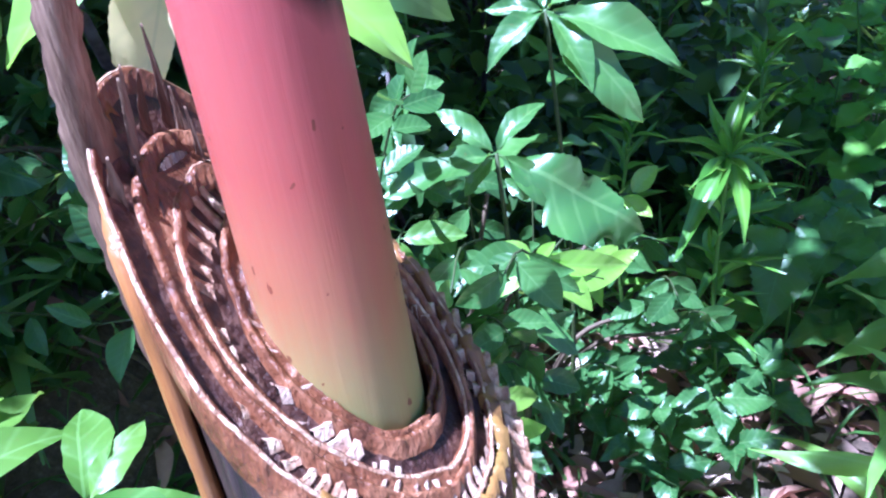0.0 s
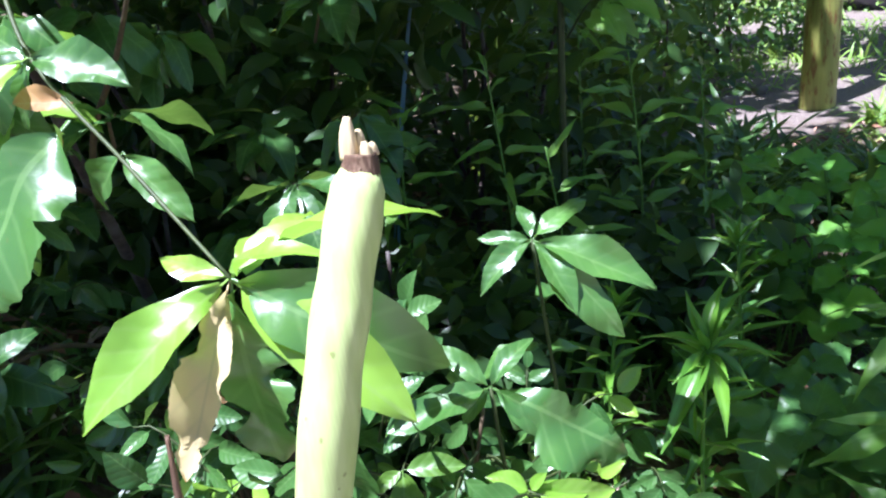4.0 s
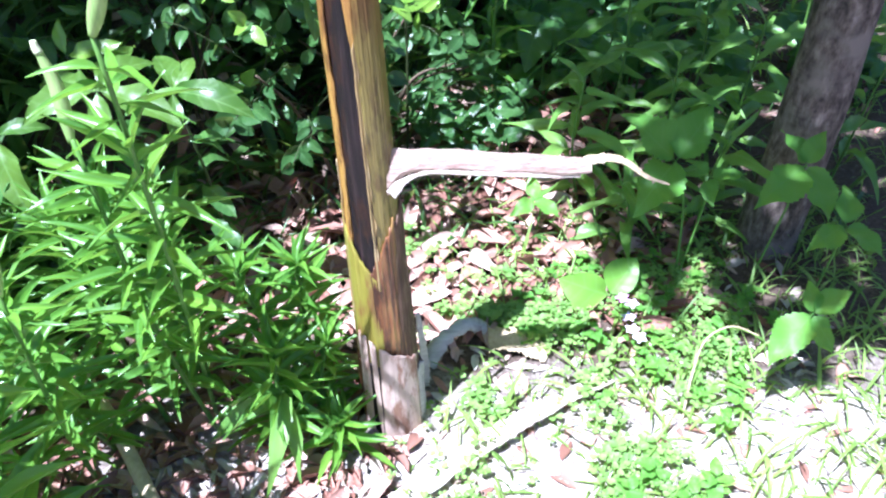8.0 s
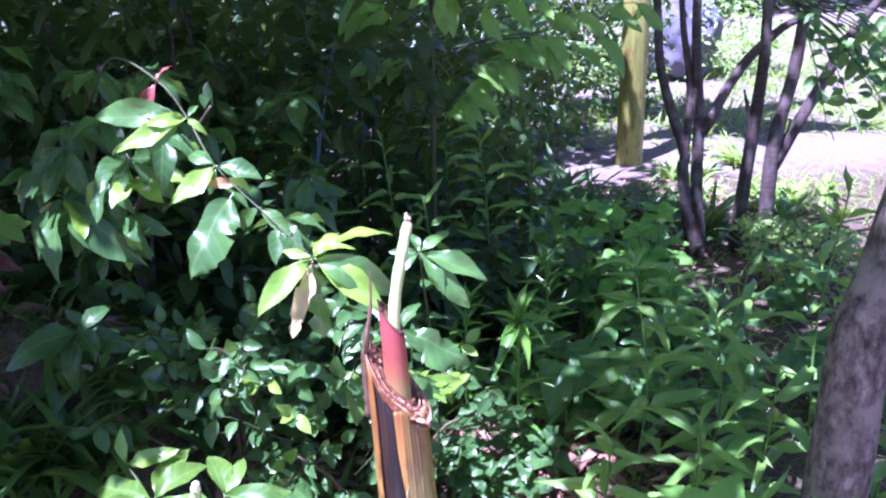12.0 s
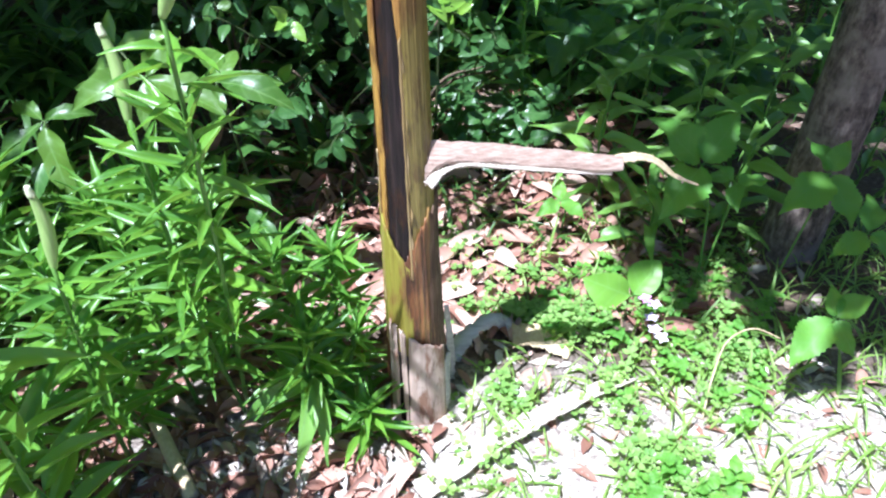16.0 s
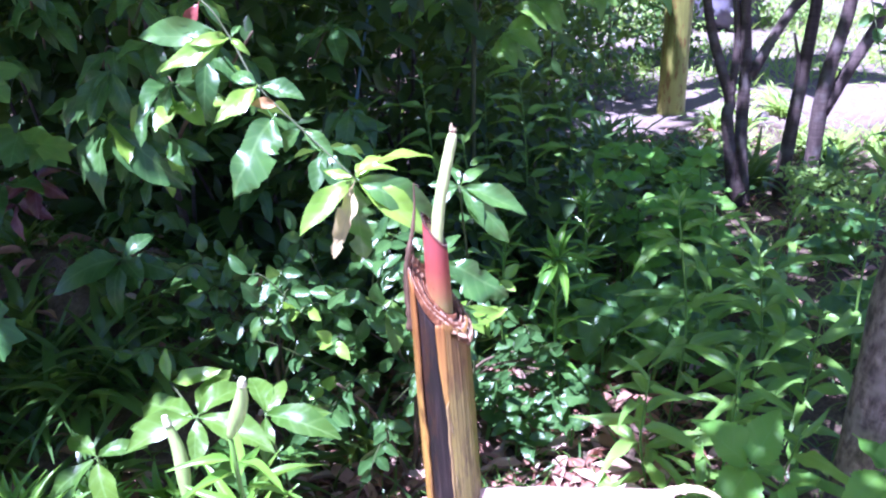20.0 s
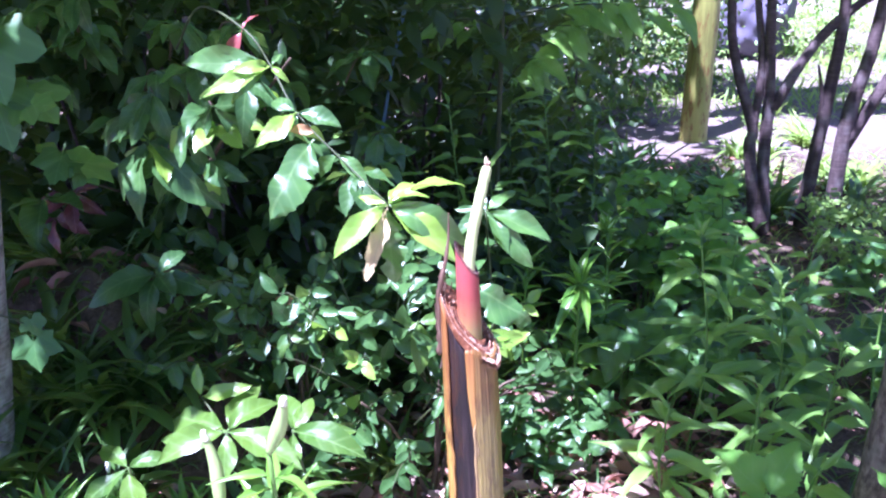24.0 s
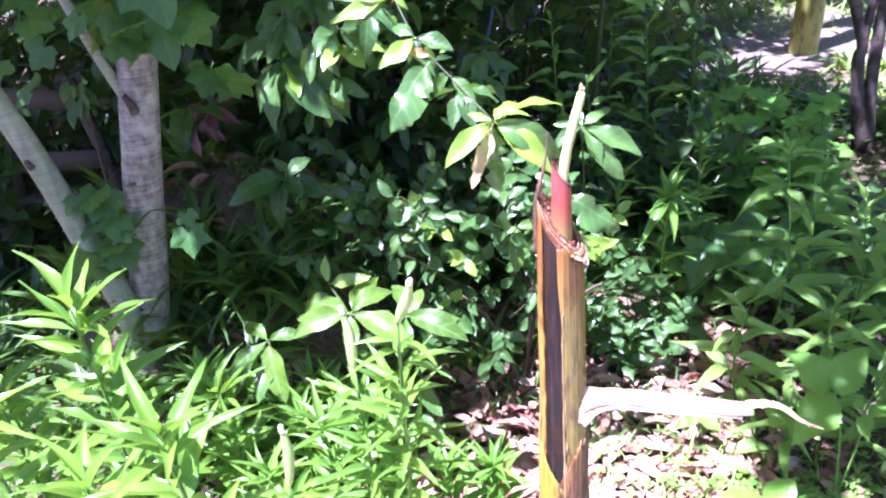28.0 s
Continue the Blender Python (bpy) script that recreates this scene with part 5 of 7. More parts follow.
def build_small_shrubs():
    s = small_leaf_shrub("small_leaved_shrub", "bushy shrub with small glossy oval leaves behind the stump", (-0.22, 0.85, 0), (-0.50, 0.58, 0.34), (0.04, 0.98, 0.82), 44, (0.054, 0.078), 0.10, 7, mats=(SHADED_GLOSSY, YOUNG))
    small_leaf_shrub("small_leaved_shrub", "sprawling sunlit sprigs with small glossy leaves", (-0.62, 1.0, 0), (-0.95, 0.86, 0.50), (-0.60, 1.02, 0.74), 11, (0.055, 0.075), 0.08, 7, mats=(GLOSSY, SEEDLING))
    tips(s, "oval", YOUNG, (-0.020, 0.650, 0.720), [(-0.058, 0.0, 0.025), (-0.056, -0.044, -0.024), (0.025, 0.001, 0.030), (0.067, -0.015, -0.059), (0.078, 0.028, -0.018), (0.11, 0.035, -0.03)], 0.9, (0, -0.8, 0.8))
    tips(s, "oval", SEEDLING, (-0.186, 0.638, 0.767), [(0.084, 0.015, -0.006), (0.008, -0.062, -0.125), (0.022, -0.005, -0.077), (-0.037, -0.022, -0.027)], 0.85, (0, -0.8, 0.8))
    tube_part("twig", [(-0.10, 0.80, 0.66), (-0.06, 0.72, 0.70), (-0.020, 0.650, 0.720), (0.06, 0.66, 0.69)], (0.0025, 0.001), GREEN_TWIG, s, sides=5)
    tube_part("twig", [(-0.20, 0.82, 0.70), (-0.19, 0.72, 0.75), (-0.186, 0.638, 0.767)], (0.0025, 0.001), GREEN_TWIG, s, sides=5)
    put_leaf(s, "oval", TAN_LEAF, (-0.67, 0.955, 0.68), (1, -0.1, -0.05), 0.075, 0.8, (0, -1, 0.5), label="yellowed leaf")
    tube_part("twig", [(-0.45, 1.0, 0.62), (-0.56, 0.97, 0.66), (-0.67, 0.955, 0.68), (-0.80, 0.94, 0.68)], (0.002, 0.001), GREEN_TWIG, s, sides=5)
    small_leaf_shrub("small_leaved_shrub", "low shrub with small glossy leaves in shade", (-0.15, 1.15, 0), (-0.45, 1.0, 0.10), (0.22, 1.4, 0.45), 16, (0.05, 0.075), 0.0, mats=(SHADED_GLOSSY, YOUNG))
    small_leaf_shrub("small_leaved_shrub", "shaded shrub with dark glossy leaves", (-0.75, 1.0, 0), (-1.0, 0.75, 0.25), (-0.45, 1.3, 0.75), 22, (0.05, 0.08), 0.05, mats=(SHADED_GLOSSY, YOUNG))


build_small_shrubs()


# ---- herbs on the shady side ----
def herb(base, top, count, size=(0.19, 0.27), label="tall leafy herb with long drooping leaves", mat=HERB):
    base, top = Vector(base), Vector(top)
    p = thing("leafy_herb", label, "herb", base, "tall herbs")
    mid = (base + top) / 2 + Vector((rnd.uniform(-0.04, 0.04), rnd.uniform(-0.04, 0.04), 0))
    run = [base - Vector((0, 0, 0.02)), mid, top]
    tube_part("stem", run, (0.0045, 0.0025), STEM, p, sides=7)
    pts = curve_points(run, 20)
    az = rnd.uniform(0, 6.28)
    for i in range(count):
        t = 0.16 + 0.83 * (i + 0.5) / count
        q = pts[int(t * (len(pts) - 1))]
        az += 2.4 + rnd.uniform(-0.3, 0.3)
        el = rnd.uniform(0.15, 0.6) + (0.6 if t > 0.93 else 0)
        put_leaf(p, "herb", mat, q, direction(az, el), rnd.uniform(*size) * (0.62 if t > 0.9 else 1), rnd.uniform(0.72, 1.0), (0, -0.35, 0.9), roll=rnd.uniform(-0.3, 0.3))
    return p


def build_herbs():
    h = herb((0.63, 1.08, 0), (0.616, 1.045, 0.83), 14)
    tips(h, "herb", HERB, (0.616, 1.042, 0.828), [(-0.158, -0.005, 0.002), (-0.015, 0.057, 0.068), (0.156, 0.024, -0.03), (0.037, 0.025, 0.059)], 0.9)
    tips(h, "herb", HERB, (0.618, 1.05, 0.72), [(0.078, -0.117, -0.124), (-0.15, -0.107, -0.078), (0.151, -0.036, -0.043), (-0.10, 0.06, -0.02)], 0.95)
    herb((0.88, 1.10, 0), (0.871, 1.087, 0.68), 24)
    for b, t, n in (((1.25, 1.15, 0), (1.30, 1.20, 1.02), 26), ((0.52, 0.80, 0), (0.50, 0.76, 0.44), 18), ((0.72, 0.78, 0), (0.74, 0.74, 0.50), 20), ((0.98, 0.92, 0), (1.0, 0.88, 0.56), 20), ((0.78, 1.35, 0), (0.80, 1.32, 0.72), 20),
                    ((1.05, 1.40, 0), (1.08, 1.38, 0.66), 18), ((1.30, 0.85, 0), (1.34, 0.80, 0.60), 18), ((1.5, 1.4, 0), (1.52, 1.36, 0.72), 18), ((0.60, 0.60, 0), (0.58, 0.58, 0.26), 12), ((0.84, 0.62, 0), (0.86, 0.58, 0.36), 14)):
        herb(b, t, int(n * 0.8), (0.17, 0.25))
    for b, t, n in (((-0.45, 1.95, 0), (-0.43, 1.90, 0.95), 22), ((-0.22, 2.10, 0), (-0.20, 2.06, 1.05), 24), ((-0.02, 1.95, 0), (-0.04, 1.90, 0.82), 20), ((0.18, 2.25, 0), (0.20, 2.20, 1.0), 22), ((-0.62, 2.15, 0), (-0.60, 2.10, 1.12), 24), ((0.40, 2.40, 0), (0.42, 2.35, 0.9), 20), ((0.05, 2.60, 0), (0.06, 2.55, 1.15), 22)):
        herb(b, t, n, (0.16, 0.24), "shaded herb with long narrow leaves under the trees")
    # star-like lily shoot standing in the shade
    for b, t, n in (((0.29, 1.20, 0), (0.277, 1.162, 0.615), 22), ((0.10, 1.5, 0), (0.12, 1.46, 0.56), 24), ((0.42, 1.72, 0), (0.42, 1.70, 0.60), 24)):
        p = lily(b, t, n, (0.11, 0.15), label="shaded lily shoot with spreading narrow leaves")
        if b[0] == 0.29:
            tips(p, "lily", LILY, (0.277, 1.162, 0.621), [(0.053, 0.094, 0.103), (0.139, 0.006, -0.046), (-0.093, -0.149, -0.133), (0.017, -0.102, -0.128), (0.072, -0.048, -0.065), (-0.027, 0.086, 0.082), (-0.126, 0.004, 0.023), (-0.075, -0.073, -0.031), (0.091, 0.103, 0.066)], 1.0)


build_herbs()


def broad_plant(base, top, clusters, label, mat=HYDR, kind="ovate", wide=1.0):
    p = thing("broad_leaved_plant", label, "plant", base, "broad-leaved plants")
    for c, ways in clusters:
        mid = Vector(base).lerp(Vector(c), 0.55) + Vector((0.02, 0.02, 0.03))
        tube_part("stem", [Vector(base) - Vector((0, 0, 0.01)), mid, c], (0.004, 0.0022), STEM, p, sides=6)
        tips(p, kind, mat, c, ways, wide * 0.95, (0, -0.4, 0.9))
    return p


def build_broad_plants():
    broad_plant((0.74, 0.42, 0), None, [((0.687, 0.443, 0.375), [(-0.142, 0.061, 0.093), (0.110, 0.109, 0.089), (-0.120, -0.127, -0.072)]), ((0.775, 0.430, 0.335), [(-0.063, 0.022, 0.035), (0.090, 0.009, 0.002), (-0.004, -0.075, -0.044)])], "broad soft-leaved plant with four toothed leaves")
    broad_plant((0.93, 0.40, 0), None, [((0.995, 0.420, 0.375), [(-0.138, -0.091, -0.063), (0.041, -0.110, -0.094), (0.047, 0.054, 0.065), (-0.05, 0.08, 0.05)])], "broad soft-leaved plant beside a tree trunk")
    broad_plant((0.93, 0.10, 0), None, [((0.928, 0.058, 0.230), [(-0.107, -0.093, -0.069), (0.003, 0.075, 0.033), (0.042, -0.065, -0.062), (0.1, 0.05, 0.02)])], "low broad-leaved plant at the clearing's edge")
    pair = broad_plant((0.555, 0.350, 0), None, [], "pair of round pale green leaves")
    tube_part("stem", [(0.555, 0.350, -0.01), (0.550, 0.330, 0.03), (0.54, 0.31, 0.05)], (0.004, 0.0025), STEM, pair, sides=6)
    tips(pair, "oval", LIME_LEAF, (0.54, 0.31, 0.05), [(-0.13, 0.02, 0.05), (0.076, 0.065, 0.07)], 1.45, (-0.25, -0.8, 0.7))
    broad_plant((1.05, 0.30, 0), None, [((1.06, 0.28, 0.30), [(-0.10, -0.05, -0.04), (0.08, -0.07, -0.05), (0.02, 0.1, 0.04)])], "broad soft-leaved plant beside a tree trunk")
    broad_plant((0.37, 0.60, 0), None, [((0.36, 0.58, 0.16), [(-0.07, -0.05, -0.02), (0.07, -0.05, -0.03), (0.01, 0.07, 0.03)])], "low green broad-leaved seedling in soil")
    broad_plant((0.44, 1.32, 0), None, [((0.418, 1.317, 0.328), [(-0.043, -0.10, -0.12), (0.10, 0.03, -0.02), (-0.08, 0.06, 0.02)]), ((0.53, 1.38, 0.30), [(0.08, -0.08, 0.0), (0.05, 0.09, 0.05), (-0.06, -0.07, -0.06)])], "shaded plant with large heart-shaped toothed leaves", BROAD, "heart")
    broad_plant((0.60, 1.28, 0), None, [((0.66, 1.22, 0.40), [(-0.19, -0.02, -0.08), (0.10, -0.10, 0.0)]), ((0.62, 1.14, 0.29), [(-0.19, -0.07, -0.06), (0.12, -0.08, -0.03)])], "shaded plant with long drooping leaves", HERB, "herb", 1.4)
    for i in range(40):
        x, y = (rnd.uniform(0.35, 1.15), rnd.uniform(1.3, 2.7)) if i < 26 else (rnd.uniform(1.15, 1.75), rnd.uniform(1.25, 2.3))
        h = rnd.uniform(0.16, 0.34)
        cl = []
        for k in range(3):
            c = (x + rnd.uniform(-0.10, 0.10), y + rnd.uniform(-0.10, 0.10), h * (0.55 + 0.22 * k))
            a = rnd.uniform(0, 6.28)
            cl.append((c, [tuple(direction(a + 1.57 * j, rnd.uniform(-0.5, 0.2)) * rnd.uniform(0.08, 0.13)) for j in range(4)]))
        broad_plant((x, y, 0), None, cl, "shaded plant with broad heart-shaped leaves", BROAD, "heart")
    # a green stem lying slantwise through the herbs
    s = thing("leaning_stem", "long pale green stem leaning through the herbs", "stem", (0.16, 1.0, 0.02))
    tube_part("stalk", [(0.10, 1.01, 0.03), (0.20, 1.11, 0.07), (0.31, 1.22, 0.11), (0.43, 1.34, 0.16), (0.52, 1.42, 0.20)], (0.007, 0.005), STEM, s, sides=8)


build_broad_plants()

# a drooping tuft of dark leaves on a thin stem near the crate
tuft = thing("drooping_shrub", "thin shrub with a drooping tuft of dark leaves", "shrub", (-1.72, 0.95, ground_height(-1.72, 0.95)))
tube_part("stem", [(-1.72, 0.95, ground_height(-1.72, 0.95) - 0.02), (-1.70, 0.92, 0.70), (-1.65, 0.87, 1.02), (-1.64, 0.86, 1.15)], (0.007, 0.003), DARK_BARK, tuft, sides=7)
for k in range(22):
    q = Vector((-1.64 + rnd.uniform(-0.035, 0.035), 0.85 + rnd.uniform(-0.03, 0.03), rnd.uniform(1.07, 1.16)))
    put_leaf(tuft, "oval", SHADED_GLOSSY, q, (rnd.uniform(-0.6, 0.6), rnd.uniform(-0.6, 0.1), -1), rnd.uniform(0.055, 0.085), rnd.uniform(0.8, 1.0), (rnd.uniform(-0.4, 0.4), -1, 0.4))

# low plants in the soil beyond the stump, shade put into their leaf colour
for x, y in ((0.02, 1.02), (0.12, 0.95), (0.20, 1.06), (0.30, 0.98), (0.06, 1.14), (0.24, 1.18), (0.38, 1.10), (-0.08, 0.94)):
    h = rnd.uniform(0.12, 0.22)
    tiers = []
    for k in range(2):
        turn = rnd.uniform(0, 6.28)
        tiers.append(((x + rnd.uniform(-0.05, 0.05), y + rnd.uniform(-0.05, 0.05), h * (0.6 + 0.4 * k)), [tuple(direction(turn + 1.57 * j, rnd.uniform(-0.4, 0.3)) * rnd.uniform(0.07, 0.11)) for j in range(4)]))
    broad_plant((x, y, 0), None, tiers, "low shaded plant with small broad leaves", SHADED_GLOSSY, "ovate", 0.95)


# ---- trees ----
def tree_left():
    t = thing("maple_tree", "young maple with pale grey bark and lobed leaves", "tree", (-1.5, 0.56, 0.38))
    run = [(-1.53, 0.55, -0.05), (-1.50, 0.56, 0.12), (-1.411, 0.56, 0.433), (-1.322, 0.56, 0.83), (-1.239, 0.56, 1.196), (-1.12, 0.58, 1.75), (-1.02, 0.62, 2.6), (-0.95, 0.7, 4.0)]
    tube_part("trunk", run, lambda s: 0.0685 - 0.022 * s + 0.02 * max(0, 1 - s * 6), SMOOTH_BARK, t, "pale grey trunk", sides=22, steps=10, wobble=0.07, seed=3)
    tube_part("limb", [(-1.46, 0.53, 0.36), (-1.433, 0.475, 0.555), (-1.478, 0.452, 0.79), (-1.523, 0.432, 1.022), (-1.567, 0.405, 1.22), (-1.68, 0.34, 1.65), (-1.95, 0.2, 2.4)], (0.044, 0.028), LIMB_BARK, t, "slanting greenish grey limb", sides=16, steps=8, wobble=0.06, seed=5)
    tube_part("limb_scar", [(-1.521, 0.395, 1.045), (-1.524, 0.388, 1.057), (-1.529, 0.390, 1.068)], (0.013, 0.007), DARK_BARK, t, sides=9, wobble=0.4)
    tube_part("branch", [(-1.255, 0.54, 1.17), (-1.30, 0.50, 1.36), (-1.37, 0.47, 1.66), (-1.42, 0.44, 2.0)], (0.017, 0.010), LIMB_BARK, t, sides=10)
    tube_part("knot", [(-1.225, 0.505, 1.17), (-1.22, 0.485, 1.20), (-1.225, 0.475, 1.225)], (0.016, 0.008), DARK_BARK, t, sides=10, wobble=0.4)
    for q, w in (((-1.395, 0.497, 0.50), 0.010), ((-1.335, 0.495, 0.78), 0.008), ((-1.29, 0.494, 0.95), 0.011)):
        q = Vector(q)
        tube_part("bark_scar", [q + Vector((-w, 0, 0)), q + Vector((0, -0.003, 0.002)), q + Vector((w, 0, 0.001))], (w * 0.4, w * 0.4), DARK_BARK, t, sides=7, wobble=0.4)

    def leaf_at(q, d, size, up=None):
        ob = new("leaf", leaf_mesh("maple", MAPLE, rnd.randrange(6)))
        ob.parent = t
        ob.matrix_local = Matrix.Translation(-origin(t)) @ aim(q, d, up or (rnd.uniform(-0.4, 0.4), -0.6, 0.9), size, 1.0)

    for c, n, spread in (((-1.11, 0.42, 1.46), 10, 0.11), ((-1.07, 0.47, 1.53), 7, 0.11), ((-1.20, 0.45, 1.49), 7, 0.13), ((-1.05, 0.60, 1.22), 5, 0.08), ((-1.43, 0.47, 0.93), 5, 0.06), ((-1.39, 0.45, 0.82), 5, 0.05), ((-1.47, 0.44, 0.72), 5, 0.06), ((-1.33, 0.46, 0.86), 2, 0.03), ((-1.50, 0.62, 1.50), 10, 0.2), ((-1.80, 0.7, 1.45), 10, 0.2)):
        for _ in range(n):
            q = Vector(c) + Vector((rnd.gauss(0, spread * 0.6), rnd.gauss(0, spread * 0.5), rnd.gauss(0, spread * 0.6)))
            leaf_at(q, direction(rnd.uniform(0, 6.28), rnd.uniform(-0.9, 0.1)), rnd.uniform(0.085, 0.13))
    leaf_at(Vector((-1.145, 0.49, 0.835)), (0.15, -0.35, -0.8), 0.115, (0, -1, 0.5))
    leaf_at(Vector((-1.150, 0.50, 0.875)), (0.2, -0.2, -0.5), 0.07, (0, -1, 0.4))
    leaf_at(Vector((-1.06, 0.46, 1.47)), (0.25, -0.35, -0.8), 0.17, (0, -1, 0.6))
    leaf_at(Vector((-1.05, 0.46, 1.60)), (0.25, -0.35, -0.7), 0.20, (0, -1, 0.6))
    tube_part("branch", [(-1.10, 0.58, 1.72), (-1.05, 0.52, 1.66), (-1.03, 0.46, 1.56)], (0.007, 0.003), GREEN_TWIG, t, sides=6)
    tube_part("twig", [(-1.33, 0.50, 0.80), (-1.24, 0.49, 0.87), (-1.145, 0.49, 0.84)], (0.003, 0.0015), GREEN_TWIG, t, sides=6)
    tube_part("twig", [(-1.47, 0.45, 0.60), (-1.46, 0.44, 0.78), (-1.43, 0.46, 0.95)], (0.004, 0.0015), GREEN_TWIG, t, sides=6)
    return t


def tree_right():
    t = thing("tree", "tree with rough grey-brown bark beside the clearing", "tree", (1.0, 0.58, 0))
    tube_part("trunk", [(1.015, 0.57, -0.06), (1.03, 0.58, 0.06), (1.055, 0.59, 0.45), (1.07, 0.61, 0.75), (1.15, 0.64, 1.05), (1.30, 0.70, 1.6), (1.5, 0.75, 2.5), (1.6, 0.7, 3.6)], lambda s: 0.084 - 0.025 * s + 0.055 * max(0, 1 - s * 7) ** 2, ROUGH_BARK, t, "rough grey-brown trunk", sides=22, steps=10, wobble=0.10, seed=9)
    return t


maple = tree_left()
rough_tree = tree_right()


def crown(parent, low, high, count, shade, size, seed, name="crown"):
    """Unseen leaves added high overhead, hung to cast the shade wanted on the ground."""
    r = random.Random(seed)
    placed = []
    while len(placed) < count:
        g = Vector((r.uniform(-5, 2.4), r.uniform(-0.2, 6.5), 0))
        if r.random() > shade(g.x, g.y):
            continue
        z = r.uniform(low, high)
        q = g + to_sun * (z / to_sun.z)
        placed.append((q, direction(r.uniform(0, 6.28), r.uniform(-0.6, 0.3)), r.uniform(*size), r.uniform(0.9, 1.5), (r.uniform(-0.4, 0.4), r.uniform(-0.4, 0.4), 1)))
    me = joined_leaves(name, placed, SHADING_LEAF, parent, 3, "ovate", 0.4, 0.2, seed)
    return tagged(part(name, me, SHADING_LEAF, parent, "unseen leaves overhead, added to cast the shade"), kind="stuff")


# openings kept in the unseen leaves to light chosen places
GAPS = ((-0.92, 0.70, 0.14), (-0.62, 1.10, 0.17), (-0.50, 0.98, 0.14), (-0.74, 1.14, 0.12), (1.12, 4.75, 0.32), (0.80, 4.60, 0.16), (0.45, 1.34, 0.05), (0.54, 1.44, 0.06), (0.77, 1.34, 0.07))     # where the sun gets through


def shade_depth(x, y):
    """How thick the added foliage is above a place on the ground."""
    if any(math.hypot(x - a, y - b) < r for a, b, r in GAPS):
        return 0
    n = noise.noise(Vector((x * 1.4, y * 1.4, 9))) * 0.5 + noise.noise(Vector((x * 4.0, y * 4.0, 2))) * 0.45
    edge_y = 1.55 if x < 0.30 else max(0.34, 1.55 - (x - 0.30) * 3.6)
    if x < -0.10:
        edge_y = max(0.55, 1.55 + (x + 0.10) * 3.0)
    if -1.35 < x < -0.66:
        edge_y = 0.02
    if x < -1.35:
        edge_y = 0.60
    s = (y - edge_y) * 2.8 + n * 0.8 + 0.25
    if -1.35 < x < -0.66 and y < 0.55:
        s = min(s, 0.55)
    if x > 0.45:
        s = min(s, 0.38 if y < 0.9 else 0.40 if y < 1.8 else 0.34)
    if y > 4.4:
        s = min(s, 1.1 - max(0, x - 1.30) * 3.0 - max(0, y - 5.9) * 1.5 * (x > 0.5)) + 0.15 * n
    elif x > 1.35:
        s -= (x - 1.35) * 1.3 * max(0.1, min(1, (y - 3.7) * 2))
    if -0.4 < x < 0.45 and y > 1.75:
        s = min(s, 0.66)
    return max(0, min(1, s))


# unseen shading leaves; the lower layers darken the left side further
crown(maple, 2.6, 3.6, 11500, shade_depth, (0.11, 0.17), 21)
crown(maple, 2.3, 2.8, 3200, lambda x, y: 1 if -2.3 < x < -0.55 and 1.35 < y < 3.6 else 0, (0.11, 0.17), 23)
crown(maple, 2.3, 2.8, 900, lambda x, y: min(1, 9 * shade_depth(x, y)) if -1.25 < x < -0.40 and 0.60 < y < 1.35 else 0, (0.11, 0.17), 24)
crown(rough_tree, 3.0, 3.9, 4500, lambda x, y: shade_depth(x, y) if x > -0.2 else 0, (0.10, 0.16), 22)


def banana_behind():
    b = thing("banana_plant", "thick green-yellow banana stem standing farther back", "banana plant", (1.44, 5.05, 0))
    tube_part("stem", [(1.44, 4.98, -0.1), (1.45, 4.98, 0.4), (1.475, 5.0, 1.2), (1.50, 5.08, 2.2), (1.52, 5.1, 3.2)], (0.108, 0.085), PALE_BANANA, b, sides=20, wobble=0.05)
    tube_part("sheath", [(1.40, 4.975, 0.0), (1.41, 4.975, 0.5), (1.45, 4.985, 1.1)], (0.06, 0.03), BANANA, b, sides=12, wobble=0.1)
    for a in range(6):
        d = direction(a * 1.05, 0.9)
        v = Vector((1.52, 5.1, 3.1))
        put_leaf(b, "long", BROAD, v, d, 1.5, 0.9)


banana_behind()


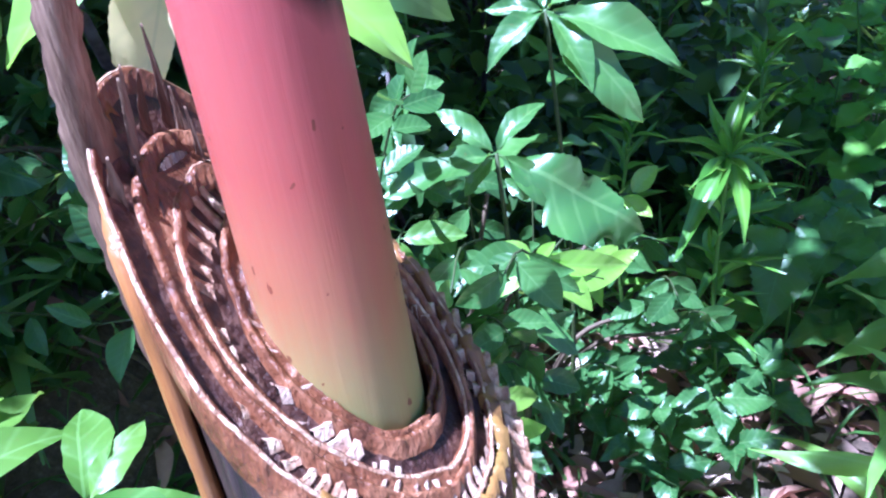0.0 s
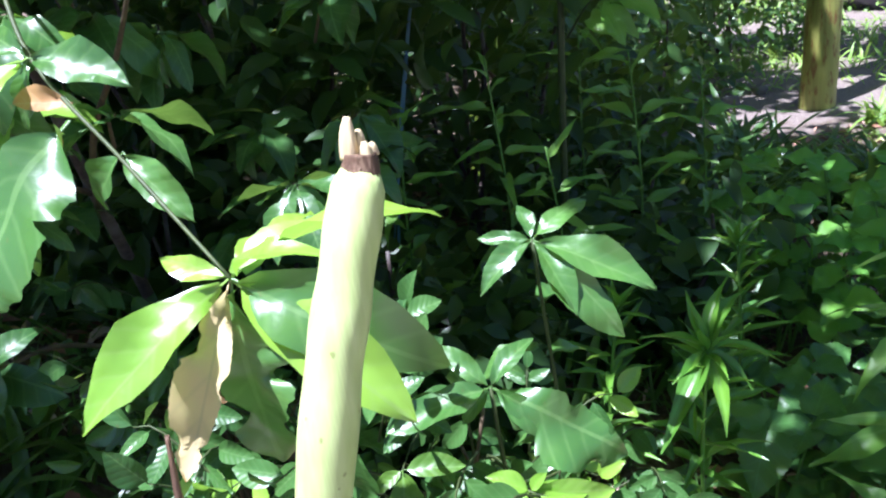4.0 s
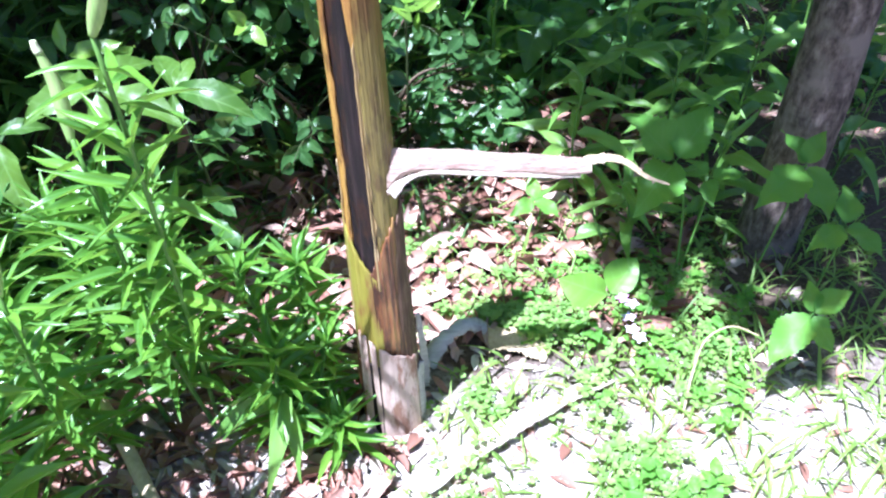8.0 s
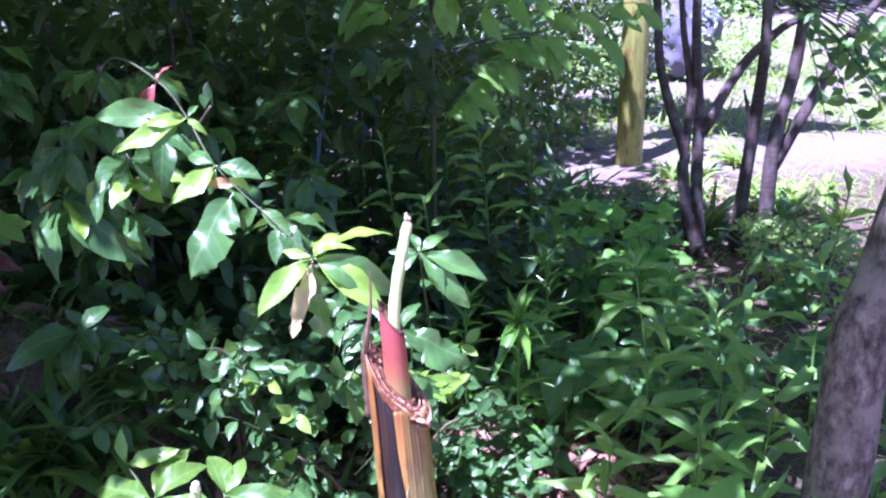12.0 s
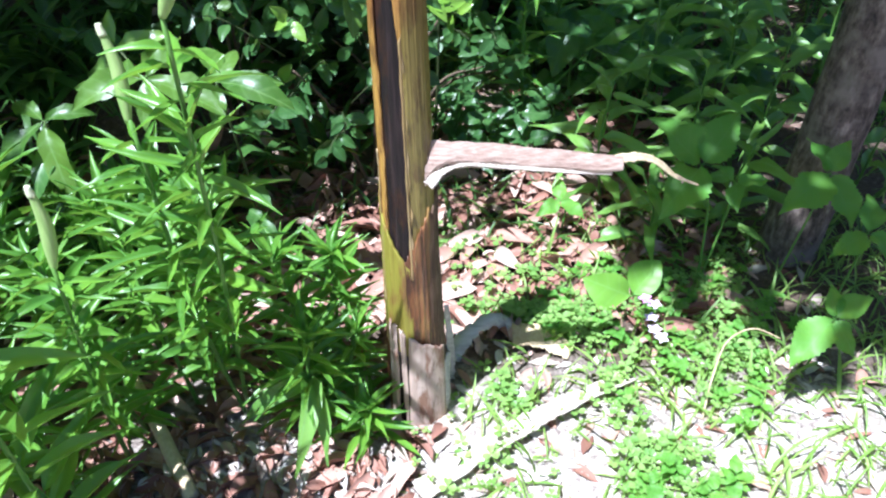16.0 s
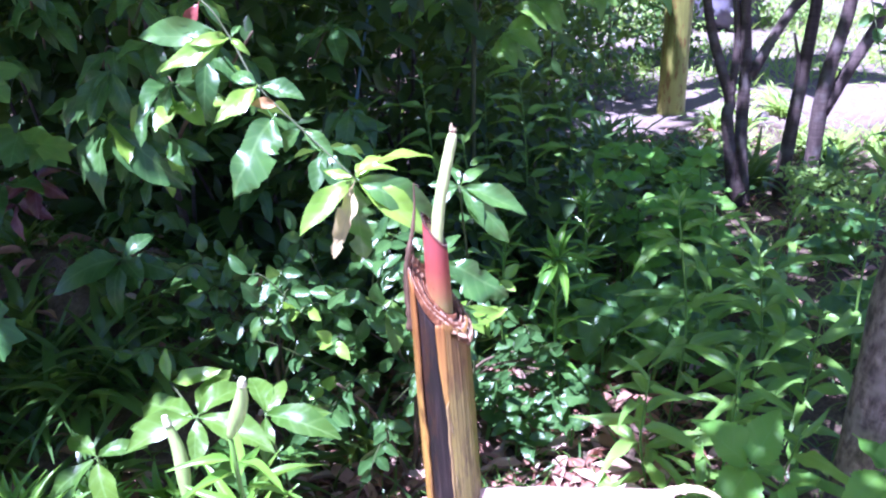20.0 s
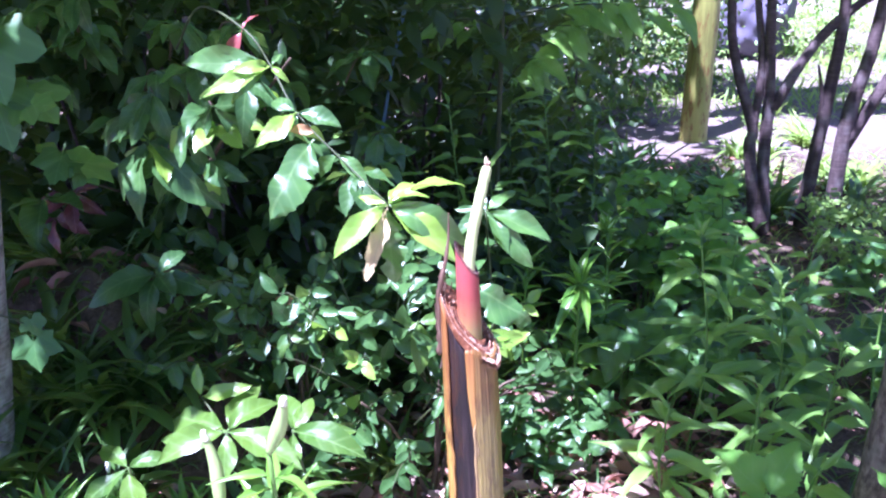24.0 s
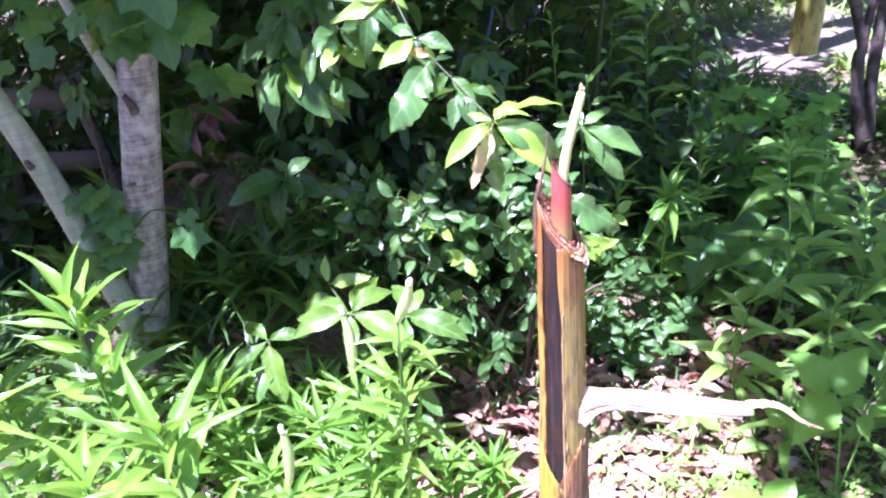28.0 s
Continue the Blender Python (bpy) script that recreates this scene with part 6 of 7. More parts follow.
def many_stems():
    t = thing("shrub_tree", "dark-barked shrub with many forking stems", "tree", (1.55, 3.1, 0))
    runs = (([(1.42, 3.12, -0.05), (1.33, 3.1, 0.48), (1.33, 3.1, 0.60), (1.20, 3.1, 1.0), (1.16, 3.1, 1.36), (1.1, 3.1, 2.2)], (0.036, 0.018)),
            ([(1.335, 3.1, 0.58), (1.35, 3.11, 0.93), (1.29, 3.12, 1.36), (1.25, 3.1, 2.1)], (0.024, 0.012)),
            ([(1.45, 3.08, -0.05), (1.41, 3.1, 0.40), (1.40, 3.1, 0.78), (1.37, 3.1, 1.13), (1.36, 3.1, 1.5), (1.4, 3.1, 2.3)], (0.038, 0.018)),
            ([(1.42, 3.09, 0.70), (1.60, 3.1, 1.03), (1.78, 3.1, 1.21), (1.94, 3.1, 1.31), (2.2, 3.1, 1.6)], (0.030, 0.012)),
            ([(1.66, 3.15, -0.05), (1.69, 3.12, 0.55), (1.72, 3.1, 1.05), (1.72, 3.1, 1.4), (1.75, 3.1, 2.2)], (0.040, 0.018)),
            ([(1.69, 3.12, 0.55), (1.67, 3.1, 0.75), (1.63, 3.1, 0.92)], (0.018, 0.006)),
            ([(1.76, 3.0, -0.05), (1.77, 3.0, 0.62), (1.84, 3.0, 1.02), (1.87, 3.0, 1.4), (1.9, 3.0, 2.2)], (0.044, 0.020)),
            ([(1.775, 3.0, 0.52), (1.94, 3.0, 0.85), (2.08, 3.0, 1.14), (2.19, 3.0, 1.3), (2.4, 3.0, 1.6)], (0.034, 0.016)))
    for i, (run, r) in enumerate(runs):
        tube_part("stem", run, r, DARK_BARK, t, sides=12, wobble=0.14, seed=i)
    hub = Vector((1.62, 2.55, 1.42))
    for k in range(16):
        e = Vector((rnd.uniform(1.42, 1.95), rnd.uniform(1.65, 2.25), rnd.uniform(0.98, 1.42)))
        m = hub.lerp(e, 0.55) + Vector((0, 0, 0.05))
        tube_part("twig", [hub, m, e], (0.004, 0.0015), GREEN_TWIG, t, sides=5, steps=4)
        for q in range(7):
            b = m.lerp(e, q / 6)
            put_leaf(t, "oval", BROAD, b, (rnd.uniform(-0.9, 0.9), rnd.uniform(-0.8, 0.3), rnd.uniform(-0.6, 0.3)), rnd.uniform(0.055, 0.085), rnd.uniform(1.0, 1.3), (0, -0.6, 0.8), roll=rnd.uniform(-0.4, 0.4))


many_stems()


def sapling():
    t = thing("sapling", "slender sapling with a thin greenish stem", "sapling", (-0.05, 2.2, 0))
    tube_part("stem", [(-0.02, 2.2, -0.03), (-0.01, 2.2, 0.6), (0.02, 2.2, 1.2), (0.05, 2.2, 1.8), (0.06, 2.2, 2.4)], (0.012, 0.008), GREEN_TWIG, t, sides=8)
    for z, x, y, h in ((1.22, 0.30, 2.12, 1.30), (1.30, 0.48, 2.1, 1.40), (1.34, 0.66, 2.05, 1.36), (1.26, -0.16, 2.1, 1.34), (1.42, -0.24, 2.15, 1.56), (1.45, 0.40, 2.0, 1.56), (1.5, 0.1, 1.9, 1.62), (1.6, 0.7, 2.2, 1.7), (1.6, -0.4, 2.2, 1.75), (1.4, 0.85, 2.2, 1.48), (1.05, 0.16, 2.1, 1.18)):
        q, e = Vector((0.03, 2.2, z)), Vector((x, y, h))
        tube_part("twig", [q, q.lerp(e, 0.5) + Vector((0, 0, 0.03)), e], (0.004, 0.0018), GREEN_TWIG, t, sides=5, steps=4)
        for k in range(4):
            b = q.lerp(e, 0.55 + 0.15 * k)
            for side in (-1, 1):
                d = (e - q).normalized() * 0.7 + Vector((rnd.uniform(-0.3, 0.3), side * rnd.uniform(0.3, 0.9), rnd.uniform(-0.9, 0.0)))
                put_leaf(t, "long", HERB, b, d, rnd.uniform(0.15, 0.20), 0.95, (0, -0.7, 0.8), roll=rnd.uniform(-0.4, 0.4))


sapling()


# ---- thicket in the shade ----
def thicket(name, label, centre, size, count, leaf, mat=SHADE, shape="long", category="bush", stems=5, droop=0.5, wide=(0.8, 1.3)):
    c, s = Vector(centre), Vector(size)
    t = thing(name, label, category, (c.x, c.y, 0))
    for i in range(stems):
        q = c + Vector((rnd.uniform(-0.6, 0.6) * s.x, rnd.uniform(-0.5, 0.5) * s.y, rnd.uniform(0.2, 0.8) * s.z))
        tube_part("stem", [(c.x + rnd.uniform(-0.3, 0.3) * s.x, c.y + rnd.uniform(-0.3, 0.3) * s.y, -0.05), Vector((c.x, c.y, 0)).lerp(q, 0.6) + Vector((rnd.uniform(-0.1, 0.1), 0, 0)), q], (0.012, 0.005), DARK_BARK, t, sides=6, steps=4)
    placed = []
    while len(placed) < count:
        u = Vector((rnd.uniform(-1, 1), rnd.uniform(-1, 1), rnd.uniform(-1, 1)))
        if u.length > 1 or (u.length < 0.55 and rnd.random() < 0.6):
            continue
        q = Vector((c.x + u.x * s.x, c.y + u.y * s.y, c.z + u.z * s.z))
        q += Vector((noise.noise(q * 2.0), noise.noise(q * 2.0 + Vector((5, 0, 0))), noise.noise(q * 2.0 + Vector((0, 5, 0))))) * 0.25
        if q.z < 0.03:
            continue
        placed.append((q, direction(rnd.uniform(0, 6.28), rnd.uniform(-0.9, 0.35)), rnd.uniform(*leaf) * 1.3, rnd.uniform(*wide), (rnd.uniform(-0.5, 0.5), rnd.uniform(-1.2, 0.1), 1)))
    tagged(part("foliage", joined_leaves("foliage", placed, mat, t, 4, shape, droop, 0.3, len(placed)), mat, t), kind="stuff")
    return t


DARK = "dense bush in deep shade, its leaves darkened for it"
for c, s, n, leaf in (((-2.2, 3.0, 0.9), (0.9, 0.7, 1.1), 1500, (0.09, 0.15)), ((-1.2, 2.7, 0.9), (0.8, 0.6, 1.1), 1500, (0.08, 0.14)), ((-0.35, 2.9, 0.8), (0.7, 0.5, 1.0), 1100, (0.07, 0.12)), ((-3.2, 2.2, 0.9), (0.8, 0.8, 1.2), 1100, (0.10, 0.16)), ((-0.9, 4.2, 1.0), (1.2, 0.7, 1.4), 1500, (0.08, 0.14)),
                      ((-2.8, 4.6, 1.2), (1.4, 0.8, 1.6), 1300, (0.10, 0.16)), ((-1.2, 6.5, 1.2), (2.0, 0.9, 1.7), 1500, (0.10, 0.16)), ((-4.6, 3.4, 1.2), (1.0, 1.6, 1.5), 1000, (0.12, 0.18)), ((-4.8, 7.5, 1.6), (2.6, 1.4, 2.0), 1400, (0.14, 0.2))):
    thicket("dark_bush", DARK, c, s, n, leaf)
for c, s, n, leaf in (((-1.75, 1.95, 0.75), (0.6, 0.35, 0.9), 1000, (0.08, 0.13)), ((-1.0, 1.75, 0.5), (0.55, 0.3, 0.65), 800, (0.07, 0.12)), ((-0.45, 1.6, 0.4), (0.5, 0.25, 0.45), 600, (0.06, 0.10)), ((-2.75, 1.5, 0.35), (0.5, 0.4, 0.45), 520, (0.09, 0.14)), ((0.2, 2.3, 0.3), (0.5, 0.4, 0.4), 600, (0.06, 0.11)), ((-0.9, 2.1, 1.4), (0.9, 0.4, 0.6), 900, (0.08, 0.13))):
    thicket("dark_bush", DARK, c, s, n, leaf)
# far bushes added to close bright gaps with dark leaves
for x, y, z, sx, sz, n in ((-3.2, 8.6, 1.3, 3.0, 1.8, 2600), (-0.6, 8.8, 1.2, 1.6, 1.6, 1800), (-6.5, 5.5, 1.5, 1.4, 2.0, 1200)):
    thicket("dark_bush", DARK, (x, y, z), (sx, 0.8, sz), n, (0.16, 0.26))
thicket("green_bush", "dense green bush beside the path", (0.35, 5.6, 0.6), (0.9, 0.7, 0.8), 1200, (0.07, 0.12), STRAP)
thicket("fine_bush", "rounded bush with fine leaves at the path", (1.10, 6.9, 0.65), (1.15, 0.6, 0.95), 3800, (0.05, 0.09), STRAP)
thicket("green_bush", "loose green bush beside the path", (0.15, 4.9, 0.40), (0.40, 0.5, 0.60), 900, (0.06, 0.11), STRAP)
thicket("green_bush", "loose green bush under the trees", (0.1, 3.6, 0.4), (0.6, 0.4, 0.6), 900, (0.06, 0.11), STRAP)
thicket("fine_bush", "low bush beside the dark stems", (1.85, 2.6, 0.2), (0.35, 0.3, 0.25), 900, (0.02, 0.045), GRASS)
thicket("fine_bush", "loose bush at the edge of the sunny ground", (2.9, 8.6, 0.4), (1.2, 0.6, 0.6), 1500, (0.05, 0.08), CLOVER)
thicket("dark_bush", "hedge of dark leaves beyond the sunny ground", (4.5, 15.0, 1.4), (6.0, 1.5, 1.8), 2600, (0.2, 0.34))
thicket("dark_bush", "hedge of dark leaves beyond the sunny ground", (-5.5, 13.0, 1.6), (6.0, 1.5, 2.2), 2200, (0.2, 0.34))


def strap_clump(x, y, n, length, mat=STRAP, label="clump of arching strap-like leaves", shape="strap", wide=(0.9, 1.5)):
    z = ground_height(x, y)
    c = thing("strap_leaf_clump", label, "plant", (x, y, z), "strap-leaved clumps")
    spots = [((x + rnd.gauss(0, 0.03), y + rnd.gauss(0, 0.03), z), direction(rnd.uniform(0, 6.28), rnd.uniform(0.7, 1.4)), rnd.uniform(*length), rnd.uniform(*wide)) for _ in range(n)]
    if y < 2.2:
        for q, d, size, w in spots:
            put_leaf(c, "strap", mat, q, d, size, w, roll=rnd.uniform(-0.3, 0.3))
        return
    placed = [(q, d, size, w, (0, 0, 1)) for q, d, size, w in spots]
    tagged(part("leaves", joined_leaves("leaves", placed, mat, c, 7, shape, 1.2, 0.5, int(x * 100) % 50), mat, c), kind="stuff")


for _ in range(48):
    x = rnd.uniform(-1.0, 0.9)
    y = rnd.uniform(1.5, 4.3) if x < 0.4 else rnd.uniform(2.7, 4.2)
    strap_clump(x, y, rnd.randint(14, 24), (0.25, 0.50))
for _ in range(8):
    strap_clump(rnd.uniform(-1.1, -0.2), rnd.uniform(0.8, 1.5), rnd.randint(10, 16), (0.25, 0.42))
for _ in range(16):
    strap_clump(rnd.uniform(-1.40, -0.72), rnd.uniform(0.42, 1.0), rnd.randint(12, 16), (0.22, 0.36))
for x, y, h in ((-1.14, 0.40, 0.34), (-0.98, 0.46, 0.30), (-0.84, 0.50, 0.28)):
    z = ground_height(x, y)
    lily((x, y, z), (x + 0.01, y - 0.03, z + h), 16, (0.12, 0.16), label="shaded lily shoot growing by the maple")
for _ in range(34):
    strap_clump(rnd.uniform(-2.6, -1.1), rnd.uniform(0.30, 1.35), rnd.randint(14, 20), (0.2, 0.36))
for _ in range(18):
    strap_clump(rnd.uniform(-1.45, -0.75), rnd.uniform(0.20, 0.55), rnd.randint(12, 18), (0.20, 0.34))
for _ in range(22):
    strap_clump(rnd.uniform(0.45, 1.35), rnd.uniform(3.0, 3.8), rnd.randint(14, 22), (0.20, 0.36))
for _ in range(14):
    strap_clump(rnd.uniform(1.5, 2.6), rnd.uniform(3.4, 5.2), rnd.randint(16, 24), (0.15, 0.32), GRASS, "tuft of pale sunlit grass")
for x, y in ((1.15, 3.25), (1.25, 3.45), (1.55, 3.3), (1.95, 3.2), (1.05, 3.5), (1.35, 3.5)):
    strap_clump(x, y, 26, (0.28, 0.42))


# ---- things on the ground ----
def scatter(n, lo, hi, keep=None, seed=0):
    r = random.Random(seed)
    out = []
    while len(out) < n:
        x, y = r.uniform(lo[0], hi[0]), r.uniform(lo[1], hi[1])
        if keep and r.random() > keep(x, y):
            continue
        out.append((x, y, ground_height(x, y), r))
    return out


def litter(name, label, spots, size, mat, seed, shape="long", lift=0.02, flat=1.0):
    placed = []
    for x, y, z, r in spots:
        placed.append(((x, y, z + r.uniform(0.002, lift)), direction(r.uniform(0, 6.28), r.uniform(-0.15, 0.35) * flat), r.uniform(*size), r.uniform(0.45, 0.95), (r.uniform(-0.9, 0.9) * flat, r.uniform(-0.9, 0.9) * flat, 1)))
    tagged(new(name, joined_leaves(name, placed, mat, None, 6, shape, 0.9 * flat, 0.9 * flat, seed)), label, "leaf litter", kind="stuff")


litter("leaf_litter", "reddish brown fallen leaves covering the soil", scatter(1200, (-1.6, 0.25), (0.8, 1.5), lambda x, y: 0.12 if x < -0.75 else 1 if y < 0.9 else 0.5, 1), (0.08, 0.16), LITTER, 1, lift=0.03)
litter("leaf_litter", "large curled reddish leaves behind the stump", scatter(240, (-0.35, 0.24), (0.58, 0.88), None, 23), (0.11, 0.17), LITTER, 23, lift=0.035, flat=0.7)
litter("leaf_litter", "a few large tan leaves by the maple", scatter(22, (-1.16, 0.40), (-0.86, 0.66), None, 29), (0.10, 0.15), LITTER, 29, lift=0.09, flat=0.7)
litter("leaf_litter", "brown fallen leaves under the shrubs", scatter(1600, (-2.2, 1.2), (2.0, 4.5), None, 2), (0.05, 0.10), LITTER, 2)
litter("leaf_litter", "brown fallen leaves among the lilies", scatter(1000, (-1.1, -0.65), (0.05, 0.3), None, 3), (0.06, 0.13), LITTER, 3)
litter("bleached_litter", "sun-bleached leaves and chips in the clearing", scatter(1000, (-0.3, -0.6), (1.1, 0.6), lambda x, y: max(0.12, min(1, 0.9 - y * 1.4)), 4), (0.025, 0.085), PALE_LITTER, 4, lift=0.005, flat=0.35)
litter("leaf_litter", "scattered reddish brown leaves in the clearing", scatter(150, (0.1, -0.5), (1.15, 0.6), None, 17), (0.03, 0.09), LITTER, 17, lift=0.008, flat=0.5)


def clover_patch():
    verts, faces = [], []
    base = [(0, 0), (-0.35, 0.35), (-0.48, 0.72), (-0.28, 1.0), (0, 0.88), (0.28, 1.0), (0.48, 0.72), (0.35, 0.35)]

    def patch(x, y):
        return (0.25 if y < -0.09 or x > 0.62 else 1 if y < 0.28 else 0.12) * max(0.02, min(1, 0.30 + 2.6 * noise.noise(Vector((x * 4.5, y * 4.5, 1))) - 0.9 * max(0, -0.20 - y) * 3))

    for x, y, z, r in scatter(1000, (-0.02, -0.5), (0.85, 0.62), patch, 5):
        h, a, s = r.uniform(0.012, 0.060), r.uniform(0, 6.28), r.uniform(0.008, 0.021)
        for k in range(3):
            n = len(verts)
            c, d = math.cos(a + k * 2.09), math.sin(a + k * 2.09)
            t = r.uniform(-0.25, 0.35)
            for u, v in base:
                verts.append((x + s * (u * c - v * d), y + s * (u * d + v * c), z + h + s * v * t + abs(u) * s * 0.4))
            faces += [(n, n + 4, n + 3, n + 2, n + 1), (n, n + 7, n + 6, n + 5, n + 4)]
        n = len(verts)
        w = 0.0007
        verts += [(x - w, y, z - 0.005), (x + w, y, z - 0.005), (x + w, y, z + h), (x - w, y, z + h)]
        faces.append((n, n + 1, n + 2, n + 3))
    tagged(new("clover", mesh_of("clover", verts, faces, CLOVER)), "small bright clover covering the ground in patches", "clover", kind="stuff")


clover_patch()


def grass(name, label, spots, length, mat=GRASS, seed=0, wide=(0.4, 0.8)):
    placed = [((x, y, z - 0.004), direction(r.uniform(0, 6.28), r.uniform(0.5, 1.4)), r.uniform(*length), r.uniform(*wide), (0, 0, 1)) for x, y, z, r in spots]
    tagged(new(name, joined_leaves(name, placed, mat, None, 5, "strap", 1.2, 0.5, seed)), label, "grass", kind="stuff")


grass("grass", "thin grass blades at the clearing's edge", scatter(1100, (0.1, -0.45), (1.3, 0.75), lambda x, y: max(0.1, min(1, 0.2 + x * 0.8 + noise.noise(Vector((x * 4, y * 4, 6))))), 6), (0.06, 0.16), seed=6)
grass("grass", "short sunlit grass beside the dark stems", scatter(2600, (1.3, 0.6), (3.6, 4.4), None, 7), (0.06, 0.16), seed=7)
grass("grass", "thin grass under the shrubs", scatter(1800, (-1.2, 0.5), (1.3, 2.6), None, 8), (0.08, 0.22), STRAP, 8)
grass("grass", "sparse dry grass on the sunny ground", scatter(7000, (0.9, 5.4), (7, 12), lambda x, y: max(0.05, min(1, 0.50 + 1.6 * noise.noise(Vector((x * 0.9, y * 0.7, 3))))), 9), (0.08, 0.22), seed=9, wide=(0.8, 1.6))
grass("grass", "low weeds under the maple", scatter(1500, (-3.0, 0.2), (-1.2, 2.2), None, 14), (0.06, 0.16), STRAP, 14, (1.0, 2.2))
grass("grass", "small weeds and grass in the clearing", scatter(260, (-0.3, -0.55), (1.1, 0.1), lambda x, y: 1 if y > -0.1 else 0.35, 10), (0.02, 0.05), seed=10, wide=(1.2, 2.6))


def ground_clutter():
    s = thing("fallen_stalk", "long pale dry stalk lying on the ground", "fallen stalk", (0.25, -0.08, 0))
    ribbon("blade", [(0.02, -0.285, 0.018), (0.18, -0.16, 0.030), (0.34, -0.05, 0.036), (0.51, 0.06, 0.020)], lambda t: 0.027 - 0.009 * t, BLEACHED, s, (0, 0, 1), 0.006, curl=0.5)
    s = thing("fallen_stick", "pale weathered stick leaning in the lilies", "stick", (-0.62, -0.08, 0))
    tube_part("wood", [(-0.80, 0.10, 0.12), (-0.70, 0.00, 0.085), (-0.60, -0.12, 0.055), (-0.46, -0.31, 0.015)], (0.014, 0.017), PALE, s, sides=9, wobble=0.2)
    s = thing("dry_sheath_piece", "curled grey dry sheath lying by the stump", "dry sheath", (0.2, 0.2, 0))
    ribbon("strip", [(0.075, 0.10, 0.02), (0.11, 0.14, 0.065), (0.17, 0.18, 0.085), (0.215, 0.20, 0.05), (0.23, 0.20, 0.012)], lambda t: 0.020 - 0.004 * t, GREY_DRY, s, (0.2, -0.5, 0.9), 0.003, curl=-0.5)
    s = thing("dry_sheath_piece", "crumpled pale dry sheath lying by the stump", "dry sheath", (0.3, 0.17, 0))
    ribbon("strip", [(0.225, 0.17, 0.03), (0.27, 0.17, 0.035), (0.32, 0.16, 0.022), (0.37, 0.14, 0.01)], lambda t: 0.035 - 0.01 * t, PALE, s, (0, -0.2, 1), 0.003, curl=0.3)
    s = thing("dry_sheath_piece", "brown dry sheath lying behind the stump", "dry sheath", (-0.1, 0.12, 0))
    ribbon("strip", [(-0.04, 0.06, 0.05), (-0.10, 0.10, 0.03), (-0.16, 0.12, 0.012)], lambda t: 0.03 - 0.01 * t, TAN, s, (0, -0.5, 1), 0.003)
    s = thing("dry_sheath_piece", "upright grey dry strip beside the stump foot", "dry sheath", (0.075, 0.05, 0))
    ribbon("strip", [(0.068, 0.05, -0.01), (0.072, 0.045, 0.12), (0.064, 0.03, 0.27)], lambda t: 0.014 - 0.009 * t, GREY_DRY, s, (0.3, -1, 0.1), 0.002)
    s = thing("dry_tendril", "thin arched dry tendril standing in the grass", "tendril", (0.74, 0.08, 0))
    tube_part("strand", [(0.66, -0.05, 0.0), (0.685, 0.02, 0.07), (0.72, 0.08, 0.125), (0.78, 0.10, 0.15), (0.84, 0.08, 0.14)], (0.0025, 0.0015), PALE, s, sides=6)
    r = random.Random(12)
    for i in range(16):
        x, y = r.uniform(-0.5, 1.0), r.uniform(-0.4, 1.1)
        a = r.uniform(0, 3.14)
        L = r.uniform(0.04, 0.12)
        d = Vector((math.cos(a), math.sin(a), 0)) * L
        s = thing("fallen_twig", "short dry twig lying on the ground", "twig", (x, y, 0.012), "fallen twigs")
        tube_part("wood", [Vector((x, y, 0.012)) - d, Vector((x, y, 0.016 + 0.005)), Vector((x, y, 0.012)) + d], (0.0022, 0.0014), TWIG if i % 2 else PALE, s, sides=6, steps=3, wobble=0.2)


ground_clutter()


def small_weed(x, y, h, n, size, label):
    z = ground_height(x, y)
    w = thing("small_weed", label, "weed", (x, y, z), "weeds in the clearing")
    tube_part("stem", [(x, y, z - 0.01), (x + 0.005, y, z + h * 0.5), (x, y + 0.004, z + h)], (0.0016, 0.0010), STEM, w, sides=5, steps=3)
    turn = rnd.uniform(0, 6.28)
    for k in range(n):
        turn += 2.4
        put_leaf(w, "ovate", HYDR, (x, y, z + h * (0.35 + 0.65 * k / n)), direction(turn, rnd.uniform(-0.1, 0.5)), rnd.uniform(*size), rnd.uniform(0.9, 1.2))


for _ in range(34):
    x, y = rnd.uniform(0.30, 0.95), rnd.uniform(-0.10, 0.50)
    small_weed(x, y, rnd.uniform(0.03, 0.08), rnd.randint(5, 8), (0.022, 0.045), "small green weed in the clearing")
for x, y in ((0.50, -0.26), (0.56, -0.22), (0.62, -0.28), (0.53, -0.33), (0.68, -0.24), (0.60, -0.36), (0.47, -0.31)):
    small_weed(x, y, rnd.uniform(0.05, 0.09), 9, (0.03, 0.055), "bushy green weed on trodden soil")


def flower(x, y, h, mat, label):
    f = thing("wild_flower", label, "flower", (x, y, 0), "small flowers")
    tube_part("stem", [(x, y, -0.01), (x + 0.004, y, h * 0.5), (x, y, h)], (0.0014, 0.001), STEM, f, sides=5, steps=3)
    for k in range(5):
        put_leaf(f, "oval", mat, (x, y, h), direction(k * 1.257 + x * 40, 0.35), 0.020, 1.4, name="petal")
    for k in range(2):
        put_leaf(f, "oval", HYDR, (x, y, h * 0.4), direction(k * 3.1 + x * 20, 0.5), 0.025, 1.2)


flower(0.560, 0.250, 0.095, PINK_PETAL, "small pink-violet wild flower")
flower(0.582, 0.242, 0.085, PETAL, "small pale violet wild flower")
flower(0.570, 0.205, 0.075, PETAL, "small whitish wild flower")
flower(0.575, 0.172, 0.065, PETAL, "small whitish wild flower")
flower(0.590, 0.150, 0.060, PETAL, "small whitish wild flower")


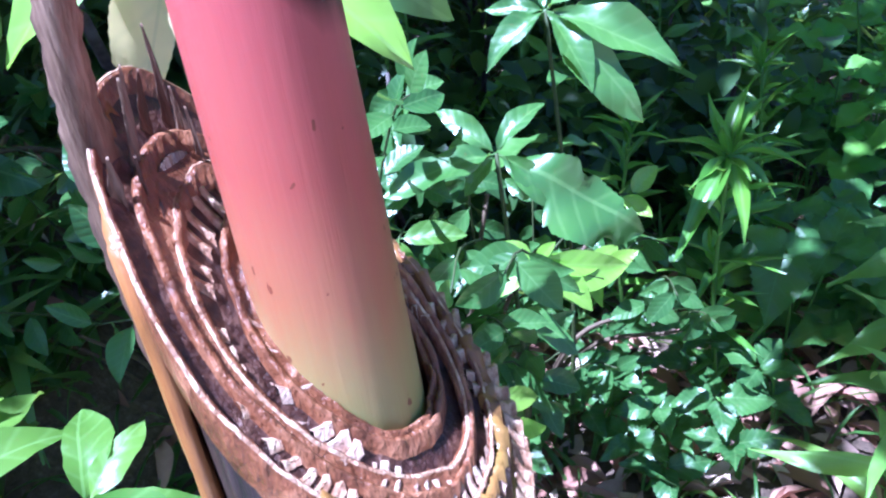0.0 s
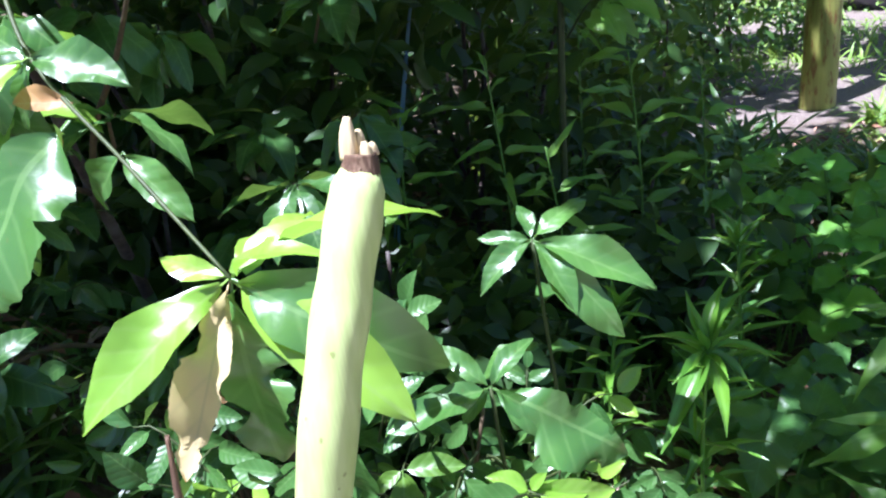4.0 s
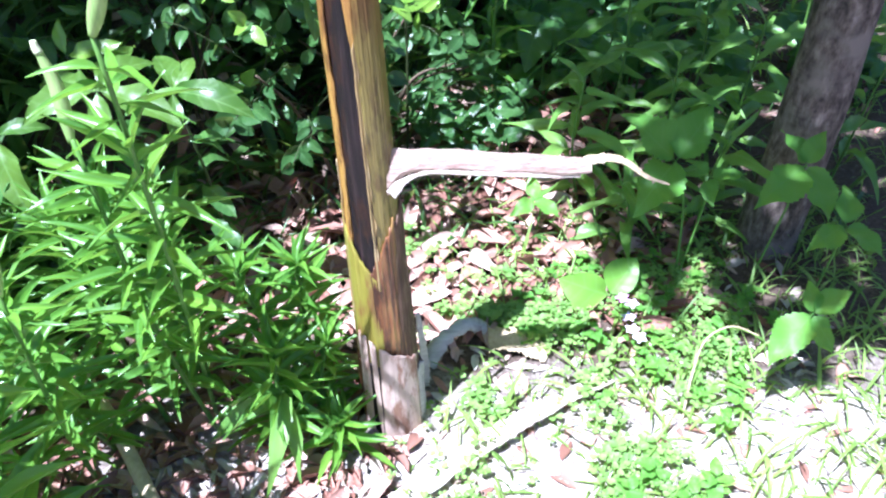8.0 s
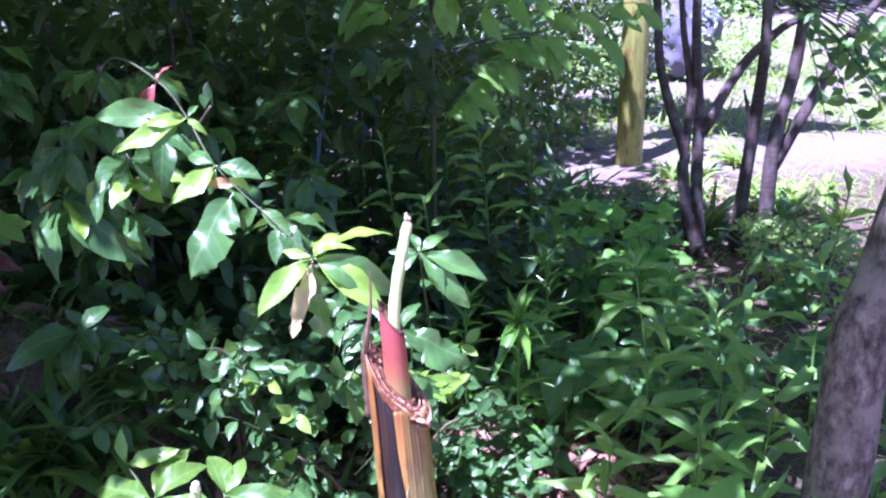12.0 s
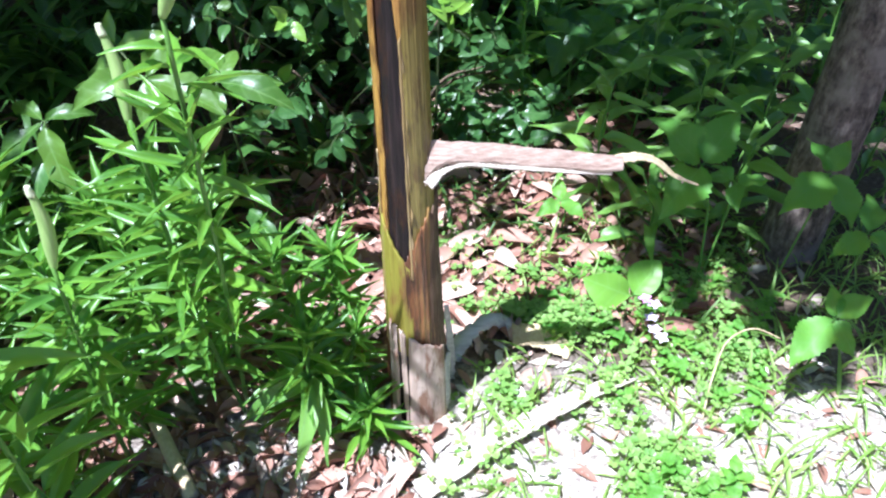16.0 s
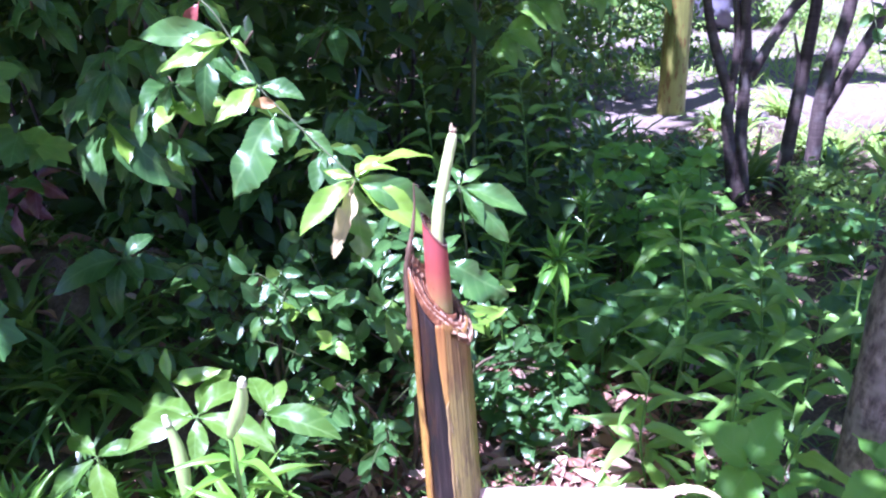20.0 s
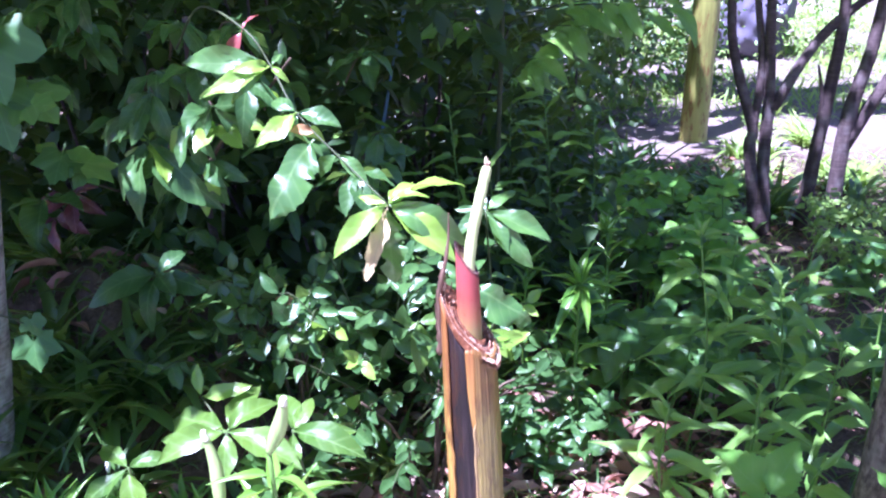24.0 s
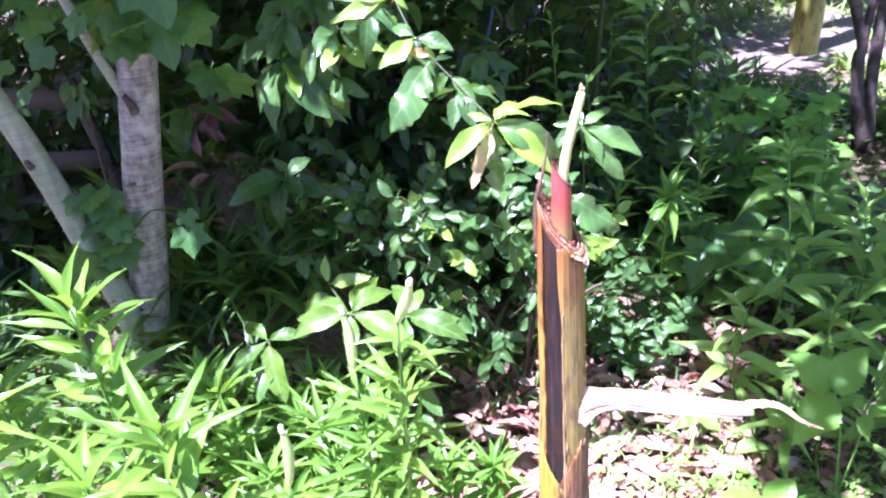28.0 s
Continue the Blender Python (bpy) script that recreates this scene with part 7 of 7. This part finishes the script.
def far_things():
    c = thing("blue_cord", "faded blue cord hanging down in the thicket", "cord", (-0.6, 2.35, 0))
    tube_part("strand", [(-0.66, 2.35, 0.0), (-0.58, 2.35, 0.6), (-0.483, 2.35, 1.04), (-0.41, 2.35, 1.30), (-0.33, 2.35, 1.53), (-0.2, 2.35, 2.1)], (0.005, 0.005), CORD, c, sides=6)
    tube_part("strand", [(-0.65, 2.36, 0.3), (-0.50, 2.36, 0.95), (-0.425, 2.36, 1.28), (-0.345, 2.36, 1.53), (-0.21, 2.36, 2.1)], (0.003, 0.003), CORD, c, sides=6)
    ox, oy = -2.30, 1.45
    w = thing("old_crate", "broken weathered wooden crate in deep shade", "crate", (ox, oy, 0.40))
    for i, (x, y, z, sx, sy, sz, rot) in enumerate(((-0.20, -0.03, 0.28, 0.045, 0.045, 0.60, 8), (0.22, 0.0, 0.28, 0.045, 0.045, 0.60, -12), (0.0, -0.04, 0.50, 0.52, 0.03, 0.08, 3), (0.02, -0.04, 0.22, 0.52, 0.03, 0.08, -4), (0.0, 0.08, 0.03, 0.5, 0.3, 0.03, 0))):
        bm = bmesh.new()
        bmesh.ops.create_cube(bm, size=1, matrix=pose(x, y, z, 0, rot, 0) @ Matrix.Diagonal((sx, sy, sz, 1)))
        bmesh.ops.bevel(bm, geom=bm.edges[:], offset=0.005, segments=2, affect="EDGES")
        part("plank", bm, PLANK, w)
    # unidentified grey-violet object, given the shape of a boulder
    bm = bmesh.new()
    bmesh.ops.create_icosphere(bm, subdivisions=5, radius=0.62)
    for v in bm.verts:
        n = v.co.normalized()
        v.co *= 1 + 0.22 * noise.noise(n * 1.6 + Vector((4, 0, 2))) + 0.10 * noise.noise(n * 4.5) + 0.03 * noise.noise(n * 14)
        v.co.x *= 0.72
    tagged(part("boulder", bm, GREY_OBJECT, None), "large grey-violet object of unknown kind on sunny ground, built as a boulder", "boulder").location = (2.78, 8.75, 0.42)
    for i, (x, y, r) in enumerate(((0.95, 5.2, 0.10), (1.2, 5.5, 0.07), (2.0, 4.7, 0.09), (2.4, 5.2, 0.07), (0.7, 4.6, 0.08), (-2.35, 1.6, 0.12), (-2.6, 1.9, 0.09))):
        bm = bmesh.new()
        bmesh.ops.create_icosphere(bm, subdivisions=3, radius=r)
        for v in bm.verts:
            v.co *= 1 + 0.35 * noise.noise(v.co * (0.25 / r) * 6 + Vector((i * 3, 0, 0)))
            v.co.z *= 0.55
        me = bpy.data.meshes.new("stone")
        bm.to_mesh(me)
        bm.free()
        me.shade_smooth()
        me.materials.append(STONE)
        ob = new("stone", me)
        ob.location = (x, y, r * 0.2)
        tagged(ob, "half-buried rounded garden stone", "stone", "garden stones")


far_things()


# broad toothed leaves standing before the dark stems
for x, y, h in ((0.66, 2.15, 0.50), (0.80, 2.30, 0.58), (0.93, 2.12, 0.50), (1.02, 2.40, 0.50), (0.58, 2.45, 0.52), (0.98, 2.05, 0.42), (0.76, 2.02, 0.40)):
    tiers = []
    for k in range(4):
        centre = (x + rnd.uniform(-0.07, 0.07), y + rnd.uniform(-0.07, 0.07), h * (0.5 + 0.18 * k))
        turn = rnd.uniform(0, 6.28)
        tiers.append((centre, [tuple(direction(turn + 1.57 * j, rnd.uniform(-0.5, 0.2)) * rnd.uniform(0.09, 0.14)) for j in range(4)]))
    broad_plant((x, y, 0), None, tiers, "upright plant with broad toothed green leaves", HYDR, "ovate", 1.15)

# a low plant with long hanging leaves between the lilies and the stump
hanging = broad_plant((-0.215, -0.09, 0), None, [], "low plant with long hanging glossy leaves")
tube_part("stem", [(-0.215, -0.09, -0.01), (-0.21, -0.095, 0.10), (-0.215, -0.11, 0.19)], (0.004, 0.0025), STEM, hanging, sides=6)
tips(hanging, "herb", HERB, (-0.215, -0.11, 0.19), [(-0.015, -0.165, -0.155), (0.028, -0.135, -0.145), (-0.150, -0.075, -0.110), (-0.055, -0.03, 0.06), (0.06, 0.02, 0.05)], 1.05, (0, -0.9, 0.8))
litter("leaf_litter", "bleached dry leaves under the lilies", scatter(320, (-0.60, -0.55), (-0.02, -0.14), None, 31), (0.04, 0.08), PALE_LITTER, 31)
